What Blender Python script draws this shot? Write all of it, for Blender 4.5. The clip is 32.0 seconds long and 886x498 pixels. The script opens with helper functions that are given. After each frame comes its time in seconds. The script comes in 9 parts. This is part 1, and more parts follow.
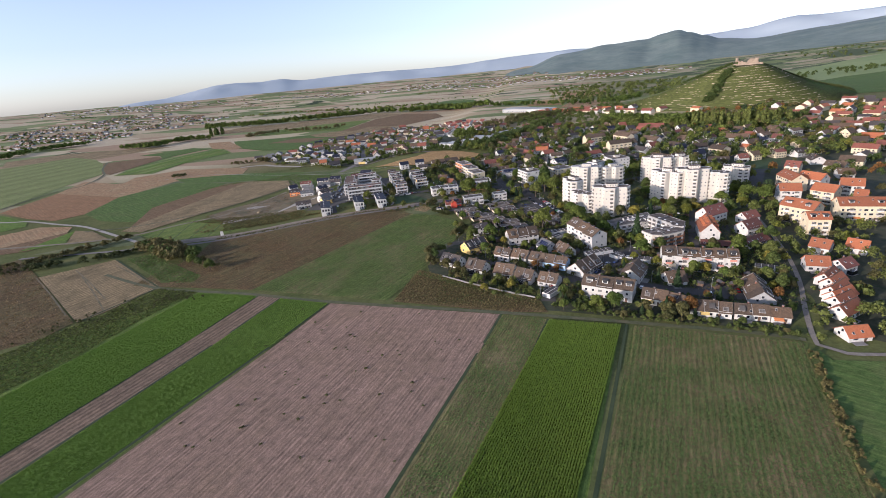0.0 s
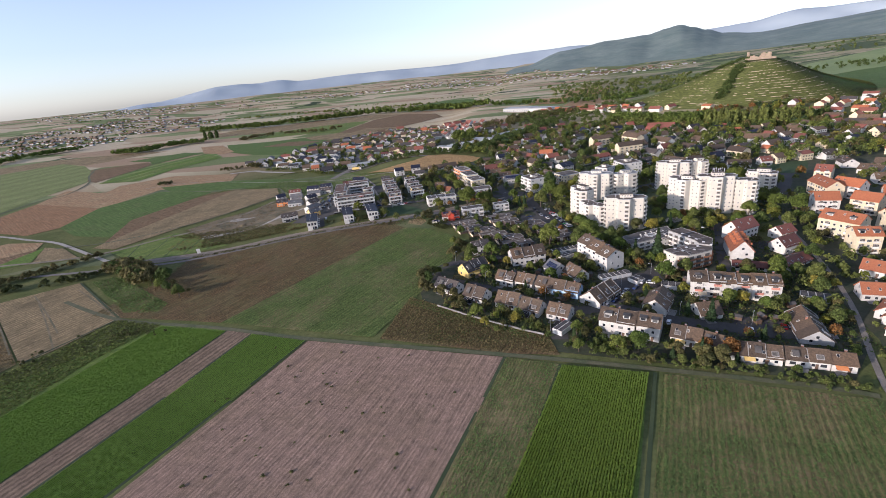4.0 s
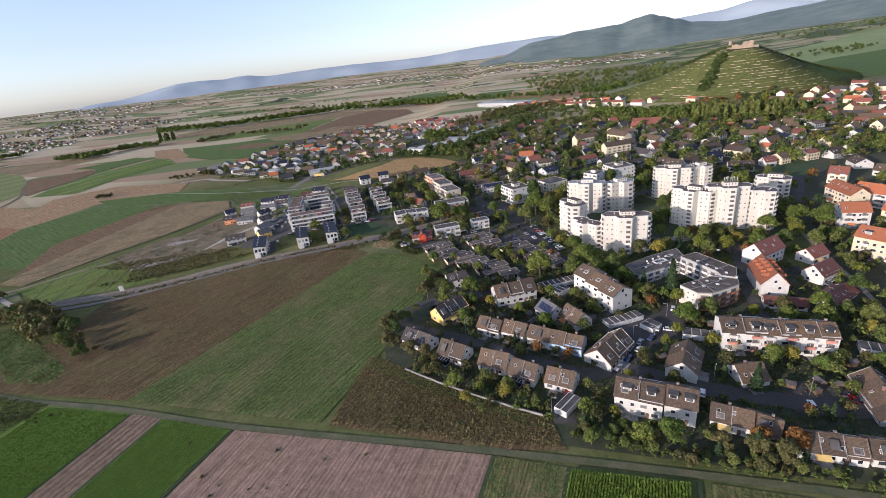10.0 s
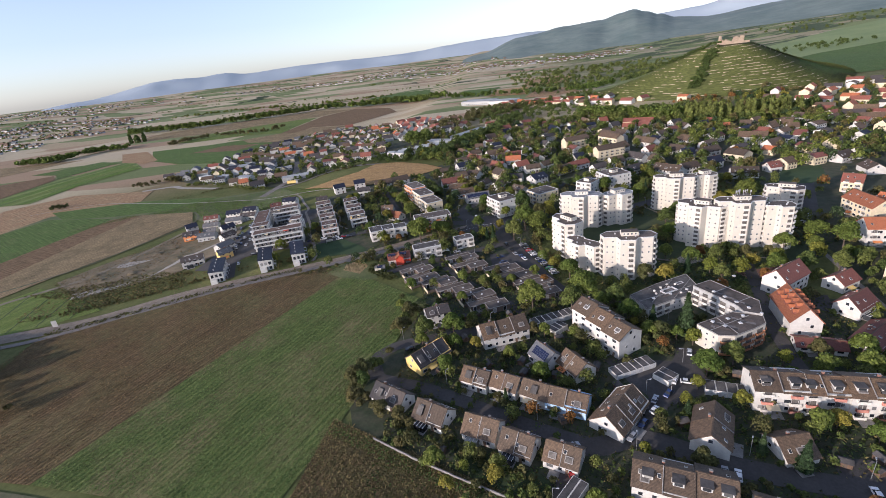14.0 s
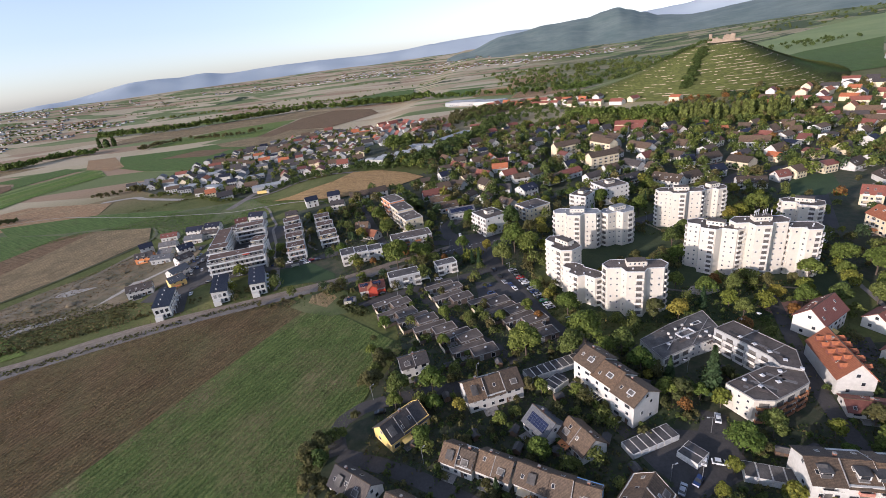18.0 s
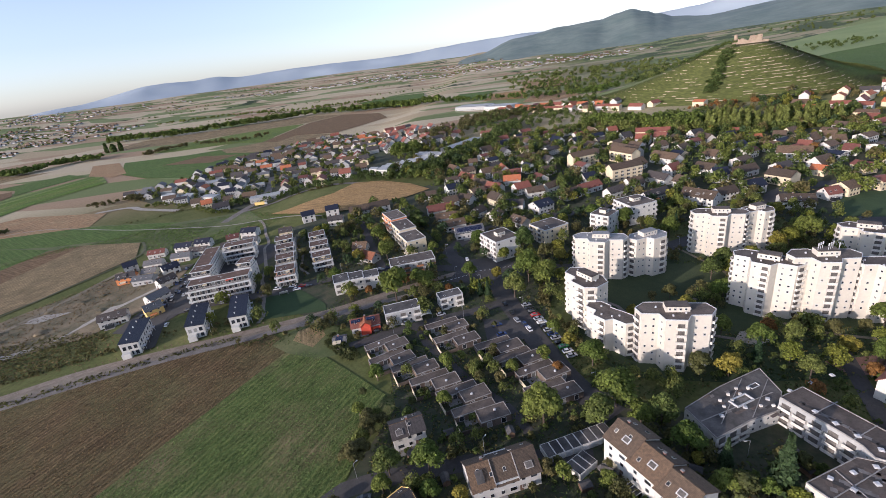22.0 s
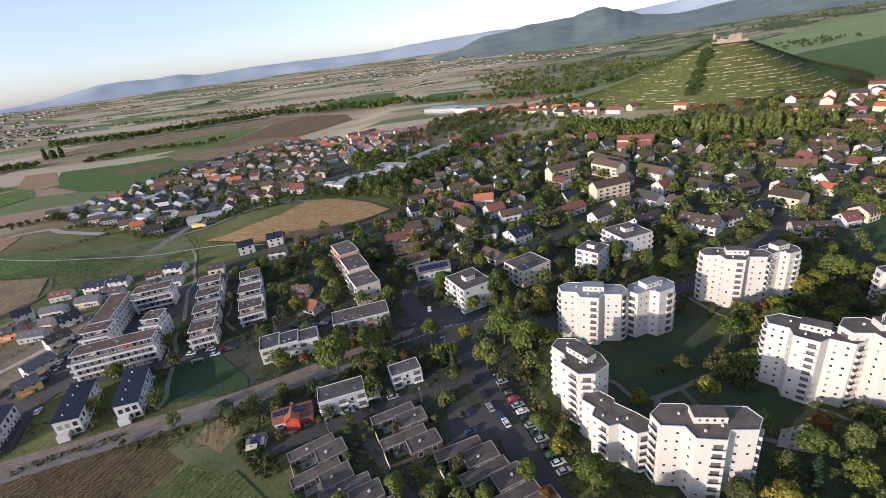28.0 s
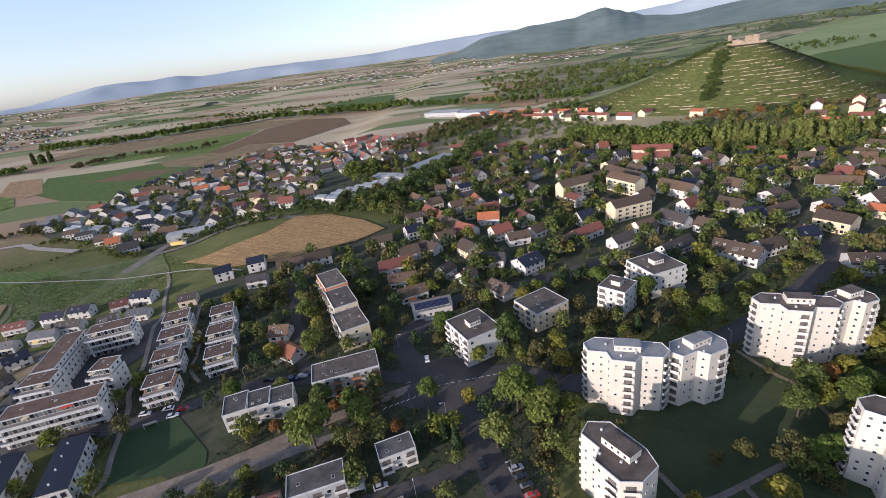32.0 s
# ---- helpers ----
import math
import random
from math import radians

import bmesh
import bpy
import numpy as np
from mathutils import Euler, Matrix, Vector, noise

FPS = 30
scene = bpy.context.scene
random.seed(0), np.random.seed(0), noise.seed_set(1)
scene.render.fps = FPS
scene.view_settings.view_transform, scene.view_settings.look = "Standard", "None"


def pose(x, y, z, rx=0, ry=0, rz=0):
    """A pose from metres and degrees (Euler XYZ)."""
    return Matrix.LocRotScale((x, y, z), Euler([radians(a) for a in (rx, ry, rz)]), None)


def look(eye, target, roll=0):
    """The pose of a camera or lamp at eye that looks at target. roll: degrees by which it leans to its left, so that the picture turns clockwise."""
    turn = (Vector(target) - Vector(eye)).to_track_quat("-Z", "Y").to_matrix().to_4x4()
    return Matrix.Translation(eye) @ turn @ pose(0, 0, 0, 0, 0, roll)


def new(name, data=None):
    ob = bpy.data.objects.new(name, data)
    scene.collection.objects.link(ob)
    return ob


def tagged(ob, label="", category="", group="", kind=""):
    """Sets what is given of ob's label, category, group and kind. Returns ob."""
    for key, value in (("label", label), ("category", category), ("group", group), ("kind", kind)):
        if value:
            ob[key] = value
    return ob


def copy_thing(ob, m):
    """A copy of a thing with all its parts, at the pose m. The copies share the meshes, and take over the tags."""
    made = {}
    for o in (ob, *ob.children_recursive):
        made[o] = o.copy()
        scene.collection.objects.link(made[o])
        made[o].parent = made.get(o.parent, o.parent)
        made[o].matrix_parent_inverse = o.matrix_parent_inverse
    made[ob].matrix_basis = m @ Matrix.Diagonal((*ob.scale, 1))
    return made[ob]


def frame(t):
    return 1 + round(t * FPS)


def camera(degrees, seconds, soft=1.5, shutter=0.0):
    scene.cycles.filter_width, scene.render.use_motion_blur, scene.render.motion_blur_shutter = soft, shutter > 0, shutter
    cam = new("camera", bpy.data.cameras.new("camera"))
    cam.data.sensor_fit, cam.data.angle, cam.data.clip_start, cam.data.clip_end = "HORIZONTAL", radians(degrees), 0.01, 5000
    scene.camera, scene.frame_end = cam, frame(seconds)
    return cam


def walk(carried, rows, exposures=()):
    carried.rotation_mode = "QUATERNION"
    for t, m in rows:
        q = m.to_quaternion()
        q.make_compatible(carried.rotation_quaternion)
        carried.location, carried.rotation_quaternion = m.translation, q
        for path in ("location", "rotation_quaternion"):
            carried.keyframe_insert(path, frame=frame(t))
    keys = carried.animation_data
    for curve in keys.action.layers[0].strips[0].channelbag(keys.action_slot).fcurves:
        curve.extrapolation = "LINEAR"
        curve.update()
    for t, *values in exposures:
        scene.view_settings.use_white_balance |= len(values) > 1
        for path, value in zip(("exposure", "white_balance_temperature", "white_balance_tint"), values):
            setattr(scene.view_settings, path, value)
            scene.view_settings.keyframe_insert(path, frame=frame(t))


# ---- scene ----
cam = camera(88, 32.0, soft=0.8)
PATH = [
    (0, (7.155, -10.119, 112.781), (6.715, -8.304, 112.066), -5.5),
    (0.5, (7.330, -5.461, 112.797), (6.880, -3.648, 112.083), -5.7),
    (1, (6.971, -0.920, 112.944), (6.516, 0.892, 112.230), -5.8),
    (1.5, (6.297, 3.696, 113.100), (5.842, 5.508, 112.384), -5.9),
    (2, (5.473, 8.259, 113.282), (5.017, 10.069, 112.563), -5.9),
    (2.5, (5.383, 12.874, 113.204), (4.921, 14.683, 112.486), -6.0),
    (3, (5.082, 17.375, 113.184), (4.625, 19.185, 112.464), -6.1),
    (3.5, (4.602, 21.734, 113.128), (4.150, 23.545, 112.409), -6.2),
    (5.5, (1.922, 40.302, 113.225), (1.498, 42.117, 112.499), -6.5),
    (6, (1.270, 45.056, 113.630), (0.869, 46.873, 112.898), -6.5),
    (6.5, (0.781, 49.524, 113.793), (0.380, 51.340, 113.058), -6.6),
    (7, (0.605, 54.134, 113.770), (0.205, 55.950, 113.034), -6.8),
    (7.5, (0.643, 58.864, 113.749), (0.257, 60.682, 113.011), -7.0),
    (8, (0.361, 63.168, 113.754), (-0.009, 64.989, 113.013), -7.2),
    (8.5, (-0.057, 67.512, 113.954), (-0.415, 69.333, 113.208), -7.2),
    (9, (-0.518, 71.861, 114.120), (-0.869, 73.681, 113.370), -7.2),
    (9.5, (-1.141, 76.182, 114.408), (-1.490, 78.002, 113.654), -7.2),
    (10, (-1.607, 80.492, 114.846), (-1.965, 82.309, 114.090), -7.1),
    (10.5, (-1.922, 84.561, 115.410), (-2.287, 86.374, 114.650), -7.2),
    (11, (-2.233, 88.619, 115.753), (-2.603, 90.431, 114.991), -7.2),
    (11.5, (-2.332, 93.057, 115.622), (-2.704, 94.868, 114.860), -7.3),
    (12, (-2.197, 97.611, 115.577), (-2.560, 99.424, 114.813), -7.4),
    (12.5, (-2.215, 102.148, 115.655), (-2.560, 103.963, 114.888), -7.4),
    (13, (-2.211, 106.694, 115.647), (-2.544, 108.511, 114.879), -7.4),
    (13.5, (-2.092, 111.647, 116.109), (-2.411, 113.463, 115.336), -7.4),
    (14, (-2.121, 116.508, 116.178), (-2.425, 118.326, 115.402), -7.4),
    (14.5, (-2.206, 121.313, 116.168), (-2.503, 123.132, 115.390), -7.4),
    (15, (-1.989, 126.169, 116.024), (-2.272, 127.989, 115.245), -7.5),
    (15.5, (-1.956, 130.885, 115.681), (-2.225, 132.708, 114.904), -7.5),
    (17.5, (-1.487, 148.809, 116.519), (-1.749, 150.629, 115.733), -7.8),
    (18, (-1.638, 152.862, 116.655), (-1.889, 154.683, 115.868), -7.6),
    (18.5, (-1.637, 157.076, 116.605), (-1.883, 158.899, 115.819), -7.6),
    (19, (-1.623, 161.059, 116.392), (-1.875, 162.883, 115.612), -7.6),
    (19.5, (-1.411, 165.015, 116.560), (-1.677, 166.838, 115.781), -7.7),
    (20, (-1.443, 168.953, 116.530), (-1.719, 170.776, 115.755), -7.7),
    (20.5, (-1.375, 173.176, 116.508), (-1.657, 174.999, 115.735), -7.7),
    (21, (-1.196, 177.912, 116.425), (-1.485, 179.733, 115.651), -7.8),
    (21.5, (-1.341, 182.069, 116.299), (-1.634, 183.891, 115.527), -7.8),
    (22, (-1.299, 186.068, 116.414), (-1.595, 187.889, 115.642), -7.8),
    (22.5, (-1.148, 190.305, 116.705), (-1.445, 192.126, 115.932), -7.9),
    (23, (-0.662, 194.621, 116.929), (-0.954, 196.441, 116.154), -7.8),
    (23.5, (0.358, 199.251, 117.068), (0.083, 201.072, 116.289), -7.9),
    (24, (1.408, 204.018, 117.125), (1.159, 205.840, 116.340), -8.0),
    (24.5, (1.147, 208.579, 117.529), (0.917, 210.401, 116.738), -7.9),
    (25, (1.046, 212.960, 117.718), (0.820, 214.783, 116.927), -7.8),
    (25.5, (1.275, 217.767, 117.725), (1.063, 219.590, 116.932), -7.9),
    (27.5, (2.243, 235.865, 118.206), (2.059, 237.690, 117.409), -7.7),
    (28, (2.713, 239.980, 118.208), (2.519, 241.805, 117.413), -7.7),
    (28.5, (2.251, 244.077, 118.349), (2.053, 245.902, 117.554), -7.6),
    (29, (2.211, 248.570, 118.495), (2.014, 250.395, 117.701), -7.6),
    (29.5, (2.019, 253.040, 118.674), (1.828, 254.865, 117.880), -7.6),
    (30, (2.023, 257.473, 118.741), (1.829, 259.299, 117.947), -7.7),
    (30.5, (1.795, 261.796, 118.749), (1.606, 263.623, 117.957), -7.6),
    (31, (1.918, 266.428, 118.926), (1.722, 268.255, 118.134), -7.7),
    (31.5, (1.968, 271.030, 119.048), (1.768, 272.857, 118.258), -7.7),
    (32, (1.238, 275.496, 119.343), (1.041, 277.322, 118.552), -7.7),
]
walk(cam, [(t, look(eye, target, roll)) for t, eye, target, roll in PATH], [(0, 0.4, 5600, 20), (32, 0.4, 5600, 20)])

# ---- light ----
world = bpy.data.worlds.new("sky")
scene.world = world
world.use_nodes = True
wn = world.node_tree
sky = wn.nodes.new("ShaderNodeTexSky")
sky.sky_type = "NISHITA"
sky.sun_disc = False
sky.sun_elevation, sky.sun_rotation = radians(13.5), radians(228)
sky.air_density, sky.dust_density, sky.ozone_density = 0.9, 0.7, 1.4
thin_haze = wn.nodes.new("ShaderNodeHueSaturation")
thin_haze.inputs["Saturation"].default_value, thin_haze.inputs["Value"].default_value = 0.62, 1.0
wn.links.new(sky.outputs["Color"], thin_haze.inputs["Color"])
wn.links.new(thin_haze.outputs["Color"], wn.nodes["Background"].inputs["Color"])
wn.nodes["Background"].inputs["Strength"].default_value = 0.172
sun = new("sun", bpy.data.lights.new("sun", "SUN"))
sun.data.energy, sun.data.angle, sun.data.color = 4.0, radians(0.6), (1.0, 0.83, 0.64)
SUN_WAY = Vector((0.72, 0.64, -math.tan(radians(13.5)) * 0.963))
sun.matrix_world = look((0, 0, 300), Vector((0, 0, 300)) + SUN_WAY)

rng = random.Random(7)


# ---- materials ----
def node_mat(name):
    m = bpy.data.materials.new(name)
    m.use_nodes = True
    nt = m.node_tree
    return m, nt, nt.nodes["Principled BSDF"]


def ramp(nt, fac, stops):
    r = nt.nodes.new("ShaderNodeValToRGB")
    e = r.color_ramp.elements
    while len(e) < len(stops):
        e.new(0.5)
    for el, (p, c) in zip(e, stops):
        el.position, el.color = p, (*c, 1)
    nt.links.new(fac, r.inputs["Fac"])
    return r.outputs["Color"]


def noise_tex(nt, vec, scale, detail=4, rough=0.6):
    n = nt.nodes.new("ShaderNodeTexNoise")
    n.inputs["Scale"].default_value, n.inputs["Detail"].default_value, n.inputs["Roughness"].default_value = scale, detail, rough
    nt.links.new(vec, n.inputs["Vector"])
    return n.outputs["Fac"]


def mixed(nt, kind, fac, a, b):
    n = nt.nodes.new("ShaderNodeMix")
    n.data_type, n.blend_type = "RGBA", kind
    for sock, v in ((n.inputs["Factor"], fac), (n.inputs["A"], a), (n.inputs["B"], b)):
        if isinstance(v, (int, float)):
            sock.default_value = v
        elif isinstance(v, tuple):
            sock.default_value = (*v, 1)
        else:
            nt.links.new(v, sock)
    return n.outputs["Result"]


def place_of(nt):
    return nt.nodes.new("ShaderNodeNewGeometry").outputs["Position"]


def surf(name, a, b, coarse=0.15, fine=2.5, rough=0.85, bump=0.3, spread=0.0, metal=0.0, island=0.0, mottle=1.0):
    """A weathered surface: two colours mixed at a coarse and a fine scale, with relief."""
    m, nt, bs = node_mat(name)
    pos = place_of(nt)
    c1 = ramp(nt, noise_tex(nt, pos, coarse, 5), [(0.32, a), (0.68, b)])
    f = noise_tex(nt, pos, fine, 4, 0.7)
    lo, hi = 1 - 0.28 * mottle, 1 + 0.22 * mottle
    shade = ramp(nt, f, [(0.25, (lo, lo, lo)), (0.75, (hi, hi, hi))])
    col = mixed(nt, "MULTIPLY", 1.0, c1, shade)
    if spread or island:
        if island:
            rnd, amount = nt.nodes.new("ShaderNodeNewGeometry").outputs["Random Per Island"], island
        else:
            rnd, amount = nt.nodes.new("ShaderNodeObjectInfo").outputs["Random"], spread
        lo, hi = 1 - amount, 1 + amount
        col = mixed(nt, "MULTIPLY", 1.0, col, ramp(nt, rnd, [(0.0, (lo, lo, lo)), (1.0, (hi, hi, hi * 0.97))]))
    nt.links.new(col, bs.inputs["Base Color"])
    bs.inputs["Roughness"].default_value, bs.inputs["Metallic"].default_value = rough, metal
    if bump:
        bn = nt.nodes.new("ShaderNodeBump")
        bn.inputs["Strength"].default_value, bn.inputs["Distance"].default_value = bump, 0.08
        nt.links.new(f, bn.inputs["Height"])
        nt.links.new(bn.outputs["Normal"], bs.inputs["Normal"])
    return m


def row_field(name, a, b, across, period, patch, amount=0.5, relief=0.15, gaps=(0.3, 0.7)):
    """A field with drill rows: across is the direction over the rows, patch the colour of thin or weedy places."""
    m, nt, bs = node_mat(name)
    pos = place_of(nt)
    dot = nt.nodes.new("ShaderNodeVectorMath")
    dot.operation = "DOT_PRODUCT"
    nt.links.new(pos, dot.inputs[0])
    dot.inputs[1].default_value = (across[0], across[1], 0)
    wob = nt.nodes.new("ShaderNodeMath")
    wob.operation = "MULTIPLY_ADD"
    nt.links.new(noise_tex(nt, pos, 0.6, 3), wob.inputs[0])
    wob.inputs[1].default_value = period * 1.1
    nt.links.new(dot.outputs["Value"], wob.inputs[2])
    sn = nt.nodes.new("ShaderNodeMath")
    sn.operation = "MULTIPLY"
    nt.links.new(wob.outputs[0], sn.inputs[0])
    sn.inputs[1].default_value = 2 * math.pi / period
    si = nt.nodes.new("ShaderNodeMath")
    si.operation = "SINE"
    nt.links.new(sn.outputs[0], si.inputs[0])
    half = nt.nodes.new("ShaderNodeMath")
    half.operation = "MULTIPLY_ADD"
    half.inputs[1].default_value, half.inputs[2].default_value = 0.5, 0.5
    nt.links.new(si.outputs[0], half.inputs[0])
    along = nt.nodes.new("ShaderNodeVectorMath")
    along.operation = "DOT_PRODUCT"
    nt.links.new(pos, along.inputs[0])
    along.inputs[1].default_value = (-across[1] * 0.035, across[0] * 0.035, 0)
    lane = nt.nodes.new("ShaderNodeCombineXYZ")
    nt.links.new(dot.outputs["Value"], lane.inputs[0])
    nt.links.new(along.outputs["Value"], lane.inputs[1])
    streak = noise_tex(nt, lane.outputs[0], 0.9, 5, 0.75)
    stripes = ramp(nt, half.outputs[0], [(0.2, a), (0.8, b)])
    plain = ramp(nt, noise_tex(nt, pos, 0.9, 6, 0.75), [(0.3, a), (0.7, b)])
    col = mixed(nt, "MIX", amount, plain, stripes)
    weedy = ramp(nt, noise_tex(nt, pos, 0.045, 6, 0.65), [(gaps[0], (0, 0, 0)), (gaps[1], (1, 1, 1))])
    col = mixed(nt, "MIX", weedy, col, patch)
    col = mixed(nt, "MULTIPLY", 1.0, col, ramp(nt, streak, [(0.32, (0.62, 0.64, 0.62)), (0.68, (1.36, 1.33, 1.3))]))
    fine = noise_tex(nt, pos, 3.0, 5, 0.8)
    col = mixed(nt, "MULTIPLY", 1.0, col, ramp(nt, fine, [(0.3, (0.5, 0.5, 0.5)), (0.7, (1.5, 1.48, 1.42))]))
    clods = noise_tex(nt, pos, 0.32, 7, 0.75)
    col = mixed(nt, "MULTIPLY", 1.0, col, ramp(nt, clods, [(0.32, (0.72, 0.74, 0.72)), (0.68, (1.3, 1.27, 1.25))]))
    nt.links.new(col, bs.inputs["Base Color"])
    bs.inputs["Roughness"].default_value = 0.95
    bs.inputs["Specular IOR Level"].default_value = 0.1
    bn = nt.nodes.new("ShaderNodeBump")
    bn.inputs["Strength"].default_value, bn.inputs["Distance"].default_value = 0.9, relief
    nt.links.new(fine, bn.inputs["Height"])
    bn2 = nt.nodes.new("ShaderNodeBump")
    bn2.inputs["Strength"].default_value, bn2.inputs["Distance"].default_value = 0.8 * amount, relief
    nt.links.new(half.outputs[0], bn2.inputs["Height"])
    nt.links.new(bn.outputs["Normal"], bn2.inputs["Normal"])
    nt.links.new(bn2.outputs["Normal"], bs.inputs["Normal"])
    return m


def leaf_mat(name, a, b, spread=0.3):
    m, nt, bs = node_mat(name)
    info = nt.nodes.new("ShaderNodeObjectInfo").outputs["Random"]
    isl = nt.nodes.new("ShaderNodeNewGeometry").outputs["Random Per Island"]
    base = ramp(nt, info, [(0.0, a), (1.0, b)])
    lo, hi = 1 - spread, 1 + spread
    col = mixed(nt, "MULTIPLY", 1.0, base, ramp(nt, isl, [(0.0, (lo, lo, lo)), (1.0, (hi, hi, hi * 0.9))]))
    nt.links.new(col, bs.inputs["Base Color"])
    bs.inputs["Roughness"].default_value = 0.75
    bs.inputs["Specular IOR Level"].default_value = 0.2
    tr = nt.nodes.new("ShaderNodeBsdfTranslucent")
    nt.links.new(col, tr.inputs["Color"])
    mx = nt.nodes.new("ShaderNodeMixShader")
    mx.inputs["Fac"].default_value = 0.25
    nt.links.new(bs.outputs[0], mx.inputs[1])
    nt.links.new(tr.outputs[0], mx.inputs[2])
    nt.links.new(mx.outputs[0], nt.nodes["Material Output"].inputs["Surface"])
    return m


def roof_mat(name, a, b, rough=0.75):
    """Roof tiles seen from afar: courses as fine ribs, lichen and weathering."""
    m, nt, bs = node_mat(name)
    pos = place_of(nt)
    tc = nt.nodes.new("ShaderNodeTexCoord").outputs["Object"]
    w = nt.nodes.new("ShaderNodeTexWave")
    w.wave_type, w.bands_direction = "BANDS", "Y"
    w.inputs["Scale"].default_value, w.inputs["Distortion"].default_value = 0.95, 0.6
    nt.links.new(tc, w.inputs["Vector"])
    c1 = ramp(nt, noise_tex(nt, pos, 1.3, 7, 0.85), [(0.38, a), (0.62, b)])
    c2 = mixed(nt, "MULTIPLY", 1.0, c1, ramp(nt, w.outputs["Fac"], [(0.0, (0.78, 0.78, 0.78)), (1.0, (1.1, 1.1, 1.1))]))
    rnd = nt.nodes.new("ShaderNodeObjectInfo").outputs["Random"]
    col = mixed(nt, "MULTIPLY", 1.0, c2, ramp(nt, rnd, [(0, (0.62, 0.64, 0.68)), (0.5, (1.0, 1.0, 1.0)), (1, (1.3, 1.2, 1.08))]))
    nt.links.new(col, bs.inputs["Base Color"])
    bs.inputs["Roughness"].default_value = rough
    bn = nt.nodes.new("ShaderNodeBump")
    bn.inputs["Strength"].default_value, bn.inputs["Distance"].default_value = 0.5, 0.05
    nt.links.new(w.outputs["Fac"], bn.inputs["Height"])
    nt.links.new(bn.outputs["Normal"], bs.inputs["Normal"])
    return m


def glass_mat():
    m, nt, bs = node_mat("window_glass")
    bs.inputs["Base Color"].default_value = (0.02, 0.025, 0.03, 1)
    bs.inputs["Roughness"].default_value = 0.08
    rnd = nt.nodes.new("ShaderNodeObjectInfo").outputs["Random"]
    nt.links.new(ramp(nt, rnd, [(0, (0.012, 0.014, 0.018)), (0.7, (0.05, 0.055, 0.06)), (1, (0.32, 0.31, 0.28))]), bs.inputs["Base Color"])
    return m


def solar_mat():
    m, nt, bs = node_mat("solar_cells")
    tc = nt.nodes.new("ShaderNodeTexCoord").outputs["Object"]
    br = nt.nodes.new("ShaderNodeTexBrick")
    br.offset = 0
    br.inputs["Scale"].default_value, br.inputs["Brick Width"].default_value, br.inputs["Row Height"].default_value = 1.0, 1.0, 1.6
    br.inputs["Mortar Size"].default_value = 0.03
    br.inputs["Color1"].default_value, br.inputs["Color2"].default_value = (0.012, 0.017, 0.045, 1), (0.018, 0.024, 0.06, 1)
    br.inputs["Mortar"].default_value = (0.12, 0.13, 0.16, 1)
    nt.links.new(tc, br.inputs["Vector"])
    nt.links.new(br.outputs["Color"], bs.inputs["Base Color"])
    bs.inputs["Roughness"].default_value = 0.2
    return m


ACROSS = (0.97, -0.24)
WALL = {
    "white": surf("white_render", (0.53, 0.51, 0.465), (0.61, 0.59, 0.545), 0.3, 1.2, 0.9, 0.1, spread=0.1, mottle=0.3),
    "cream": surf("cream_render", (0.60, 0.51, 0.34), (0.70, 0.60, 0.42), 0.3, 1.2, 0.9, 0.1, spread=0.1, mottle=0.3),
    "yellow": surf("yellow_render", (0.72, 0.50, 0.16), (0.80, 0.58, 0.20), 0.3, 1.2, 0.9, 0.1, mottle=0.3),
    "blue": surf("pale_blue_render", (0.38, 0.55, 0.72), (0.44, 0.60, 0.76), 0.3, 1.2, 0.9, 0.1, mottle=0.3),
    "red": surf("red_render", (0.55, 0.07, 0.035), (0.62, 0.09, 0.045), 0.3, 1.2, 0.9, 0.1, mottle=0.3),
    "orange": surf("orange_render", (0.66, 0.24, 0.08), (0.72, 0.28, 0.10), 0.3, 1.2, 0.9, 0.1, mottle=0.3),
    "grey": surf("grey_render", (0.34, 0.34, 0.33), (0.42, 0.42, 0.40), 0.3, 1.2, 0.9, 0.1, mottle=0.3),
    "tower": surf("tower_render", (0.56, 0.514, 0.427), (0.61, 0.563, 0.475), 0.12, 0.9, 0.9, 0.06, mottle=0.25),
}
ROOF = {
    "brown": roof_mat("brown_tiles", (0.062, 0.042, 0.027), (0.158, 0.108, 0.066)),
    "dark": roof_mat("anthracite_tiles", (0.04, 0.035, 0.034), (0.085, 0.073, 0.065)),
    "red": roof_mat("red_brown_tiles", (0.16, 0.055, 0.04), (0.24, 0.09, 0.06)),
    "orange": roof_mat("orange_clay_tiles", (0.30, 0.098, 0.043), (0.43, 0.152, 0.064)),
    "grey": roof_mat("grey_tiles", (0.10, 0.105, 0.11), (0.17, 0.17, 0.17)),
    "navy": roof_mat("blue_black_tiles", (0.009, 0.012, 0.028), (0.018, 0.022, 0.042), 0.6),
}
ROOF["solar"] = ROOF["grey"]
BITUMEN = surf("bitumen_roofing", (0.07, 0.055, 0.044), (0.15, 0.12, 0.098), 0.25, 1.5, 0.9, 0.2, spread=0.18)
GREYROOF = surf("gravel_roofing", (0.042, 0.039, 0.037), (0.125, 0.114, 0.106), 0.2, 1.8, 0.9, 0.2, spread=0.15)
BROWNROOF = surf("planted_roofing", (0.078, 0.046, 0.032), (0.14, 0.086, 0.06), 0.25, 1.5, 0.95, 0.3, spread=0.15)
RIM = surf("white_metal_rim", (0.48, 0.48, 0.47), (0.6, 0.6, 0.59), 0.5, 2, 0.6, 0.05)
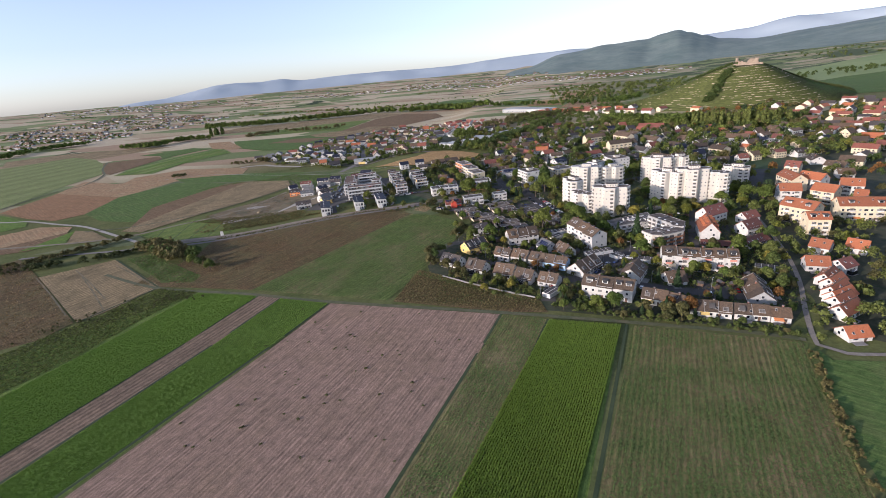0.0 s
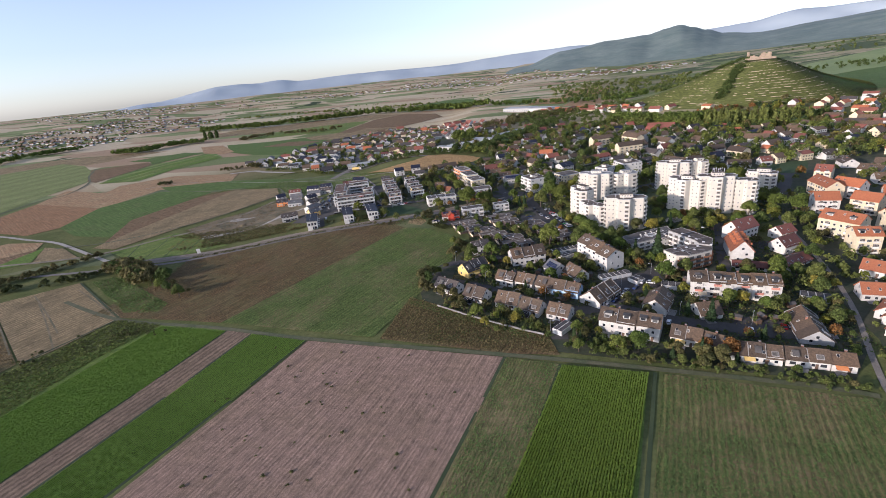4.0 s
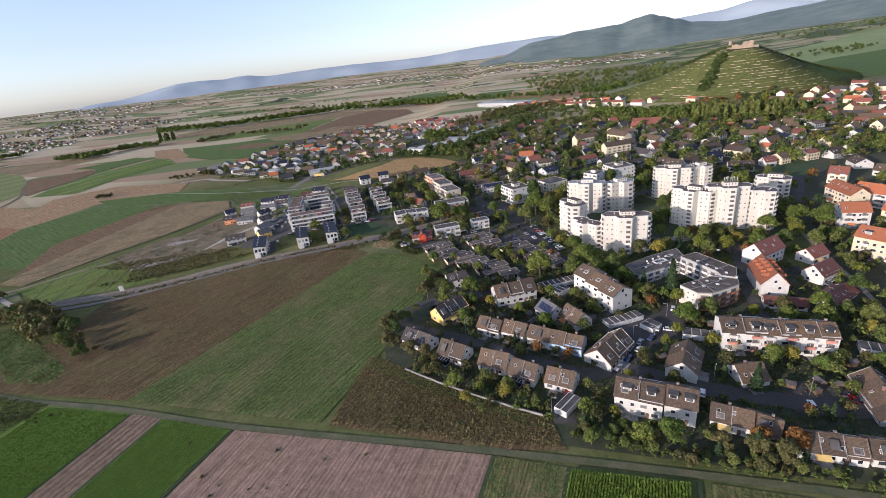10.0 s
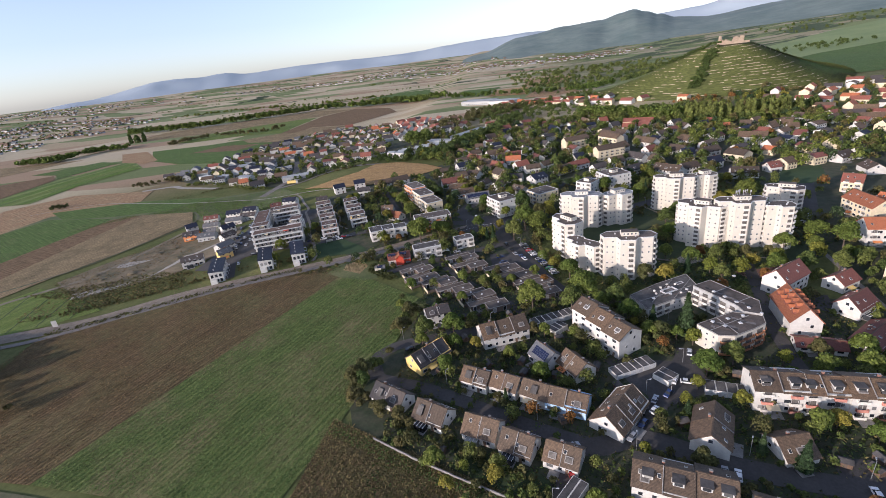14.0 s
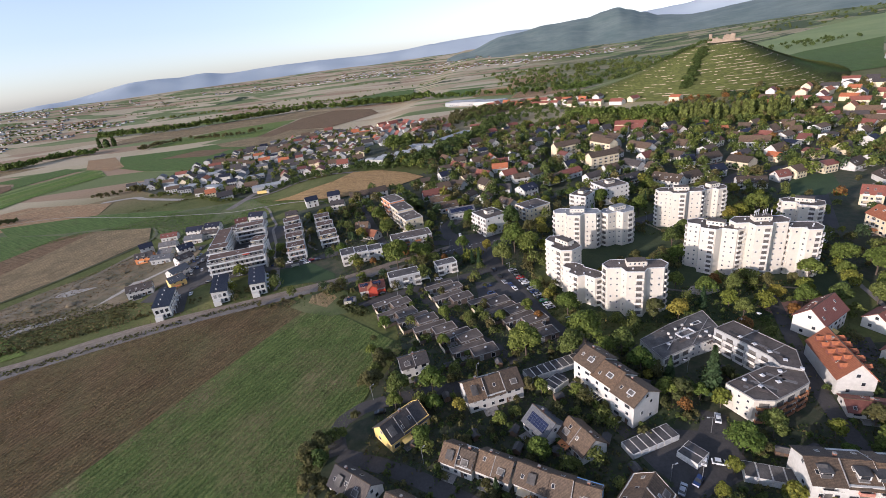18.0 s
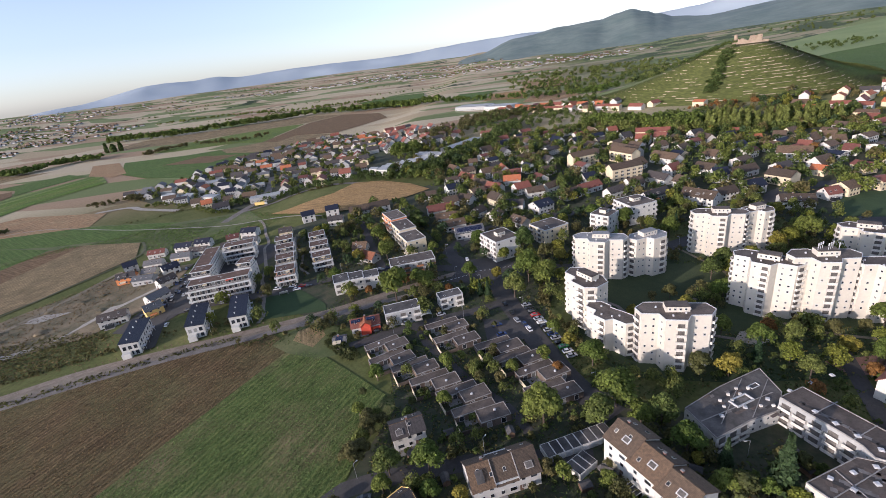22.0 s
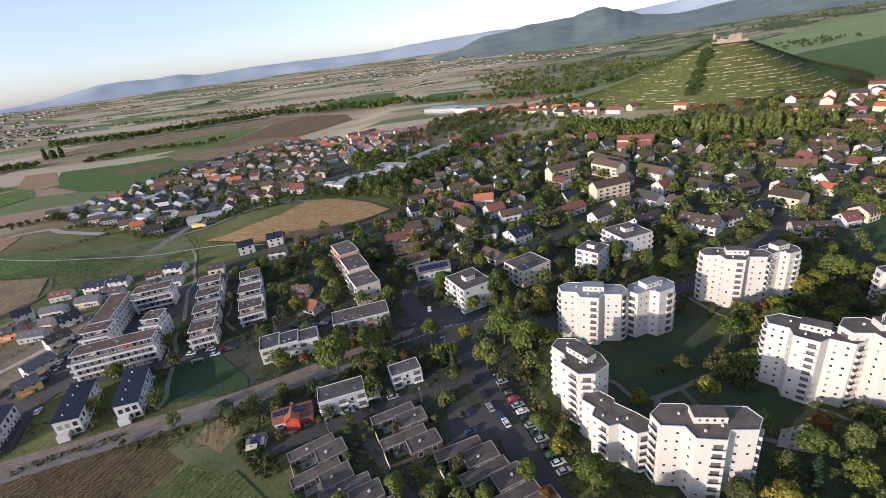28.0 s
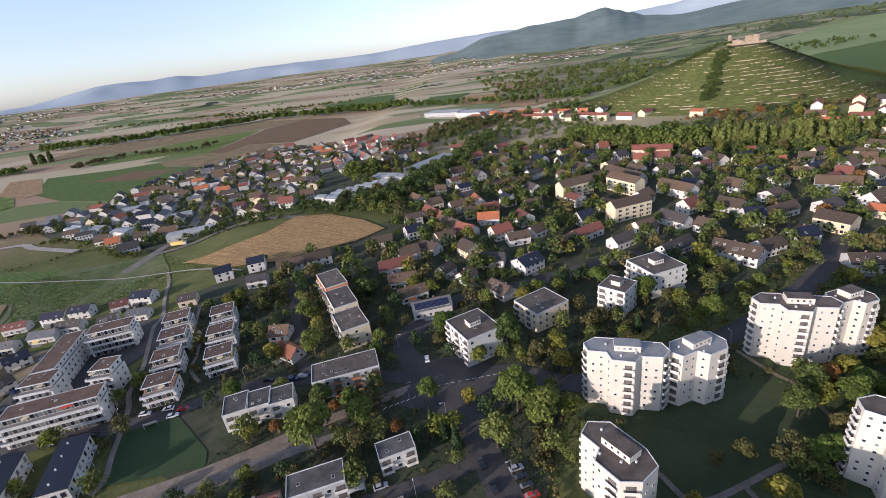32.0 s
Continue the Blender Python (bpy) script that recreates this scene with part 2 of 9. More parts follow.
# Dark tone that paints shade where no real recess is cut.
SHADEWALL = surf("recess_shade", (0.07, 0.063, 0.058), (0.16, 0.145, 0.13), 0.8, 2, 0.9, 0.1, spread=0.2)
RAIL = surf("balcony_front", (0.62, 0.58, 0.52), (0.72, 0.69, 0.63), 0.6, 2, 0.8, 0.1, spread=0.15)
WOODRAIL = surf("timber_balcony_front", (0.30, 0.13, 0.06), (0.42, 0.20, 0.10), 0.6, 2, 0.8, 0.1, spread=0.2)
EDGE = surf("weathered_roof_edge", (0.22, 0.20, 0.18), (0.36, 0.34, 0.31), 0.5, 2, 0.8, 0.1)
PALEROOF = surf("pale_gravel_roof", (0.20, 0.205, 0.205), (0.30, 0.305, 0.305), 0.2, 1.8, 0.9, 0.2)
FELT = [surf("old_roof_felt", (0.04, 0.036, 0.034), (0.07, 0.062, 0.056), 0.4, 2, 0.9, 0.2), surf("faded_roof_felt", (0.14, 0.125, 0.112), (0.22, 0.20, 0.18), 0.4, 2, 0.9, 0.2), surf("brown_roof_felt", (0.10, 0.075, 0.058), (0.15, 0.115, 0.092), 0.4, 2, 0.9, 0.2)]
REDRAIL = surf("pink_balcony_front", (0.50, 0.20, 0.15), (0.58, 0.27, 0.20), 0.6, 2, 0.8, 0.1, spread=0.1)
GLASS, SOLAR = glass_mat(), solar_mat()
# Bungalow walls take tree shade into this brown; the shed door is plain timber.
BROWNWALL = surf("brown_boards_and_wall_shade", (0.085, 0.06, 0.045), (0.15, 0.115, 0.09), 0.4, 2, 0.85, 0.2, spread=0.2)
CHIMNEY = surf("chimney_brick", (0.22, 0.10, 0.07), (0.32, 0.17, 0.12), 1.5, 6, 0.9, 0.4)
WOOD = surf("dark_timber", (0.10, 0.06, 0.04), (0.17, 0.11, 0.07), 0.8, 4, 0.8, 0.3)
ASPHALT = surf("asphalt", (0.05, 0.046, 0.043), (0.08, 0.073, 0.067), 0.08, 1.2, 0.9, 0.15)
PAVING = surf("concrete_paving", (0.20, 0.19, 0.175), (0.30, 0.285, 0.26), 0.2, 1.5, 0.9, 0.15)
TRACK = surf("farm_track", (0.15, 0.13, 0.08), (0.25, 0.205, 0.14), 0.12, 1.0, 0.95, 0.3)
GREYROAD = surf("worn_asphalt", (0.14, 0.122, 0.105), (0.20, 0.178, 0.155), 0.15, 1.2, 0.92, 0.15)
GRASSTRACK = surf("grassy_track", (0.07, 0.085, 0.035), (0.125, 0.115, 0.06), 0.15, 1.0, 0.95, 0.3)
GRAVEL = surf("gravel_path", (0.30, 0.27, 0.22), (0.42, 0.38, 0.32), 0.3, 2, 0.95, 0.2)
FOOTWAY = surf("worn_footway", (0.19, 0.165, 0.135), (0.28, 0.245, 0.205), 0.3, 2, 0.95, 0.2)
BALLAST = surf("track_ballast", (0.18, 0.14, 0.10), (0.28, 0.225, 0.17), 0.3, 3, 0.95, 0.4)
STEEL = surf("rail_steel", (0.22, 0.17, 0.13), (0.33, 0.29, 0.26), 0.5, 4, 0.45, 0.05, metal=0.8)
PAINT = surf("road_paint", (0.6, 0.6, 0.58), (0.72, 0.72, 0.7), 0.6, 3, 0.8, 0.05)
TERRACE = surf("dry_stone", (0.34, 0.27, 0.19), (0.48, 0.39, 0.28), 0.25, 1.2, 0.95, 0.5)
STONE = surf("wall_stone", (0.26, 0.195, 0.135), (0.38, 0.30, 0.21), 0.25, 1.2, 0.95, 0.5)
BARK = surf("bark", (0.07, 0.052, 0.038), (0.13, 0.10, 0.075), 0.8, 5, 0.95, 0.6)
LAWN = surf("lawn", (0.028, 0.046, 0.015), (0.054, 0.072, 0.025), 0.08, 1.6, 0.95, 0.4)
GARDEN = surf("garden_ground", (0.026, 0.042, 0.016), (0.07, 0.066, 0.038), 0.25, 0.9, 0.95, 0.5)
MEADOW = surf("meadow", (0.065, 0.095, 0.026), (0.15, 0.15, 0.056), 0.045, 0.8, 0.95, 0.4)
BARESOIL = surf("turned_soil", (0.09, 0.085, 0.04), (0.24, 0.18, 0.105), 0.07, 0.8, 0.95, 0.5)
REDCOURT = surf("red_court_surface", (0.16, 0.085, 0.07), (0.23, 0.13, 0.105), 0.2, 1.5, 0.9, 0.1)
PITCH = surf("mown_grass", (0.024, 0.052, 0.014), (0.036, 0.068, 0.018), 0.1, 1.4, 0.95, 0.3)
LEAF = {
    "park": leaf_mat("park_leaves", (0.085, 0.125, 0.025), (0.15, 0.175, 0.038), 0.45),
    "green": leaf_mat("green_leaves", (0.064, 0.096, 0.026), (0.14, 0.158, 0.042), 0.45),
    "yellowing": leaf_mat("yellowing_leaves", (0.14, 0.165, 0.028), (0.25, 0.21, 0.04), 0.4),
    "rust": leaf_mat("rust_leaves", (0.19, 0.09, 0.03), (0.25, 0.13, 0.04), 0.4),
    "olive": leaf_mat("olive_leaves", (0.072, 0.082, 0.028), (0.14, 0.12, 0.048), 0.45),
    "fir": leaf_mat("fir_needles", (0.028, 0.055, 0.024), (0.06, 0.09, 0.036), 0.4),
    "corn": leaf_mat("corn_leaves", (0.165, 0.25, 0.042), (0.18, 0.265, 0.046), 0.3),
    "beet": leaf_mat("mustard_leaves", (0.175, 0.28, 0.052), (0.19, 0.295, 0.056), 0.14),
    "withered": leaf_mat("withered_leaves", (0.165, 0.112, 0.055), (0.195, 0.135, 0.066), 0.5),
    "straw": leaf_mat("dry_grass_blades", (0.20, 0.155, 0.07), (0.24, 0.185, 0.085), 0.35),
    "manure": leaf_mat("green_manure_leaves", (0.115, 0.17, 0.048), (0.135, 0.185, 0.055), 0.35),
}


# ---- mesh tools ----
class Mesh:
    """Collects boxes, prisms and loose faces for one mesh."""

    def __init__(self):
        self.v, self.f, self.k = [], [], []

    def face(self, pts, slot=0):
        n = len(self.v)
        self.v += [tuple(p) for p in pts]
        self.f.append(tuple(range(n, n + len(pts))))
        self.k.append(slot)
        return self

    def prism(self, ring, z0, z1, slot=0, top=None, floor=False):
        n, c = len(self.v), len(ring)
        self.v += [(x, y, z0) for x, y in ring] + [(x, y, z1) for x, y in ring]
        for i in range(c):
            j = (i + 1) % c
            self.f.append((n + i, n + j, n + c + j, n + c + i))
            self.k.append(slot)
        self.f.append(tuple(range(n + c, n + 2 * c)))
        self.k.append(slot if top is None else top)
        if floor:
            self.f.append(tuple(reversed(range(n, n + c))))
            self.k.append(slot)
        return self

    def box(self, x0, x1, y0, y1, z0, z1, slot=0):
        return self.prism([(x0, y0), (x1, y0), (x1, y1), (x0, y1)], z0, z1, slot, floor=True)

    def data(self, name, *mats):
        me = bpy.data.meshes.new(name)
        me.from_pydata(self.v, [], self.f)
        for m in mats:
            me.materials.append(m)
        if len(mats) > 1:
            me.polygons.foreach_set("material_index", self.k)
        me.update()
        return me


def part(name, me, parent, m=None, label=""):
    ob = new(name, me)
    ob.parent = parent
    if m is not None:
        ob.matrix_local = m
    if label:
        ob["label"] = label
    return ob


def thing(name, x, y, rot, label, category, group="", kind="", z=0.0):
    ob = new(name)
    ob.empty_display_size = 0.3
    ob.matrix_world = pose(x, y, z, 0, 0, rot)
    return tagged(ob, label, category, group, kind)


FOOT = []  # footprints: centre, half sizes, direction


def claim(x, y, rot, hl, hw):
    a = radians(rot)
    FOOT.append((x, y, math.cos(a), math.sin(a), hl, hw))


def taken(x, y, margin):
    for fx, fy, c, s, hl, hw in FOOT:
        dx, dy = x - fx, y - fy
        if abs(dx * c + dy * s) < hl + margin and abs(dy * c - dx * s) < hw + margin:
            return True
    return False


def window_data(w, h, name="window"):
    """A window: a white frame that stands proud of the wall round a set-back pane. Its plane is XZ, looking to -Y."""
    b, o = 0.1, w / 2
    rings = [(o, 0.0, h, 0.02), (o, 0.0, h, -0.05), (o - b, b, h - b, -0.05), (o - b, b, h - b, -0.012)]
    m = Mesh()
    for hw, z0, z1, y in rings:
        m.v += [(-hw, y, z0), (hw, y, z0), (hw, y, z1), (-hw, y, z1)]
    for k in range(3):
        for i in range(4):
            j = (i + 1) % 4
            m.f.append((4 * k + i, 4 * k + j, 4 * k + 4 + j, 4 * k + 4 + i))
            m.k.append(0)
    m.f.append((12, 13, 14, 15))
    m.k.append(1)
    return m.data(name, RIM, GLASS)


WINDOW = window_data(1.25, 1.35)
WINDOW_WIDE = window_data(2.1, 1.4)
WINDOW_TALL = window_data(1.7, 2.1)
WINDOW_SMALL = window_data(0.85, 0.9)
DOOR = Mesh().box(-0.5, 0.5, -0.05, 0.02, 0, 2.05).data("door", WOOD)
CHIM = Mesh().box(-0.35, 0.35, -0.3, 0.3, 0, 1.5, 0).box(-0.42, 0.42, -0.37, 0.37, 1.5, 1.62, 1).data("chimney", CHIMNEY, PAVING)
SKYLIGHT = Mesh().box(-0.45, 0.45, -0.6, 0.6, 0, 0.09, 0).box(-0.37, 0.37, -0.52, 0.52, 0.09, 0.1, 1).data("skylight", RAIL, GLASS)
PANEL = Mesh().box(-0.5, 0.5, -0.8, 0.8, 0.05, 0.11).data("solar_panel", SOLAR)


def on_wall(x, y, z, face):
    return pose(x, y, z, 0, 0, face)


ROOF_WORDS = {"brown": "weathered brown tile roof", "dark": "dark anthracite tile roof", "red": "dull red tile roof", "orange": "orange clay tile roof",
              "grey": "grey tile roof", "navy": "blue-black roof", "solar": "grey roof covered in solar panels"}
WALL_WORDS = {"white": "white", "cream": "cream", "yellow": "yellow", "blue": "pale blue", "red": "bright red", "orange": "orange", "grey": "grey"}


def house(x, y, rot, length, width, eave, ridge, wall="white", roof="brown", name="house", note="", cat="house"):
    """A gabled house, ridge along its local x."""
    far = y > 500
    if far:
        eave, ridge = eave * 1.1, ridge * 1.1
    if name == "house" and roof != "navy" or note == "small detached house with balcony":
        width, eave, ridge = min(width * 0.82, 11.0), eave * 0.76, ridge * 0.82
    hl, hw = length / 2, width / 2
    ob = thing(name, x, y, rot, f"{WALL_WORDS[wall]} rendered {note or 'detached house'} with {ROOF_WORDS[roof]}", cat, "houses of the town")
    claim(x, y, rot, hl + 0.5, hw + 0.5)
    m = Mesh().prism([(-hl, -hw), (hl, -hw), (hl, hw), (-hl, hw)], 0, eave)
    for sx in (-1, 1):
        tri = [(sx * hl, -hw, eave), (sx * hl, hw, eave), (sx * hl, 0, ridge - 0.12)]
        m.face(tri if sx > 0 else tri[::-1])
    part("wall", m.data("wall", WALL[wall]), ob)
    slope = (ridge - eave) / hw
    over, gab, th = 0.55, 0.35, 0.22
    ang = math.atan(slope)
    run = math.hypot(hw + over, (hw + over) * slope)
    units = max(2, round(length / 6)) if y < 340 and length >= 10 and roof in ("brown", "dark") and name != "apartment_block" else 1
    lifts = [0.0] + [rng.choice((-0.28, -0.14, 0.16)) for k in range(units - 1)]
    wide = (length + 2 * gab) / units
    for side in (-1, 1):
        face = Matrix.Identity(4) if side < 0 else pose(0, 0, 0, 0, 0, 180)
        slopes = []
        for k in range(units):
            u = k if side < 0 else units - 1 - k
            x0 = -hl - gab + k * wide
            r = Mesh().box(x0, x0 + wide - (0.02 if units > 1 else 0), -run, 0, -th, 0)
            slopes.append(part("roof", r.data("roof", ROOF[roof]), ob, face @ pose(0, 0, ridge + lifts[u], math.degrees(ang), 0, 0)))
        if far:
            continue
        for k in range(units if side < 0 else 0):
            x0 = -hl - gab + k * wide
            part("ridge_cap", Mesh().box(x0, x0 + wide, -0.16, 0.16, ridge - 0.05 + lifts[k], ridge + 0.07 + lifts[k]).data("ridge_cap", ROOF["brown"]), ob)
            if k:
                part("party_wall", Mesh().box(x0 - 0.1, x0 + 0.1, -run * 0.97, -0.1, -0.2, 0.24).data("party_wall", EDGE), ob, pose(0, 0, ridge, math.degrees(ang), 0, 0))
        for k in range(max(1, int(length / 4.2))):
            if roof != "solar" and rng.random() < 0.75:
                xx = -hl + 1.6 + k * 3.9 + rng.random()
                host = slopes[min(units - 1, int((xx + hl + gab) / wide))]
                part("skylight", SKYLIGHT, host, pose(xx, -run * rng.uniform(0.3, 0.65), 0))
        if side < 0 and roof in ("brown", "dark") and name != "apartment_block":
            for k in range(units):
                cut_x = -hl - gab + (k + 0.5) * wide + rng.uniform(-0.5, 0.5)
                pick = rng.random()
                if pick < 0.35:
                    # The cut-out is not sunk; its shade is a dark cap on the box.
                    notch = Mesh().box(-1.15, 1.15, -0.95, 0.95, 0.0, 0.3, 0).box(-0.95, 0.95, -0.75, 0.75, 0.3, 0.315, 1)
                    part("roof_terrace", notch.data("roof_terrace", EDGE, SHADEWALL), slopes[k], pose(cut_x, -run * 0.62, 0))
                elif pick < 0.6:
                    hood = Mesh().box(-1.0, 1.0, -run * 0.72, -run * 0.3, 0.0, 0.55, 0).box(-1.12, 1.12, -run * 0.75, -run * 0.28, 0.55, 0.65, 1)
                    part("dormer", hood.data("dormer", GLASS if pick < 0.48 else WALL["white"], GREYROOF), slopes[k], pose(cut_x, 0, 0))
        if roof == "solar" and side < 0:
            cols, rows = max(2, int((length - 1.5) / 1.08)), 2
            for i in range(cols):
                for j in range(rows):
                    part("solar_panel", PANEL, slopes[0], pose((i - (cols - 1) / 2) * 1.06, -run * 0.5 + (j - 0.5) * 1.66, 0.01))
    if not far or rng.random() < 0.4:
        cx = rng.uniform(-hl * 0.6, hl * 0.6)
        part("chimney", CHIM, ob, pose(cx, hw * 0.2, ridge - hw * 0.2 * slope - 0.6))
    floors = 2 if eave > 4.3 else 1
    if eave > 8.5:
        floors = 4 if eave > 11.5 else 3
    step = 4.2 if far else 2.8
    panes = Mesh()
    for fl in range(floors):
        z = 0.95 + fl * 2.7
        n = max(1, int((length - 1) / step))
        for i in range(n):
            xx = (i - (n - 1) / 2) * (length - 1) / n
            if far:
                panes.box(xx - 0.65, xx + 0.65, -hw - 0.06, -hw + 0.02, z, z + 1.35)
                continue
            part("window", WINDOW_WIDE if (i + fl) % 3 == 0 else WINDOW, ob, on_wall(xx, -hw - 0.02, z, 0))
        for sx, face in () if far and fl else ((-1, -90), (1, 90)):
            for yy in (((-1) ** fl * hw * 0.35,)):
                part("window", WINDOW, ob, on_wall(sx * (hl + 0.02), yy, z, face))
    if far:
        tagged(part("glazing", panes.data("glazing", GLASS), ob), "dark windows of a far house", "", "", "stuff")
    if ridge - eave > 2.8 and not far:
        for sx, face in ((-1, -90), (1, 90)):
            part("window", WINDOW, ob, on_wall(sx * (hl + 0.02), 0, eave + 0.35, face))
    part("door", DOOR, ob, on_wall(hl * 0.4, -hw - 0.02, 0.05, 0))
    if not far:
        pw = rng.uniform(3, 5.5)
        part("patio", Mesh().box(-pw / 2, pw / 2, -hw - rng.uniform(2.4, 3.6), -hw - 0.03, 0.05, 0.2).data("patio", PAVING), ob, pose(-hl * 0.3, 0, 0))
        pick = rng.random()
        if pick < 0.28:
            part("awning", Mesh().face([(-1.8, -hw - 2.0, 2.05), (1.8, -hw - 2.0, 2.05), (1.8, -hw - 0.05, 2.6), (-1.8, -hw - 0.05, 2.6)]).face([(-1.8, -hw - 0.05, 2.56), (1.8, -hw - 0.05, 2.56), (1.8, -hw - 2.0, 2.01), (-1.8, -hw - 2.0, 2.01)]).data("awning", WALL[rng.choice(["cream", "orange", "yellow"])]), ob, pose(-hl * 0.3, 0, 0))
        elif pick < 0.5:
            c = part("conservatory", Mesh().box(-1.9, 1.9, -hw - 2.4, -hw - 0.04, 0.2, 2.3).data("conservatory", GLASS), ob, pose(-hl * 0.3, 0, 0))
            bars = Mesh()
            for k in range(4):
                bars.box(-1.9 + k * 1.226, -1.78 + k * 1.226, -hw - 2.46, -hw - 0.04, 2.3, 2.38)
            part("glazing_frame", bars.data("glazing_frame", RIM), c)
    return ob


def row_house(x, y, rot, length, width, eave, ridge, wall="white", roof="brown"):
    ob = house(x, y, rot, length, width, eave, ridge, wall, roof, "row_house", "terraced house", "house")
    if y < 420:
        for k in (-0.25, 0.25):
            dormer(ob, k * length, -width / 4, eave, ridge, width, roof)
    return ob


def dormer(ob, xx, yy, eave, ridge, width, roof):
    hw = width / 2
    z = ridge - (ridge - eave) * abs(yy) / hw
    m = Mesh().box(xx - 1.3, xx + 1.3, yy - 0.9, yy + 1.6, z - 0.8, z + 0.75, 0).box(xx - 1.5, xx + 1.5, yy - 1.1, yy + 1.9, z + 0.75, z + 0.9, 1)
    d = part("dormer", m.data("dormer", WALL["white"], GREYROOF), ob)
    part("window", WINDOW_WIDE, d, on_wall(xx, yy - 0.92, z - 0.55, 0))


def apartment(x, y, rot, length, width, eave, ridge, wall="white", roof="brown"):
    ob = house(x, y, rot, length, width, eave, ridge, wall, roof, "apartment_house", "apartment house with balconies", "apartment house")
    hw = width / 2
    for fl in range(3):
        for k in ((-0.26, 0.26) if length > 8.5 else (0,)):
            balcony(ob, k * length, -hw, 0.25 + fl * 2.9, 3.0, REDRAIL if y < 260 and (fl + (k > 0)) % 2 else RAIL)
    if y < 330:
        for k in (-0.27, 0.27):
            dormer(ob, k * length, -width / 4 - 0.4, eave, ridge, width, roof)
    return ob


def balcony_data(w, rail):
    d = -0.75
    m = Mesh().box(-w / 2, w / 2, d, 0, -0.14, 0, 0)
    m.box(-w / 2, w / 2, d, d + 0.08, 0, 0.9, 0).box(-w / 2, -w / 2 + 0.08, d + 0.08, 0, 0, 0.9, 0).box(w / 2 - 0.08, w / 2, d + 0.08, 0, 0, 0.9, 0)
    # Flat dark panel paints the balcony door and its recess shade as one.
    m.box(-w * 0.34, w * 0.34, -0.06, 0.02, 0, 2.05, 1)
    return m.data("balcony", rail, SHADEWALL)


BALCONIES = {}


def balcony(ob, x, y, z, w, rail, face=0):
    key = (round(w, 1), rail.name)
    if key not in BALCONIES:
        BALCONIES[key] = balcony_data(key[0], rail)
    return part("balcony", BALCONIES[key], ob, on_wall(x, y, z, face))


def slab(x, y, rot, length, width, eave, ridge, wall="white", roof="brown"):
    """A four-storey block with a pitched roof."""
    ob = house(x, y, rot, length, width, eave, ridge, wall, roof, "apartment_block", "four-storey apartment block", "apartment block")
    for fl in range(int(eave / 2.7) - 0):
        n = int(length / 2.6)
        for i in range(n):
            if fl >= 3 or y > 540 and i % 2:
                part("window", WINDOW, ob, on_wall((i - (n - 1) / 2) * length / n, -width / 2 - 0.02, 0.95 + fl * 2.7, 0))
    for k in ((0.12,) if length < 12 else (-0.3, 0.05, 0.36)):
        if y < 540:
            # Terrace shade painted as a dark top on a raised frame.
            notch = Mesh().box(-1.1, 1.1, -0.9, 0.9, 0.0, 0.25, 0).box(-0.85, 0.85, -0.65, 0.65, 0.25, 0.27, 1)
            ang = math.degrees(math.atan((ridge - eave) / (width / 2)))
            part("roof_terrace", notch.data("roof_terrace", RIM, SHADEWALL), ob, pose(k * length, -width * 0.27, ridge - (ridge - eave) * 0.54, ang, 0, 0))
    return ob


def flat_block(x, y, rot, length, width, height, floors, wall, roof, name, label, cat="apartment block", balcs=(), hut=False, skylights=3, rail=None):
    """A flat-roofed block with a white rim round its roof. balcs: faces with balconies, by degrees."""
    hl, hw = length / 2, width / 2
    ob = thing(name, x, y, rot, label, cat, "flat-roofed buildings")
    claim(x, y, rot, hl + 0.5, hw + 0.5)
    ring = [(-hl, -hw), (hl, -hw), (hl, hw), (-hl, hw)]
    part("wall", Mesh().prism(ring, 0, height - 0.3).data("wall", WALL[wall]), ob)
    rim_and_deck(ob, ring, height, roof)
    fh = (height - 0.4) / floors
    for (face, span, depth) in ((0, length, hw), (90, width, hl), (-90, width, hl)):
        n = max(1, int(span / 3.2))
        for fl in range(floors):
            for i in range(n):
                off = (i - (n - 1) / 2) * span / n
                a = radians(face)
                px, py = off * math.cos(a) + (depth + 0.02) * math.sin(a), off * math.sin(a) - (depth + 0.02) * math.cos(a)
                if face in balcs and i % 2 == 0:
                    balcony(ob, px, py, 0.2 + fl * fh, min(3.6, span / n * 1.25), rail or RAIL, face)
                elif face in balcs or (i + fl) % 4 or n < 3:
                    part("window", WINDOW if fh > 2.4 else WINDOW_SMALL, ob, on_wall(px, py, 0.75 + fl * fh, face))
    if hut:
        penthouse(ob, 0, 0, min(5, length * 0.35), min(4.0, width * 0.4), height, roof)
    for k in range(skylights):
        part("skylight", SKYLIGHT, ob, pose(rng.uniform(-hl * 0.8, hl * 0.8), rng.uniform(-hw * 0.7, hw * 0.7), height - 0.1))
    return ob


def rim_and_deck(ob, ring, height, roof, rise=0.12, drop=0.45, edge=None):
    part("roof", Mesh().prism(ring, height - 0.3, height - 0.1).data("roof", roof), ob)
    c = len(ring)
    cx, cy = sum(p[0] for p in ring) / c, sum(p[1] for p in ring) / c
    m = Mesh()
    for i in range(c):
        (x0, y0), (x1, y1) = ring[i], ring[(i + 1) % c]
        d = math.hypot(x1 - x0, y1 - y0) or 1
        nx, ny = (y1 - y0) / d, -(x1 - x0) / d
        tx, ty = (x1 - x0) / d, (y1 - y0) / d
        o, w = 0.05, 0.16
        m.prism([(x0 + nx * o - tx * o, y0 + ny * o - ty * o), (x1 + nx * o + tx * o, y1 + ny * o + ty * o), (x1 - nx * w, y1 - ny * w), (x0 - nx * w, y0 - ny * w)], height - drop, height + rise, floor=True)
    part("roof_rim", m.data("roof_rim", edge or RIM), ob)


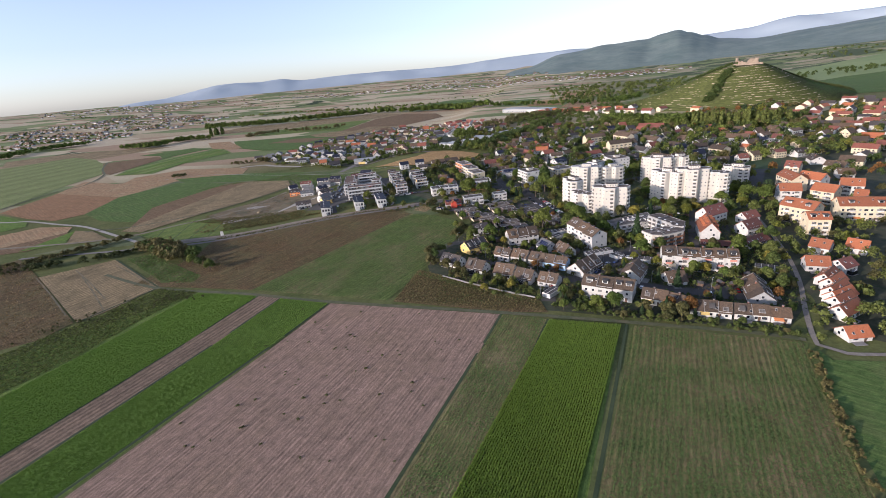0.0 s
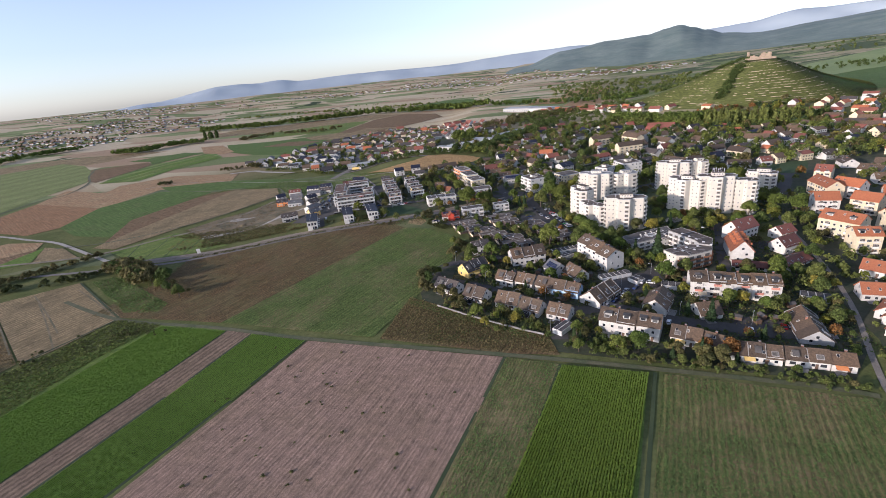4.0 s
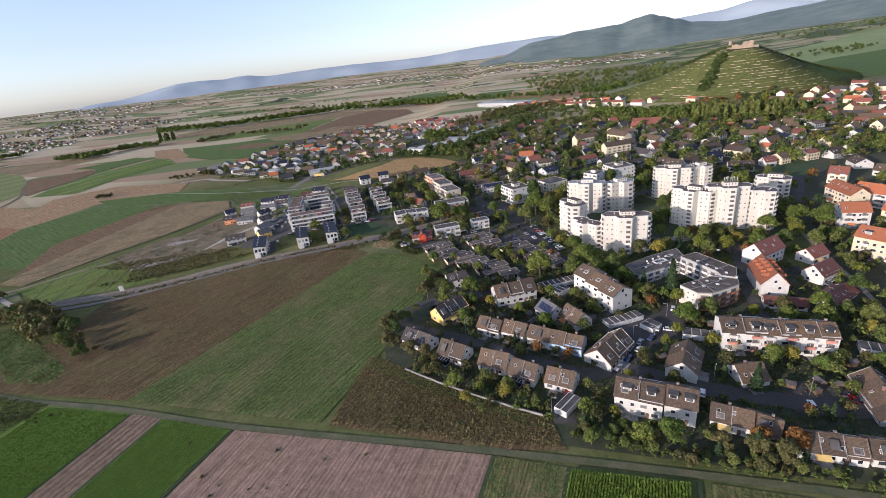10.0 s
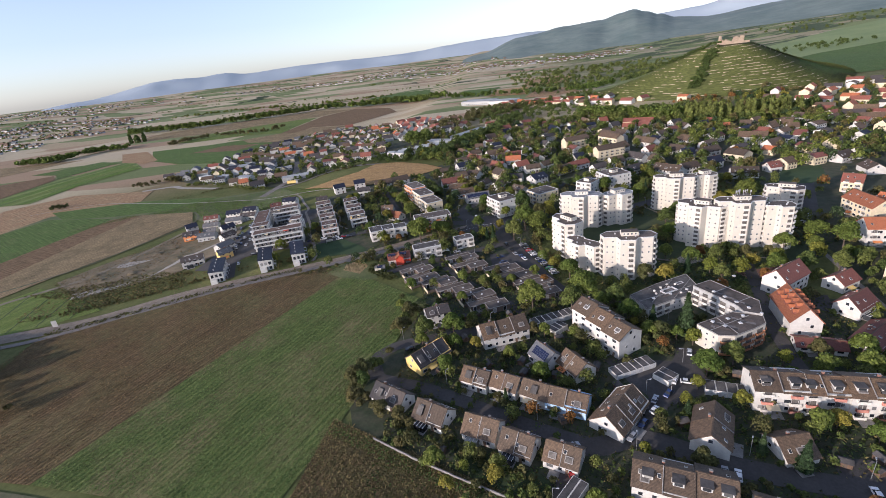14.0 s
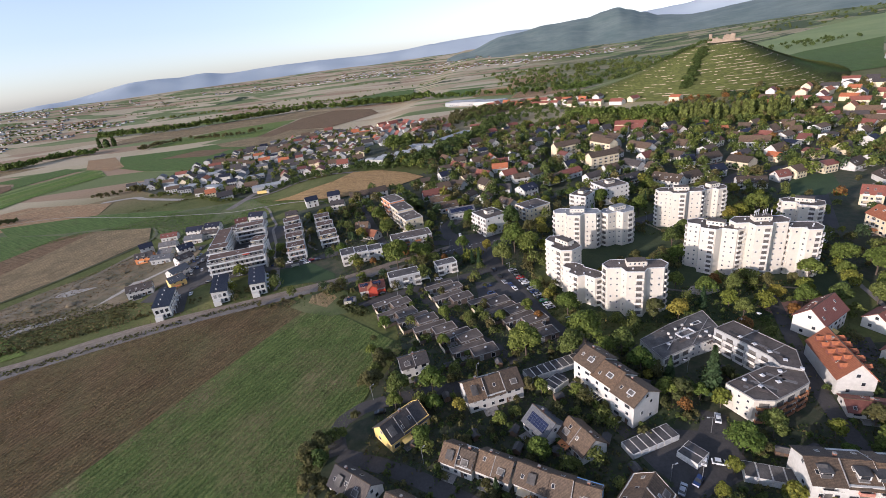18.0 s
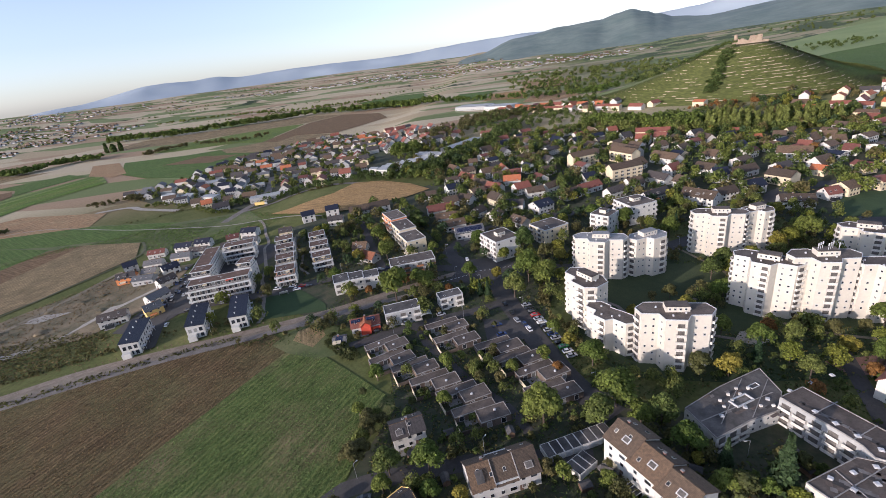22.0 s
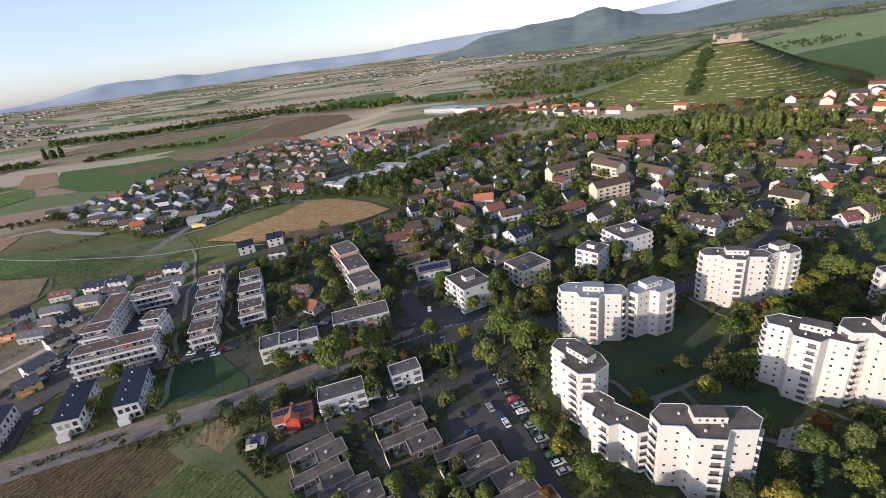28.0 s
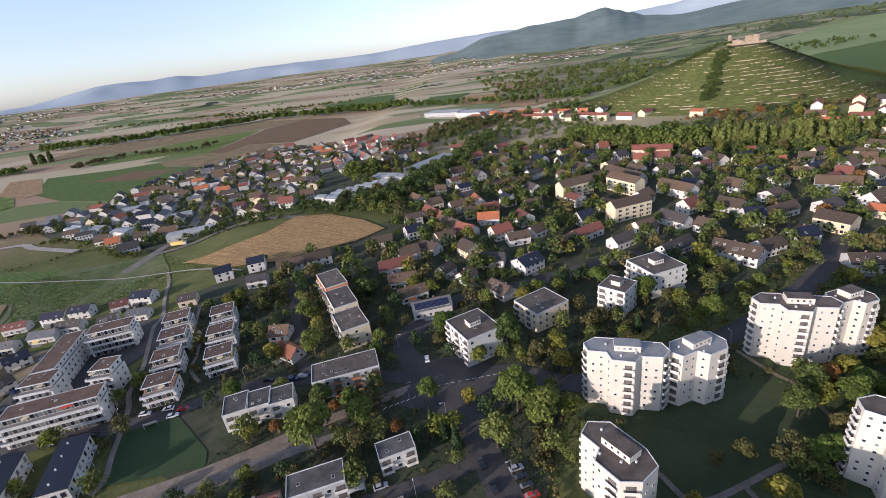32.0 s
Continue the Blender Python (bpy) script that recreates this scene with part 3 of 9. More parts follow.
def penthouse(ob, cx, cy, lx, ly, height, roof):
    ring = [(cx - lx / 2, cy - ly / 2), (cx + lx / 2, cy - ly / 2), (cx + lx / 2, cy + ly / 2), (cx - lx / 2, cy + ly / 2)]
    p = part("penthouse", Mesh().prism(ring, height - 0.1, height + 1.9, 0).data("penthouse", WALL["tower"]), ob, None, "white lift penthouse")
    part("roof", Mesh().prism([(x * 1.0, y) for x, y in ring], height + 1.9, height + 2.05, floor=True).data("roof", roof), p)
    for k in range(-1, 3):
        part("window", WINDOW_SMALL, p, on_wall(cx + (k - 0.5) * lx * 0.22, cy - ly / 2 - 0.02, height + 0.6, 0))


# ---- the lie of the land ----
def smooth(a, b, x):
    f = min(1.0, max(0.0, (x - a) / (b - a)))
    return f * f * (3 - 2 * f)


def land(x, y):
    """Height of the ground: plain to the west, a slow rise through the town, the castle hill, foothills to the east."""
    z = 0.028 * min(max(0.0, y - 154), 434) * smooth(-266, -154, x)
    if y > 560:
        across = (x - 361) / (142 if x < 361 else 98)
        z += 69 * math.exp(-(across ** 2 + ((y - 965) / 128) ** 2) ** 0.78)
        z += 10 * math.exp(-(((x - 560) / 170) ** 2 + ((y - 1050) / 200) ** 2))
    z += 48 * smooth(480, 1700, x) * smooth(560, 1500, y)
    r = math.hypot(x, y - 200)
    if r > 1500:
        z += 98 * smooth(1500, 5000, r) * (1 - 0.62 * smooth(300, 1700, x)) + 10 * noise.noise(Vector((x / 500, y / 500, 3))) * smooth(1500, 3000, r)
    return z


def drape(name, poly, mat, off=0.04, cell=14.0, label="", category="", kind="structure"):
    """A flat patch that follows the ground."""
    bm = bmesh.new()
    bm.faces.new([bm.verts.new((x, y, 0)) for x, y in poly])
    for axis in (0, 1):
        lo, hi = min(p[axis] for p in poly), max(p[axis] for p in poly)
        if hi < 154 and axis == 1 or (hi - lo) > 3000:
            continue
        k = lo + cell
        while k < hi:
            co, no = ((k, 0, 0), (1, 0, 0)) if axis == 0 else ((0, k, 0), (0, 1, 0))
            bmesh.ops.bisect_plane(bm, geom=bm.verts[:] + bm.edges[:] + bm.faces[:], plane_co=co, plane_no=no)
            k += cell
    bmesh.ops.triangulate(bm, faces=bm.faces[:])
    for v in bm.verts:
        v.co.z = land(v.co.x, v.co.y) + off
    bmesh.ops.recalc_face_normals(bm, faces=bm.faces[:])
    me = bpy.data.meshes.new(name)
    bm.to_mesh(me)
    bm.free()
    if me.polygons and me.polygons[0].normal.z < 0:
        me.flip_normals()
    me.materials.append(mat)
    return tagged(new(name, me), label, category, "", kind)


ROADS = []


def ribbon(name, pts, width, mat, off=0.08, label="", category="road", kind="structure", step=6.0, keep=True):
    """A strip of ground along a smooth line."""
    line = []
    P = [Vector((*p, 0)) for p in pts]
    for i in range(len(P) - 1):
        a, b, c, d = P[max(i - 1, 0)], P[i], P[i + 1], P[min(i + 2, len(P) - 1)]
        n = max(1, int((c - b).length / step))
        for k in range(n):
            t = k / n
            line.append(0.5 * (2 * b + (c - a) * t + (2 * a - 5 * b + 4 * c - d) * t * t + (3 * b - a - 3 * c + d) * t ** 3))
    line.append(P[-1])
    m = Mesh()
    prev = None
    for i, p in enumerate(line):
        d = line[min(i + 1, len(line) - 1)] - line[max(i - 1, 0)]
        n = Vector((-d.y, d.x, 0)).normalized() * width / 2
        l, r = p + n, p - n
        cur = [(l.x, l.y, land(l.x, l.y) + off), (r.x, r.y, land(r.x, r.y) + off)]
        if prev:
            m.face([prev[1], cur[1], cur[0], prev[0]])
        prev = cur
        if keep:
            ROADS.append((p.x, p.y, width / 2))
    ob = new(name, m.data(name, mat))
    return tagged(ob, label, category, "", kind)


def on_road(x, y, margin):
    return any((x - rx) ** 2 + (y - ry) ** 2 < (hw + margin) ** 2 for rx, ry, hw in ROADS)


def ground_material():
    """Far country: a patchwork of fields and woods that fades into grass near by."""
    m, nt, bs = node_mat("country")
    pos = place_of(nt)
    mp = nt.nodes.new("ShaderNodeMapping")
    mp.inputs["Rotation"].default_value = (0, 0, radians(20))
    mp.inputs["Scale"].default_value = (0.0045, 0.012, 0.0)
    nt.links.new(pos, mp.inputs["Vector"])
    vo = nt.nodes.new("ShaderNodeTexVoronoi")
    vo.inputs["Scale"].default_value = 1.0
    nt.links.new(mp.outputs[0], vo.inputs["Vector"])
    sep = nt.nodes.new("ShaderNodeSeparateColor")
    nt.links.new(vo.outputs["Color"], sep.inputs[0])
    fields = ramp(nt, sep.outputs[0], [(0.0, (0.17, 0.20, 0.085)), (0.2, (0.40, 0.32, 0.20)), (0.38, (0.48, 0.40, 0.27)), (0.56, (0.21, 0.24, 0.11)), (0.68, (0.35, 0.25, 0.16)), (0.82, (0.46, 0.385, 0.25))])
    fields.node.color_ramp.interpolation = "CONSTANT"
    woods = ramp(nt, noise_tex(nt, pos, 0.0035, 6, 0.65), [(0.61, (0, 0, 0)), (0.64, (1, 1, 1))])
    col = fields
    grass = ramp(nt, noise_tex(nt, pos, 0.04, 5, 0.7), [(0.3, (0.088, 0.108, 0.036)), (0.7, (0.155, 0.155, 0.063))])
    far = nt.nodes.new("ShaderNodeVectorMath")
    far.operation = "LENGTH"
    nt.links.new(pos, far.inputs[0])
    f = nt.nodes.new("ShaderNodeMapRange")
    f.inputs["From Min"].default_value, f.inputs["From Max"].default_value = 700, 900
    nt.links.new(far.outputs["Value"], f.inputs["Value"])
    sepx = nt.nodes.new("ShaderNodeSeparateXYZ")
    nt.links.new(pos, sepx.inputs[0])
    e = nt.nodes.new("ShaderNodeMapRange")
    e.inputs["From Min"].default_value, e.inputs["From Max"].default_value = 150, 350
    e.inputs["To Min"].default_value, e.inputs["To Max"].default_value = 1.0, 0.12
    nt.links.new(sepx.outputs[0], e.inputs["Value"])
    e2 = nt.nodes.new("ShaderNodeMath")
    e2.operation = "MULTIPLY"
    nt.links.new(f.outputs[0], e2.inputs[0])
    nt.links.new(e.outputs[0], e2.inputs[1])
    col = mixed(nt, "MIX", e2.outputs[0], grass, col)
    far_woods = nt.nodes.new("ShaderNodeMapRange")
    far_woods.inputs["From Min"].default_value, far_woods.inputs["From Max"].default_value = 1150, 1300
    nt.links.new(far.outputs["Value"], far_woods.inputs["Value"])
    wm = nt.nodes.new("ShaderNodeMath")
    wm.operation = "MULTIPLY"
    nt.links.new(woods, wm.inputs[0])
    nt.links.new(far_woods.outputs[0], wm.inputs[1])
    col = mixed(nt, "MIX", wm.outputs[0], col, (0.05, 0.068, 0.036))
    east = nt.nodes.new("ShaderNodeMapRange")
    east.inputs["From Min"].default_value, east.inputs["From Max"].default_value = 100, 500
    nt.links.new(sepx.outputs[0], east.inputs["Value"])
    slope_woods = ramp(nt, noise_tex(nt, pos, 0.006, 6, 0.65), [(0.53, (0, 0, 0)), (0.56, (1, 1, 1))])
    em = nt.nodes.new("ShaderNodeMath")
    em.operation = "MULTIPLY"
    nt.links.new(slope_woods, em.inputs[0])
    nt.links.new(east.outputs[0], em.inputs[1])
    em2 = nt.nodes.new("ShaderNodeMath")
    em2.operation = "MULTIPLY"
    nt.links.new(em.outputs[0], em2.inputs[0])
    nt.links.new(far_woods.outputs[0], em2.inputs[1])
    meadows = nt.nodes.new("ShaderNodeMath")
    meadows.operation = "MULTIPLY"
    nt.links.new(east.outputs[0], meadows.inputs[0])
    nt.links.new(far_woods.outputs[0], meadows.inputs[1])
    slopes = ramp(nt, sep.outputs[1], [(0.0, (0.16, 0.19, 0.08)), (0.3, (0.30, 0.26, 0.16)), (0.5, (0.20, 0.23, 0.10)), (0.75, (0.15, 0.175, 0.085)), (0.88, (0.34, 0.29, 0.19))])
    slopes.node.color_ramp.interpolation = "CONSTANT"
    col = mixed(nt, "MIX", meadows.outputs[0], col, slopes)
    col = mixed(nt, "MIX", em2.outputs[0], col, (0.085, 0.108, 0.058))
    fine = noise_tex(nt, pos, 0.5, 6, 0.75)
    col = mixed(nt, "MULTIPLY", 1.0, col, ramp(nt, fine, [(0.3, (0.7, 0.7, 0.7)), (0.7, (1.25, 1.25, 1.25))]))
    nt.links.new(col, bs.inputs["Base Color"])
    bs.inputs["Roughness"].default_value = 1.0
    bs.inputs["Specular IOR Level"].default_value = 0.05
    return m


def build_ground():
    rings = [0, 12, 24, 36, 48] + [60 + 13 * k for k in range(58)]
    while rings[-1] < 4700:
        rings.append(rings[-1] * 1.045)
    n = 320
    v, f = [(0, 200, land(0, 200))], []
    for r in rings[1:]:
        for k in range(n):
            a = 2 * math.pi * k / n
            x, y = r * math.sin(a), 200 + r * math.cos(a)
            v.append((x, y, land(x, y) - (0.22 if y > 150 and r < 1000 else 0)))
    for k in range(n):
        f.append((0, 1 + (k + 1) % n, 1 + k))
    for i in range(len(rings) - 2):
        for k in range(n):
            a, b = 1 + i * n + k, 1 + i * n + (k + 1) % n
            f.append((a, b, b + n, a + n))
    me = bpy.data.meshes.new("ground")
    me.from_pydata(v, [], f)
    me.materials.append(ground_material())
    for p in me.polygons:
        p.use_smooth = True
    if me.polygons[0].normal.z < 0:
        me.flip_normals()
    tagged(new("ground", me), "rolling grass and farmland that reaches the horizon", "ground", "", "structure")


build_ground()

# ---- fields ----
PINK = row_field("stubble_soil", (0.19, 0.13, 0.10), (0.345, 0.24, 0.19), ACROSS, 1.5, (0.24, 0.17, 0.12), 0.36, 0.12, (0.45, 0.8))
THIN = row_field("thin_crop", (0.085, 0.11, 0.036), (0.205, 0.175, 0.085), ACROSS, 1.2, (0.225, 0.175, 0.10), 0.4, 0.3, (0.42, 0.72))
THIN2 = row_field("low_green_crop", (0.058, 0.098, 0.027), (0.175, 0.16, 0.066), ACROSS, 1.9, (0.22, 0.155, 0.092), 0.6, 0.3, (0.42, 0.7))
DARK = row_field("withered_crop", (0.088, 0.064, 0.036), (0.19, 0.132, 0.072), (0.92, -0.39), 2.0, (0.14, 0.125, 0.06), 0.55, 0.4, (0.4, 0.7))
GREEN = row_field("green_manure", (0.062, 0.105, 0.03), (0.155, 0.18, 0.062), (0.92, -0.39), 2.3, (0.19, 0.16, 0.085), 0.42, 0.4, (0.44, 0.68))
TAN = row_field("harvested_soil", (0.20, 0.15, 0.084), (0.325, 0.25, 0.148), (0.96, -0.27), 3.2, (0.16, 0.125, 0.075), 0.7, 0.15, (0.45, 0.7))
BROWN = row_field("ploughed_soil", (0.15, 0.10, 0.06), (0.22, 0.15, 0.09), (0.4, 0.9), 2.0, (0.17, 0.13, 0.075), 0.4, 0.2, (0.5, 0.8))
SAND = row_field("stubble_field", (0.31, 0.20, 0.095), (0.41, 0.275, 0.14), (0.5, 0.86), 2.5, (0.34, 0.22, 0.10), 0.3, 0.15)
LIGHTGREEN = row_field("bright_meadow", (0.09, 0.165, 0.028), (0.14, 0.21, 0.04), (0.4, 0.9), 5.0, (0.12, 0.17, 0.045), 0.4, 0.15)
STRAW = row_field("dry_straw_weeds", (0.22, 0.165, 0.09), (0.36, 0.275, 0.16), (0.9, 0.4), 2.0, (0.27, 0.20, 0.11), 0.2, 0.3)
CLAY = row_field("red_clay_soil", (0.225, 0.13, 0.07), (0.31, 0.185, 0.105), (0.5, 0.86), 3.0, (0.29, 0.19, 0.11), 0.4, 0.15, (0.5, 0.8))
LEAFY = row_field("leafy_green_crop", (0.072, 0.125, 0.034), (0.122, 0.17, 0.054), (0.5, 0.86), 4.0, (0.13, 0.145, 0.06), 0.35, 0.15, (0.52, 0.8))
BARESTRIP = row_field("bare_strip_soil", (0.135, 0.098, 0.072), (0.235, 0.172, 0.128), ACROSS, 2.6, (0.17, 0.125, 0.09), 0.75, 0.15, (0.45, 0.7))
CROPSOIL = row_field("crop_underlayer", (0.085, 0.13, 0.03), (0.15, 0.205, 0.05), ACROSS, 1.6, (0.12, 0.155, 0.045), 0.5, 0.15, (0.5, 0.8))
# Sunlight on the far slope is put into this brighter green.
HILLMEADOW = surf("sunlit_hill_meadow", (0.15, 0.205, 0.06), (0.215, 0.26, 0.085), 0.01, 0.3, 0.95, 0.2, mottle=0.6)
F_OFF = 0.03


def field(name, poly, mat, label, off=F_OFF):
    return drape(name, poly, mat, off, 20, label, "field")


field("field", [(-108, 194), (-14.6, 186.5), (-60, -20), (-165, -30)], PINK, "pale pinkish-brown harrowed field with dark weed tufts")
field("field", [(-14.6, 186.5), (7.6, 183), (-42, -20), (-60, -20)], THIN, "thin green crop strip beside the harrowed field")
field("field", [(7.6, 183), (39.4, 180), (-8, -20), (-42, -20)], CROPSOIL, "ground under the tall corn strip")
field("field", [(44.5, 179.6), (106, 170.6), (101, 147.5), (96, 127), (92.5, 110.6), (90, 97), (70, 20), (0, 10)], THIN2, "mown green field with faint drill rows")
field("field", [(109, 166), (111, 159), (150, 160), (240, 170), (230, 60), (80, 40), (93, 97), (98, 127), (104, 150)], LEAFY, "dark green meadow beyond the hedge", 0.04)
field("field", [(-157, 202), (-141, 200), (-185, -10), (-200, -10)], BARESTRIP, "narrow brown strip of bare soil between green crops", 0.035)
field("field", [(-141, 200), (-109, 195.5), (-166, -30), (-185, -10)], CROPSOIL, "ground under the low green crop", 0.03)
field("field", [(-201, 206), (-157, 202), (-200, -10), (-330, 30)], CROPSOIL, "ground under the leafy crop", 0.028)
field("field", [(-355, 227), (-320, 260), (-237, 214), (-245, 181), (-252, 168)], TAN, "tan harvested field with tracks across it", 0.05)
field("field", [(-420, 262), (-357, 228), (-254, 168), (-256, 150), (-300, 110), (-450, 150)], DARK, "brown weedy field beside the harvested one", 0.04)
field("field", [(-262, 215), (-166, 208), (-150.5, 242), (-130, 287), (-103.5, 343.5), (-103, 351), (-116, 359), (-131, 353.5), (-165, 340), (-202, 325), (-262, 298), (-252, 267)], DARK, "dark brown withered crop field", 0.05)
field("field", [(-166, 208), (-77, 198), (-67, 231), (-56, 277), (-50.5, 316), (-72.7, 333), (-92, 347), (-103.5, 343.5), (-130, 287), (-150.5, 242)], GREEN, "patchy green field that narrows towards the railway", 0.06)
field("field", [(-103, 353), (-103.6, 360.5), (-95, 366.5), (-88.6, 356.5), (-91.3, 347.3)], STRAW, "small patch of straw-coloured scrub by the railway", 0.12)
field("field", [(-112, 350), (-108, 360), (-96, 369), (-84, 362), (-79, 341), (-86.4, 339), (-101, 343.5)], MEADOW, "rough grass round the straw patch", 0.09)
field("field", [(-73, 197), (-14.6, 189), (7.7, 189), (3, 203), (-30, 218), (-69, 236)], DARK, "strip of withered brown crop below the gardens", 0.07)
field("field", [(-212, 555), (-196, 557), (-178, 570), (-160, 583), (-148, 613), (-120, 611), (-88, 589), (-68, 568), (-86, 550), (-110, 542), (-131, 530), (-163, 528)], SAND, "golden stubble field behind the houses", 0.7)
field("field", [(-330, 560), (-304, 503), (-262, 470), (-215, 545), (-252, 590)], MEADOW, "grazed meadow beside the new houses", 0.1)
field("field", [(-600, 570), (-534, 575), (-430, 590), (-318, 576), (-262, 590), (-215, 545), (-250, 530), (-330, 522), (-407, 521), (-431, 486), (-520, 500)], MEADOW, "long green meadow with a pale track", 0.06)
REDSOIL = row_field("reddish_soil", (0.28, 0.18, 0.10), (0.375, 0.25, 0.15), (0.5, 0.86), 3.0, (0.33, 0.25, 0.15), 0.4, 0.15, (0.45, 0.75))
YOUNG = row_field("young_green", (0.115, 0.165, 0.04), (0.165, 0.205, 0.06), (0.9, -0.42), 14.0, (0.14, 0.17, 0.065), 0.5, 0.15, (0.5, 0.8))
STRIPS = row_field("striped_green_crops", (0.10, 0.15, 0.045), (0.20, 0.245, 0.085), (-0.98, 0.19), 34.0, (0.15, 0.19, 0.07), 0.85, 0.15, (0.55, 0.85))
PALEMEADOW = row_field("pale_meadow", (0.155, 0.19, 0.07), (0.225, 0.25, 0.105), (-0.98, 0.19), 60.0, (0.18, 0.19, 0.085), 0.6, 0.15, (0.5, 0.8))
field("field", [(-1186, 789), (-675, 427), (-723, 541), (-753, 654), (-891, 778), (-983, 846), (-1113, 903)], PALEMEADOW, "wide pale green meadow with mowing stripes", 0.1)
field("field", [(-1330, 905), (-1190, 795), (-1115, 905), (-985, 850), (-900, 1000), (-1060, 1000), (-1240, 985)], TAN, "tan stubble before the far wood", 0.12)
field("field", [(-679, 506), (-723, 589), (-612, 552), (-519, 553), (-527, 468)], REDSOIL, "pale reddish harvested field on the plain", 0.16)
field("field", [(-651, 410), (-679, 506), (-532, 469), (-501, 393), (-517, 370), (-568, 381)], CLAY, "reddish-brown bare field on the plain", 0.17)
field("field", [(-612, 552), (-635, 600), (-583, 653), (-453, 637), (-430, 587), (-519, 553)], REDSOIL, "pinkish harvested strip towards the village", 0.18)
field("field", [(-636, 400), (-556, 372), (-533, 352), (-544, 334), (-680, 380)], LIGHTGREEN, "bright green corner of a meadow", 0.14)
field("field", [(-501, 393), (-532, 469), (-508, 541), (-413, 525), (-414, 480), (-427, 412), (-384, 373), (-373, 354), (-447, 364)], LEAFY, "leafy green field with weedy edges", 0.19)
field("field", [(-427, 412), (-411, 521), (-382, 529), (-386, 399), (-368, 362), (-382, 332)], BROWN, "dark brown ploughed strip on the plain", 0.21)
field("field", [(-386, 399), (-382, 529), (-320, 524), (-297, 490), (-315, 429), (-335, 388), (-359, 325), (-386, 329)], TAN, "tan field behind the building site", 0.22)
field("field", [(-533, 570), (-430, 587), (-318, 575), (-362, 538), (-419, 532), (-486, 537)], LEAFY, "narrow green strip of young crop", 0.2)
field("field", [(-528, 323), (-509, 348), (-464, 347), (-450, 329), (-478, 288)], REDSOIL, "pale reddish bare field by the road", 0.16)
field("field", [(-478, 288), (-450, 329), (-427, 316), (-435, 280), (-455, 271)], BROWN, "brown ploughed field by the railway", 0.17)
field("field", [(-444, 278), (-446, 334), (-415, 297)], LIGHTGREEN, "yellow-green wedge of young crop", 0.18)
field("field", [(-446, 334), (-421, 331), (-374, 306), (-411, 295)], TAN, "small tan field by the crossing", 0.19)
field("field", [(-706, 627), (-735, 700), (-745, 790), (-707, 911), (-618, 825), (-640, 720), (-628, 628)], STRIPS, "green strips of different crops on the plain", 0.2)
for k, tone in enumerate((LIGHTGREEN, YOUNG, LIGHTGREEN)):
    field("field", [(-702 + k * 26, 630), (-690 + k * 26, 630), (-690 + k * 24, 740), (-668 + k * 26, 862 - k * 22), (-690 + k * 26, 880 - k * 22), (-712 + k * 25, 745)], tone, "long bright green strip on the plain", 0.3 + 0.02 * k)
field("field", [(-760, 655), (-725, 640), (-755, 790), (-800, 830), (-885, 775)], BROWN, "brown patch between green strips", 0.25)
field("field", [(-800, 835), (-757, 795), (-730, 905), (-800, 940), (-880, 860)], LEAFY, "green field before the far wood", 0.24)
field("field", [(-720, 899), (-822, 1019), (-763, 1022), (-639, 891), (-645, 866)], REDSOIL, "tan harvested square with a track across it", 0.32)
field("field", [(-745, 1014), (-616, 1020), (-556, 1044), (-451, 991), (-413, 890), (-436, 843), (-441, 790), (-549, 823), (-640, 880)], LEAFY, "large green field beyond the village", 0.28)
field("field", [(-600, 930), (-560, 985), (-470, 960), (-490, 905)], BROWN, "brownish patch in the green field", 0.34)
field("field", [(-485, 1085), (-491, 1356), (-434, 1463), (-313, 1390), (-265, 1268), (-302, 1174), (-336, 1102), (-434, 1133), (-446, 1064)], BROWN, "large dark brown ploughed field beyond the village", 0.5)
field("field", [(-556, 1044), (-485, 1085), (-434, 1133), (-335, 1090), (-388, 1032), (-396, 944), (-512, 992)], TAN, "tan stubble field behind the village", 0.36)
field("field", [(-762, 1111), (-739, 1225), (-689, 1274), (-600, 1330), (-500, 1345), (-490, 1090), (-575, 1120), (-675, 1100), (-706, 1094)], YOUNG, "pale green field before the line of trees", 0.33)
field("field", [(-1000, 1240), (-760, 1235), (-690, 1280), (-500, 1360), (-440, 1470), (-580, 1540), (-760, 1460), (-1000, 1390)], TAN, "tan field below the line of trees", 0.4)
field("field", [(-479, 1769), (-389, 1880), (-265, 1870), (-210, 1441), (-296, 1495), (-389, 1611)], LEAFY, "wide green field on the far plain", 3.0)
field("field", [(-115, 1370), (-112, 1501), (-8, 1488), (-47, 1328)], LEAFY, "green field beyond the factory", 1.0)
field("field", [(-174, 741), (-147, 812), (-135, 789), (-153, 735)], LAWN, "narrow dark green paddock in the village", 0.2)
field("field", [(40, 1130), (75, 1290), (140, 1270), (150, 1110), (95, 1080)], REDSOIL, "reddish field at the foot of the hills", 0.6)
field("field", [(-40, 1250), (-20, 1400), (60, 1390), (50, 1200)], SAND, "pale stubble field at the foot of the hills", 0.7)
field("field", [(60, 1400), (160, 1390), (200, 1600), (60, 1650)], REDSOIL, "pale reddish strip on the far plain", 2.5)
field("field", [(640, 1290), (711, 1342), (900, 1385), (1010, 1400), (1650, 2050), (1330, 1975), (1040, 1880), (780, 1720), (690, 1560)], HILLMEADOW, "sunlit sloping meadow east of the castle hill", 0.9)
field("field", [(392, 812), (480, 850), (560, 900), (660, 1050), (900, 1385), (711, 1342), (640, 1290), (540, 1180), (450, 1020), (428, 900)], LEAFY, "smooth green vineyard beside the castle hill", 0.5)
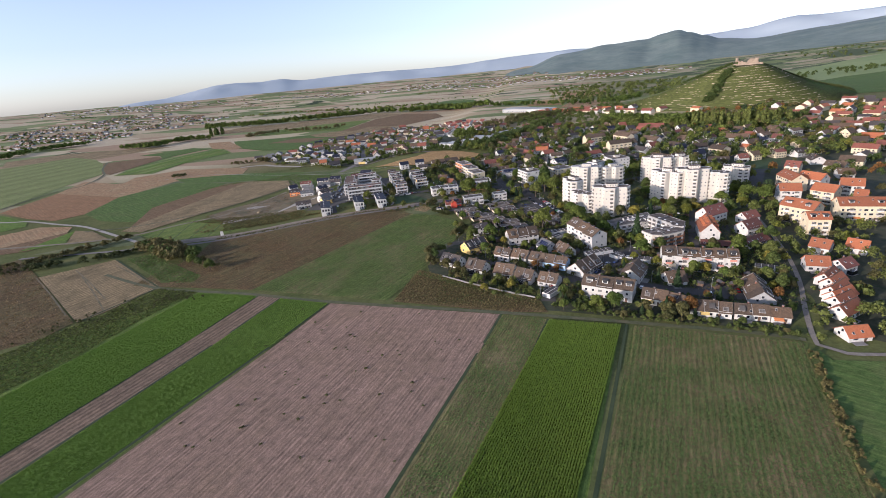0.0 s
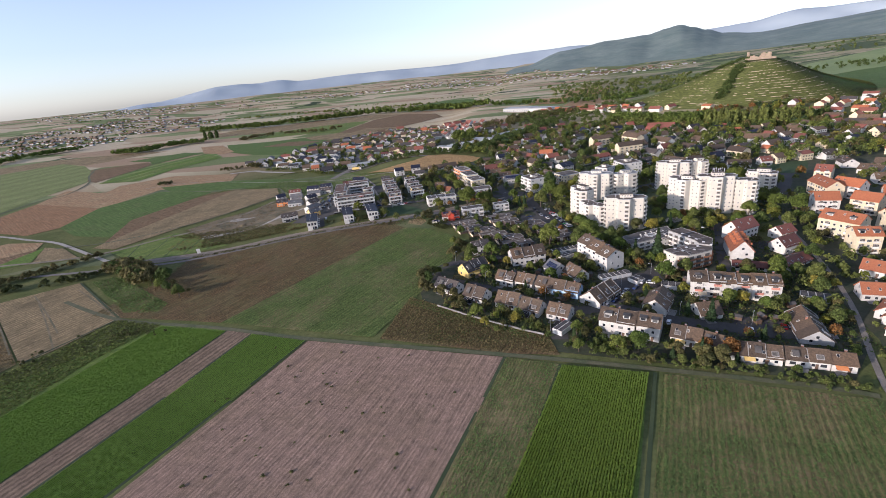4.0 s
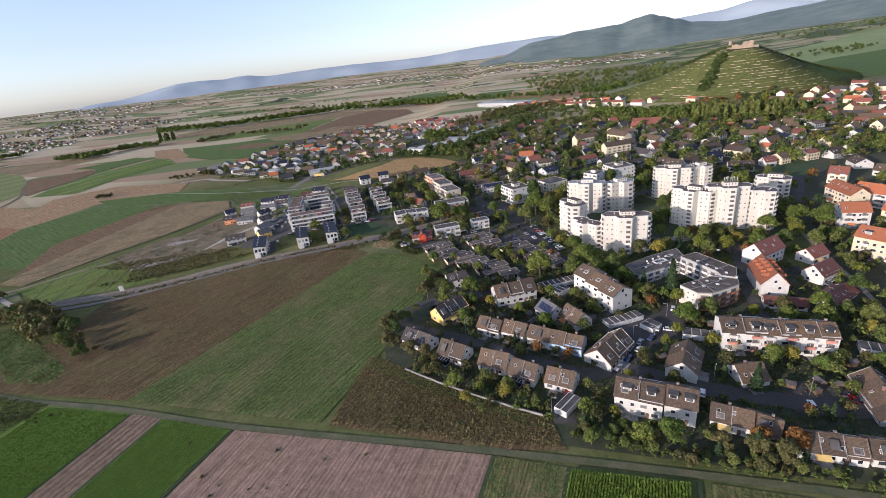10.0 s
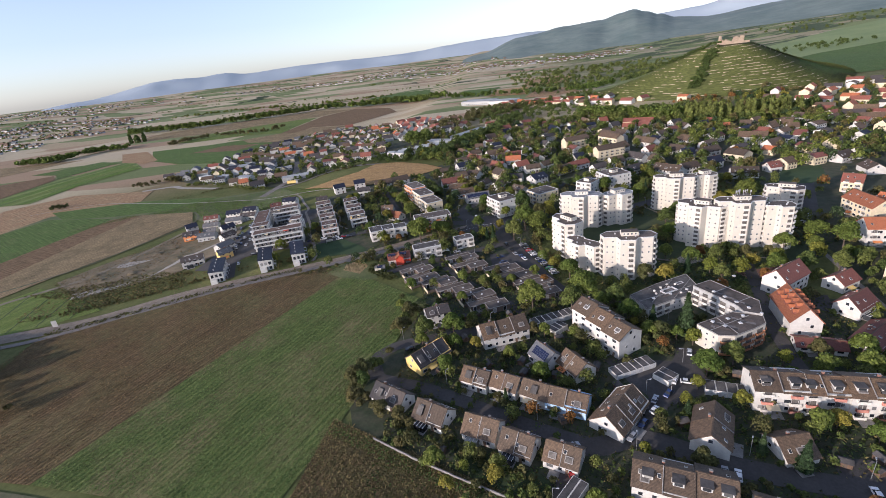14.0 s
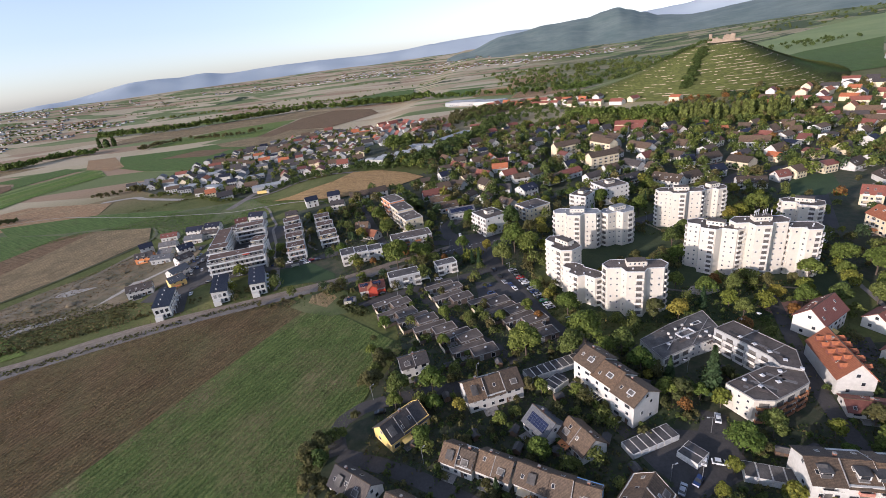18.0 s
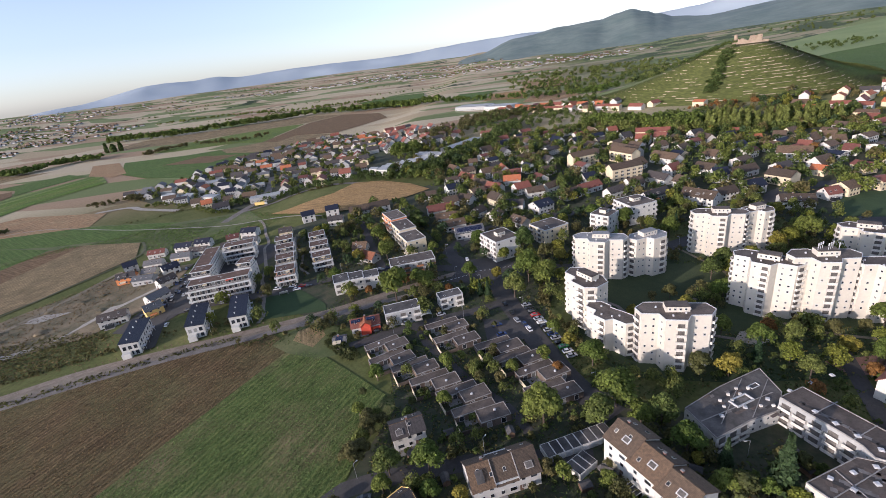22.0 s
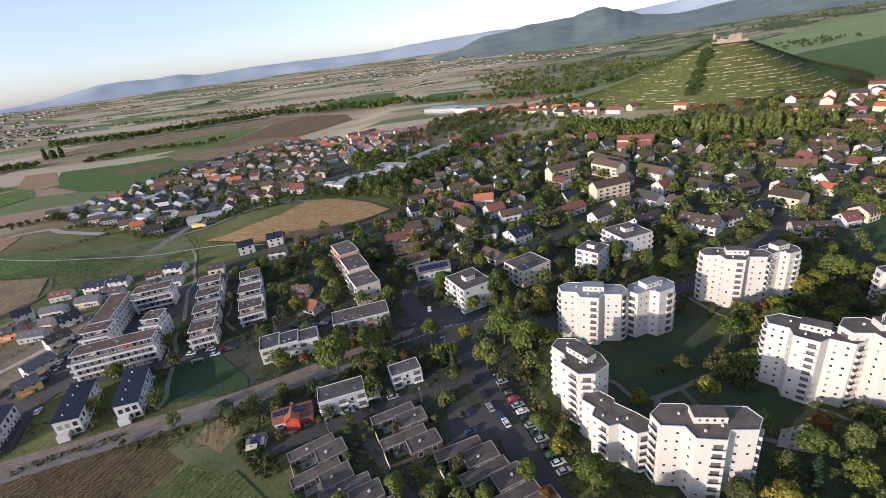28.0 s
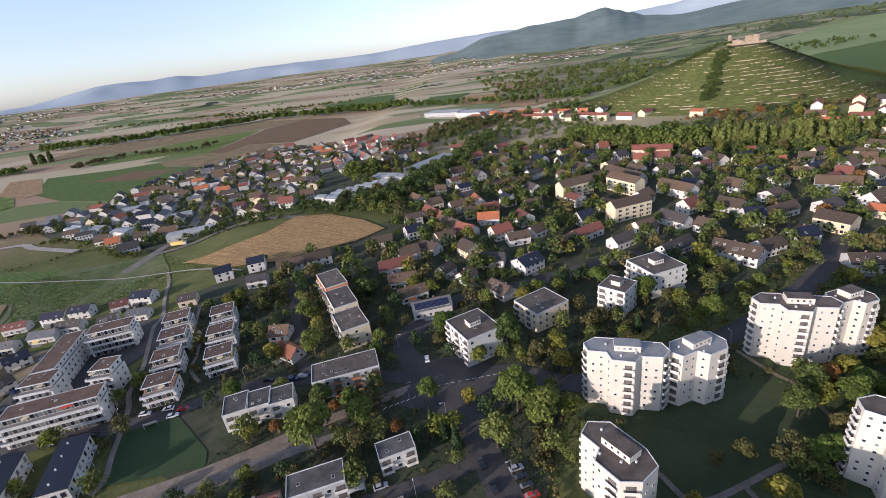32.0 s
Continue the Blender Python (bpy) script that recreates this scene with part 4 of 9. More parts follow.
field("field", [(-324, 372), (-312, 401), (-291, 430), (-280, 460), (-226, 462), (-212, 400), (-230, 372), (-253, 362), (-279, 345)], BARESOIL, "churned bare earth of a building site", 0.13)
field("field", [(-358, 319), (-329, 364), (-288, 350), (-248, 328), (-272, 312), (-309, 297)], YOUNG, "small green field with wheel tracks", 0.08)
field("field", [(-311, 261), (-296, 271), (-219, 230), (-216, 219), (-241, 219)], GREEN, "patch of leafy green crop by the hedge clump", 0.08)
field("field", [(-420, 270), (-371, 283), (-319, 295), (-354, 317), (-377, 306)], MEADOW, "yellowish meadow by the track", 0.06)

def crop(name, corners, gap, step, height, mat, label, width=0.55):
    """Standing crop as rows of leaf tufts. corners: near-left, near-right, far-right, far-left."""
    a, b, c, d = [np.array(p, float) for p in corners]
    rows = int(np.linalg.norm(b - a) / gap)
    r = np.random.RandomState(len(name) + int(abs(a[0])))
    quads = []
    for i in range(rows + 1):
        s, e = a + (b - a) * i / rows, d + (c - d) * i / rows
        n = int(np.linalg.norm(e - s) / step)
        t = (np.arange(n) + r.uniform(-0.3, 0.3, n)) / n
        p = s + (e - s) * t[:, None]
        p += r.normal(0, 0.08, p.shape)
        for turn in (0, 1):
            ang = r.uniform(0, math.pi, n)
            dx, dy = np.cos(ang) * width * r.uniform(0.7, 1.3, n), np.sin(ang) * width * r.uniform(0.7, 1.3, n)
            z = height * r.uniform(0.75, 1.15, n)
            lean = r.normal(0, 0.06 + 0.03 * height, (n, 2))
            g = np.array([land(q[0], q[1]) for q in p]) if p[:, 1].max() > 154 else np.zeros(n)
            tip = r.choice([-1, 1], n) * height * 0.2
            lean = lean + np.c_[-np.sin(ang) * tip, np.cos(ang) * tip]
            q = np.zeros((n, 4, 3))
            q[:, 0] = np.c_[p[:, 0] - dx, p[:, 1] - dy, g + 0.02]
            q[:, 1] = np.c_[p[:, 0] + dx, p[:, 1] + dy, g + 0.02]
            q[:, 2] = np.c_[p[:, 0] + dx + lean[:, 0], p[:, 1] + dy + lean[:, 1], g + z]
            q[:, 3] = np.c_[p[:, 0] - dx + lean[:, 0], p[:, 1] - dy + lean[:, 1], g + z * 0.9]
            quads.append(q)
    q = np.concatenate(quads).reshape(-1, 3)
    quad_object(name, q, mat, label, "crop")


def quad_object(name, q, mat, label, category):
    n = len(q) // 4
    me = bpy.data.meshes.new(name)
    me.vertices.add(len(q))
    me.vertices.foreach_set("co", q.astype(np.float32).ravel())
    me.loops.add(len(q))
    me.loops.foreach_set("vertex_index", np.arange(len(q), dtype=np.int32))
    me.polygons.add(n)
    me.polygons.foreach_set("loop_start", np.arange(0, len(q), 4, dtype=np.int32))
    me.polygons.foreach_set("loop_total", np.full(n, 4, dtype=np.int32))
    me.materials.append(mat)
    me.update(calc_edges=True)
    return tagged(new(name, me), label, category, "", "stuff")


crop("corn", [(-20, 80), (12.5, 80), (39.0, 179), (8.4, 182)], 0.85, 0.2, 0.95, LEAF["corn"], "dense bright green standing corn in straight rows", 0.19)
crop("green_crop", [(-169.5, 60), (-147, 60), (-110, 194), (-140.5, 198.5)], 0.8, 0.28, 0.26, LEAF["beet"], "bright green leafy crop in long rows", 0.36)
crop("green_crop", [(-232, 60), (-187, 60), (-158, 200), (-200, 204)], 0.9, 0.34, 0.34, LEAF["beet"], "bright green leafy crop in long rows", 0.36)


def tufts(name, poly, count, height, width, mat, label, seed, gap=0.0, across=(0.92, -0.39)):
    """Low plants strewn over a field, in rows where gap is given."""
    r = np.random.RandomState(seed)
    px, py = np.array([p[0] for p in poly]), np.array([p[1] for p in poly])
    x, y = r.uniform(px.min(), px.max(), count * 3), r.uniform(py.min(), py.max(), count * 3)
    hit = np.zeros(len(x), bool)
    for i in range(len(poly)):
        (x0, y0), (x1, y1) = poly[i], poly[i - 1]
        hit ^= ((y0 > y) != (y1 > y)) & (x < (x1 - x0) * (y - y0) / (y1 - y0 + 1e-9) + x0)
    x, y = x[hit][:count], y[hit][:count]
    n = len(x)
    if gap:
        lane = x * across[0] + y * across[1]
        move = np.round(lane / gap) * gap + r.normal(0, gap * 0.24, n) - lane
        x, y = x + move * across[0], y + move * across[1]
        thick = np.array([noise.noise(Vector((a / 16, b / 30, seed))) + 0.6 * noise.noise(Vector((a / 4, b / 11, seed + 2))) for a, b in zip(x, y)])
        keep = thick > r.uniform(-0.95, 0.4, n)
        x, y = x[keep], y[keep]
        n = len(x)
    g = np.array([land(a, b) for a, b in zip(x, y)])
    ang, w, h = r.uniform(0, 6.28, n), width * r.uniform(0.5, 1.3, n), height * r.uniform(0.4, 1.2, n)
    dx, dy, lx, ly = np.cos(ang) * w, np.sin(ang) * w, r.normal(0, 0.4, n), r.normal(0, 0.4, n)
    q = np.stack([np.c_[x - dx, y - dy, g + 0.04], np.c_[x + dx, y + dy, g + 0.04], np.c_[x + dx + lx, y + dy + ly, g + h], np.c_[x - dx + lx, y - dy + ly, g + h * 0.8]], 1)
    quad_object(name, q.reshape(-1, 3), mat, label, "plants")


tufts("field_plants", [(-164, 209), (-78, 199), (-68, 232), (-57, 277), (-52, 314), (-73, 331), (-92, 345), (-102, 342), (-129, 287), (-149.5, 242)], 40000, 0.3, 0.155, LEAF["manure"], "patchy low green plants on the field", 3, 2.3)
tufts("field_plants", [(-260, 216), (-167, 209), (-151.5, 242), (-131, 287), (-104.5, 343.5), (-117, 358), (-202, 324), (-260, 298)], 26000, 0.36, 0.19, LEAF["withered"], "withered brown plants on the field", 4, 2.0)
tufts("field_plants", [(-73, 198), (-15, 190), (7, 190), (3, 203), (-30, 218), (-69, 236)], 7000, 0.5, 0.16, LEAF["straw"], "dry grass below the gardens", 5)
tufts("field_plants", [(-73, 199), (-15, 191), (7, 191), (3, 203), (-30, 218), (-69, 236)], 5000, 0.45, 0.16, LEAF["olive"], "olive weeds below the gardens", 51)
tufts("field_plants", [(-69, 229), (-30, 211), (-5, 200), (-2, 203.5), (-29, 215), (-68, 235)], 3500, 0.4, 0.18, LEAF["manure"], "fresh green grass along the garden wall", 52)
tufts("field_plants", [(45, 179), (107, 170), (85, 80), (20, 80)], 50000, 0.22, 0.12, LEAF["manure"], "low green plants on the mown field", 6, 1.9, ACROSS)
tufts("field_plants", [(-14, 186), (7, 183), (-20, 70), (-38, 70)], 12000, 0.28, 0.17, LEAF["manure"], "thin green plants on the strip", 7, 1.2, ACROSS)
tufts("scrub", [(-256, 150), (-244, 180), (-235, 211), (-202, 206), (-212, 174), (-217, 137), (-236, 70), (-275, 110)], 11000, 0.5, 0.4, LEAF["green"], "dull green scrub between the crop and the tan field", 10)
tufts("field_plants", [(-310, 261), (-296, 271), (-220, 230), (-217, 220), (-241, 220)], 3500, 0.6, 0.3, LEAF["manure"], "leafy green crop by the hedge clump", 11, 1.7)
tufts("field_plants", [(-420, 258), (-357, 227), (-255, 168), (-258, 150), (-300, 112), (-440, 152)], 4500, 0.5, 0.35, LEAF["withered"], "brown weeds on the fallow field", 12)
tufts("scrub", [(-262, 300), (-131, 356), (-131, 360), (-262, 306)], 1500, 0.9, 0.5, LEAF["olive"], "dry scrub along the field road", 8)
tufts("scrub", [(-300, 316), (-205, 345), (-200, 365), (-230, 380), (-310, 350)], 1800, 0.4, 0.4, LEAF["withered"], "dry weeds on the building land", 9)

tufts("scrub", [(-326, 370), (-300, 425), (-282, 458), (-240, 440), (-250, 385), (-285, 345)], 2600, 0.5, 0.4, LEAF["withered"], "dry weeds on the building site", 13)
tufts("scrub", [(-330, 352), (-250, 378), (-215, 372), (-210, 348), (-270, 322), (-285, 345)], 2200, 0.8, 0.5, LEAF["olive"], "weeds along the building site", 14)
tufts("meadow_grass", [(-430, 486), (-330, 570), (-250, 540), (-215, 545), (-262, 470), (-320, 525), (-400, 530)], 7000, 0.5, 0.5, LEAF["manure"], "tall grass on the meadow", 15)
tufts("meadow_grass", [(-330, 560), (-252, 590), (-180, 540), (-215, 500), (-262, 500)], 5000, 0.4, 0.45, LEAF["manure"], "tall grass behind the new houses", 16)

# ---- roads, tracks, paths ----
ribbon("farm_track", [(-300, 232), (-235, 211), (-164, 203), (-108, 195.5), (-14.6, 188), (39, 182.5), (92, 176), (108, 172)], 2.6, GRASSTRACK, 0.1, "grassy farm track along the field edge", "track")
ribbon("field_road", [(-420, 262), (-293, 288), (-252, 303), (-221, 318), (-165, 341), (-123, 358), (-77, 379), (-51, 389)], 4.0, GREYROAD, 0.13, "narrow asphalt field road beside the railway", "road")
ribbon("path", [(148, 345), (143.6, 311), (140, 281), (135.4, 252.5), (127.6, 222), (118, 195), (112.3, 177), (110.5, 169), (118, 163.6), (132, 163.8), (190, 165)], 2.1, FOOTWAY, 0.1, "pale winding footpath through greenery", "path")
ribbon("street", [(8, 200), (9, 222), (27, 227), (52, 255), (60, 270)], 7.0, ASPHALT, 0.1, "asphalt residential street", "road")
ribbon("street", [(-58, 257), (-36, 250), (-10, 237), (11, 227), (20, 224)], 5.5, ASPHALT, 0.12, "narrow asphalt lane between row houses", "road")
ribbon("street", [(-58, 257), (-62, 266), (-55, 277), (-27, 285), (-4, 288), (18, 288)], 6.0, ASPHALT, 0.14, "asphalt lane round the gardens", "road")
ribbon("street", [(20, 224), (34, 227), (56, 217), (89, 209), (104, 206)], 7.0, ASPHALT, 0.16, "asphalt street with parked cars", "road")
ribbon("avenue", [(27.6, 304), (17, 319), (6, 346), (-5, 377), (-12, 396), (-24, 412), (-33, 424), (-38, 438), (-18, 466), (21, 478), (80, 500)], 9.5, ASPHALT, 0.18, "wide asphalt avenue in the shade of towers", "road")
ribbon("street", [(-24, 410), (-6, 412), (7, 413.7), (28, 406), (71, 419), (105, 436), (146, 466), (174, 494), (213, 500)], 9.0, ASPHALT, 0.2, "asphalt through road", "road")
ribbon("street", [(-30, 414), (-65, 418), (-101, 413.5), (-131, 400), (-171, 391), (-194, 384)], 7.0, ASPHALT, 0.22, "asphalt street with parked cars", "road")
ribbon("street", [(-76, 420), (-97, 468), (-112, 503)], 5.0, ASPHALT, 0.12, "short residential street", "road")
ribbon("street", [(-178, 352), (-204, 409), (-217, 477)], 8.0, ASPHALT, 0.24, "new street with parked cars between new houses", "road")
ribbon("path", [(-128.6, 369), (-128.5, 375), (-133, 384), (-138.5, 397), (-143.5, 407.3), (-149.7, 416.3), (-154.2, 431), (-164, 450), (-172.7, 467), (-174, 476), (-188, 499), (-202, 524), (-217, 544)], 2.0, FOOTWAY, 0.2, "pale winding footpath beside the new blocks", "path", step=3.0)
ribbon("path", [(-121.3, 419.9), (-130, 428.4), (-133.2, 439.2), (-139.7, 453.8), (-147.5, 463.2), (-156, 482)], 1.5, FOOTWAY, 0.13, "winding footpath between the terraced flats", "path", step=3.0)
ribbon("path", [(38, 372), (42.6, 367.7), (45.1, 362), (51, 360.3), (60.7, 363.8), (68.2, 367.1), (76, 370.4)], 1.7, GREYROAD, 0.2, "paved footpath across the lawn between towers", "path", step=3.0)
ribbon("path", [(53.4, 361), (51.4, 356.4), (49.7, 352), (47, 345)], 1.9, GREYROAD, 0.22, "paved footpath to the tower entrances", "path", step=3.0)
ribbon("path", [(61.8, 364), (63.6, 356.7), (65, 351.4), (70, 345), (79, 341)], 1.6, GREYROAD, 0.24, "paved footpath to the playground", "path", step=3.0)
ribbon("path", [(84, 423), (85.8, 419.2), (89.8, 409.4), (92.4, 403.7), (95.7, 398.2), (97, 384)], 1.5, TRACK, 0.2, "narrow footpath between the towers", "path", step=3.0)
ribbon("path", [(93, 357), (101.3, 348.4), (112, 342), (124, 338)], 1.5, TRACK, 0.2, "narrow footpath below the towers", "path", step=3.0)
drape("lawn", [(18, 345), (30, 375), (24, 392), (60, 416), (110, 424), (150, 400), (150, 340), (110, 318), (66, 318), (36, 322)], LAWN, 0.05, 14, "shaded lawn between the tower blocks", "lawn")
drape("lawn", [(-127, 372), (-137.6, 397.5), (-122.2, 403.9), (-98.3, 384.3), (-95.6, 378)], PITCH, 0.18, 14, "small square of mown grass by the railway", "lawn")
drape("playground", [(82.5, 345.6), (90.6, 347.1), (92.7, 339.9), (85, 337), (77.8, 339.7)], GRAVEL, 0.1, 14, "worn sandy playground between the tower blocks", "playground")
drape("lawn", [(174, 447), (197, 441), (214, 455), (224, 479), (199, 481)], PITCH, 0.12, 14, "open green lawn in the eastern town", "lawn")
drape("gardens", [(-66, 245), (-48, 200), (0, 192), (104, 178), (124, 205), (132, 300), (60, 300), (20, 318), (-60, 352), (-46, 310)], GARDEN, 0.035, 14, "shady gardens and hedges between the houses", "garden")
drape("gardens", [(-150, 395), (-60, 352), (0, 330), (30, 420), (150, 480), (230, 540), (200, 620), (-60, 590), (-120, 540), (-170, 500)], GARDEN, 0.03, 14, "gardens and yards between the houses", "garden")
drape("gardens", [(-60, 590), (200, 620), (240, 545), (330, 560), (330, 640), (235, 660), (110, 760), (0, 800), (-60, 640)], GARDEN, 0.03, 14, "gardens and yards of the town", "garden")
drape("gardens", [(-480, 704), (-414, 660), (-323, 630), (-262, 596), (-197, 645), (-150, 655), (-60, 770), (-60, 880), (-190, 960), (-330, 1040), (-390, 960), (-440, 880), (-445, 800)], GARDEN, 0.13, 14, "gardens and yards of the village", "garden")
drape("lawn", [(-26, 217), (-22, 224), (-6, 217.5), (6, 212), (3, 205.5), (-10, 209)], LAWN, 0.1, 14, "mown back gardens below the row houses", "lawn")
drape("lawn", [(44, 262), (50, 270), (32, 296), (26, 290)], LAWN, 0.12, 14, "mown lawn beside the apartment block", "lawn")
drape("gardens", [(126, 205), (118, 180), (150, 165), (260, 230), (310, 440), (330, 560), (240, 545), (150, 480), (152, 340), (132, 300)], GARDEN, 0.03, 14, "wooded gardens between the eastern houses", "garden")
drape("yard", [(-16.4, 363), (-0.8, 360), (1.5, 347), (-14, 345.5)], ASPHALT, 0.12, 14, "small asphalt car park", "car park")
drape("yard", [(80, 221), (101, 218), (101, 204), (78, 205)], ASPHALT, 0.2, 14, "asphalt parking yard", "car park")
drape("yard", [(-215, 372), (-190, 366), (-150, 470), (-216, 480)], ASPHALT, 0.1, 14, "asphalt yards between the new houses", "yard")

ribbon("field_road", [(-680, 385), (-592, 369), (-553, 370), (-497, 357), (-448, 346), (-391, 322), (-330, 295)], 3.4, GRAVEL, 0.3, "narrow pale farm road across the plain", "road")
ribbon("field_road", [(-890, 790), (-812, 705), (-740, 640), (-690, 560), (-697, 521), (-675, 427)], 3.4, GRASSTRACK, 0.3, "grassy farm road between the fields", "track")
ribbon("field_track", [(-430, 330), (-380, 345), (-334, 388), (-314, 430), (-296, 491), (-318, 525)], 2.2, GRASSTRACK, 0.3, "weedy field edge behind the building site", "track")
ribbon("street", [(-262, 560), (-261, 604), (-259, 634), (-275, 680), (-300, 740)], 8.0, GREYROAD, 0.35, "pale asphalt village street", "road")
ribbon("street", [(-262, 590), (-232, 603), (-215, 620), (-183, 622), (-130, 608)], 6.0, GREYROAD, 0.37, "pale asphalt road behind the stubble field", "road")
ribbon("path", [(-470, 640), (-434, 650), (-410, 638), (-350, 618)], 7.0, GRAVEL, 0.36, "pale gravel yard road at the village edge", "road")
ribbon("field_track", [(-480, 285), (-375, 308), (-332, 348), (-300, 385), (-286, 461)], 4.0, TRACK, 0.2, "rutted brown field track", "track")
ribbon("site_track", [(-287, 346), (-269, 357), (-252, 372), (-240, 404), (-225, 430)], 4.0, GRAVEL, 0.2, "pale dirt track across the building site", "track")
ribbon("street", [(-74, 346.5), (-68, 350), (-61, 354), (-46, 360), (-31, 366), (-17, 371), (-8, 376)], 5.5, ASPHALT, 0.26, "narrow asphalt street beside the bungalows", "road")
ribbon("street", [(-45, 358), (-40, 347), (-30, 334.5), (-20, 322), (-6, 308), (0, 298)], 3.6, ASPHALT, 0.13, "narrow asphalt lane between the bungalows", "road")
ribbon("path", [(-560, 566), (-484, 590), (-360, 562), (-230, 545), (-150, 522)], 1.4, GRAVEL, 0.5, "pale field path across the meadow", "path")
ribbon("street", [(110, 334), (101.5, 303), (97, 287), (93.5, 268), (92, 252)], 5.0, ASPHALT, 0.15, "narrow asphalt street past the flats", "road")
drape("court", [(101, 327), (124, 330), (126, 322), (104, 319)], REDCOURT, 0.12, 14, "faded red ball court by the trees", "court")
drape("yard", [(116, 296), (119, 304), (127, 303), (122, 288)], ASPHALT, 0.11, 14, "small asphalt car park between houses", "car park")
drape("yard", [(160, 386), (176, 396), (203, 450), (187, 448)], ASPHALT, 0.11, 14, "long asphalt car park behind towers", "car park")
drape("puddle_patch", [(-292, 352), (-276, 360), (-262, 358), (-280, 348)], GRAVEL, 0.17, 14, "pale dried mud on the building site", "mud")
drape("puddle_patch", [(-300, 392), (-290, 402), (-272, 404), (-284, 392)], GRAVEL, 0.17, 14, "pale dried mud on the building site", "mud")
drape("puddle_patch", [(-262, 386), (-240, 396), (-236, 410), (-256, 402)], GRAVEL, 0.17, 14, "pale dried mud on the building site", "mud")
drape("yard", [(28, 266), (60, 262), (62, 248), (44, 240), (36, 250)], ASPHALT, 0.09, 14, "asphalt garage court", "yard")
drape("yard", [(-36, 400), (-30, 416), (-26, 424), (-5, 426), (4, 398), (-14, 394)], ASPHALT, 0.17, 14, "wide asphalt junction", "road")

for px0, py0, px1, py1 in ((-345, 342, -325, 305), (-329, 362, -305, 300), (-309, 357, -291, 306), (-289, 349, -277, 312), (-270, 340, -262, 320)):
    ribbon("wheel_track", [(px0, py0), (px1, py1)], 0.7, LAWN, 0.16, "dark wheel track through a green field", "track", keep=False)
for px0, py0, px1, py1 in ((-356, 226, -268, 175), (-318, 229, -248, 182), (-336, 240, -262, 196), (-309, 249, -245, 216)):
    ribbon("wheel_track", [(px0, py0), ((px0 + px1) / 2 + 1, (py0 + py1) / 2), (px1, py1)], 0.9, BARESOIL, 0.11, "dark wheel line across the harvested field", "track", keep=False)
for px0, py0, px1, py1 in ((-109, 195, -164, -10), (-14.6, 186.5, -59, -10), (7.6, 183, -40, -10), (41.8, 180, -4, -10), (-157, 202, -199, 0), (-141, 200, -184, 0), (-238, 213, -320, 260), (-237, 213, -252, 168)):
    ribbon("field_margin", [(px0, py0), ((px0 + px1) / 2, (py0 + py1) / 2), (px1, py1)], 1.3, LAWN, 0.075, "narrow grassy field margin", "margin", keep=False)

# railway
RAIL_LINE = [(-330, 290), (-250, 316), (-207, 336), (-165, 349), (-123, 364.5), (-93, 377), (-69, 390), (-50, 400), (-20, 414)]
VERGE = surf("stony_verge", (0.15, 0.12, 0.088), (0.24, 0.20, 0.15), 0.25, 1.6, 0.95, 0.3)
ribbon("railway_verge", [(-330, 286), (-250, 312), (-207, 332), (-165, 345.5), (-123, 361.5), (-90, 375), (-66, 387)], 10.0, VERGE, 0.07, "stony brown verge between railway and field road", "verge")
ribbon("railway_bed", RAIL_LINE, 4.2, BALLAST, 0.16, "brown ballast bed of a single-track railway", "railway")
for side in (-0.75, 0.75):
    off_line = []
    for i, p in enumerate(RAIL_LINE):
        a, b = Vector(RAIL_LINE[max(i - 1, 0)]), Vector(RAIL_LINE[min(i + 1, len(RAIL_LINE) - 1)])
        n = Vector((-(b - a).y, (b - a).x)).normalized() * side
        off_line.append((p[0] + n.x, p[1] + n.y))
    ribbon("rail", off_line, 0.16, STEEL, 0.26, "rust-brown steel rail on ballast", "rail", keep=False)
# road markings at the junction
for k in range(20):
    px, py, turn = ((-24 + k * 2.6, 408.5 + k * 0.5, 11) if k < 12 else (-40 + (k - 12) * 2.0, 399 + (k - 12) * 0.9, 40))
    a = thing("road_marking", px, py, turn, "white painted dash on the asphalt", "road marking", "junction markings", z=land(px, py) + 0.24)
    part("bar", Mesh().box(-0.8, 0.8, -0.12, 0.12, 0, 0.012).data("bar", PAINT), a)


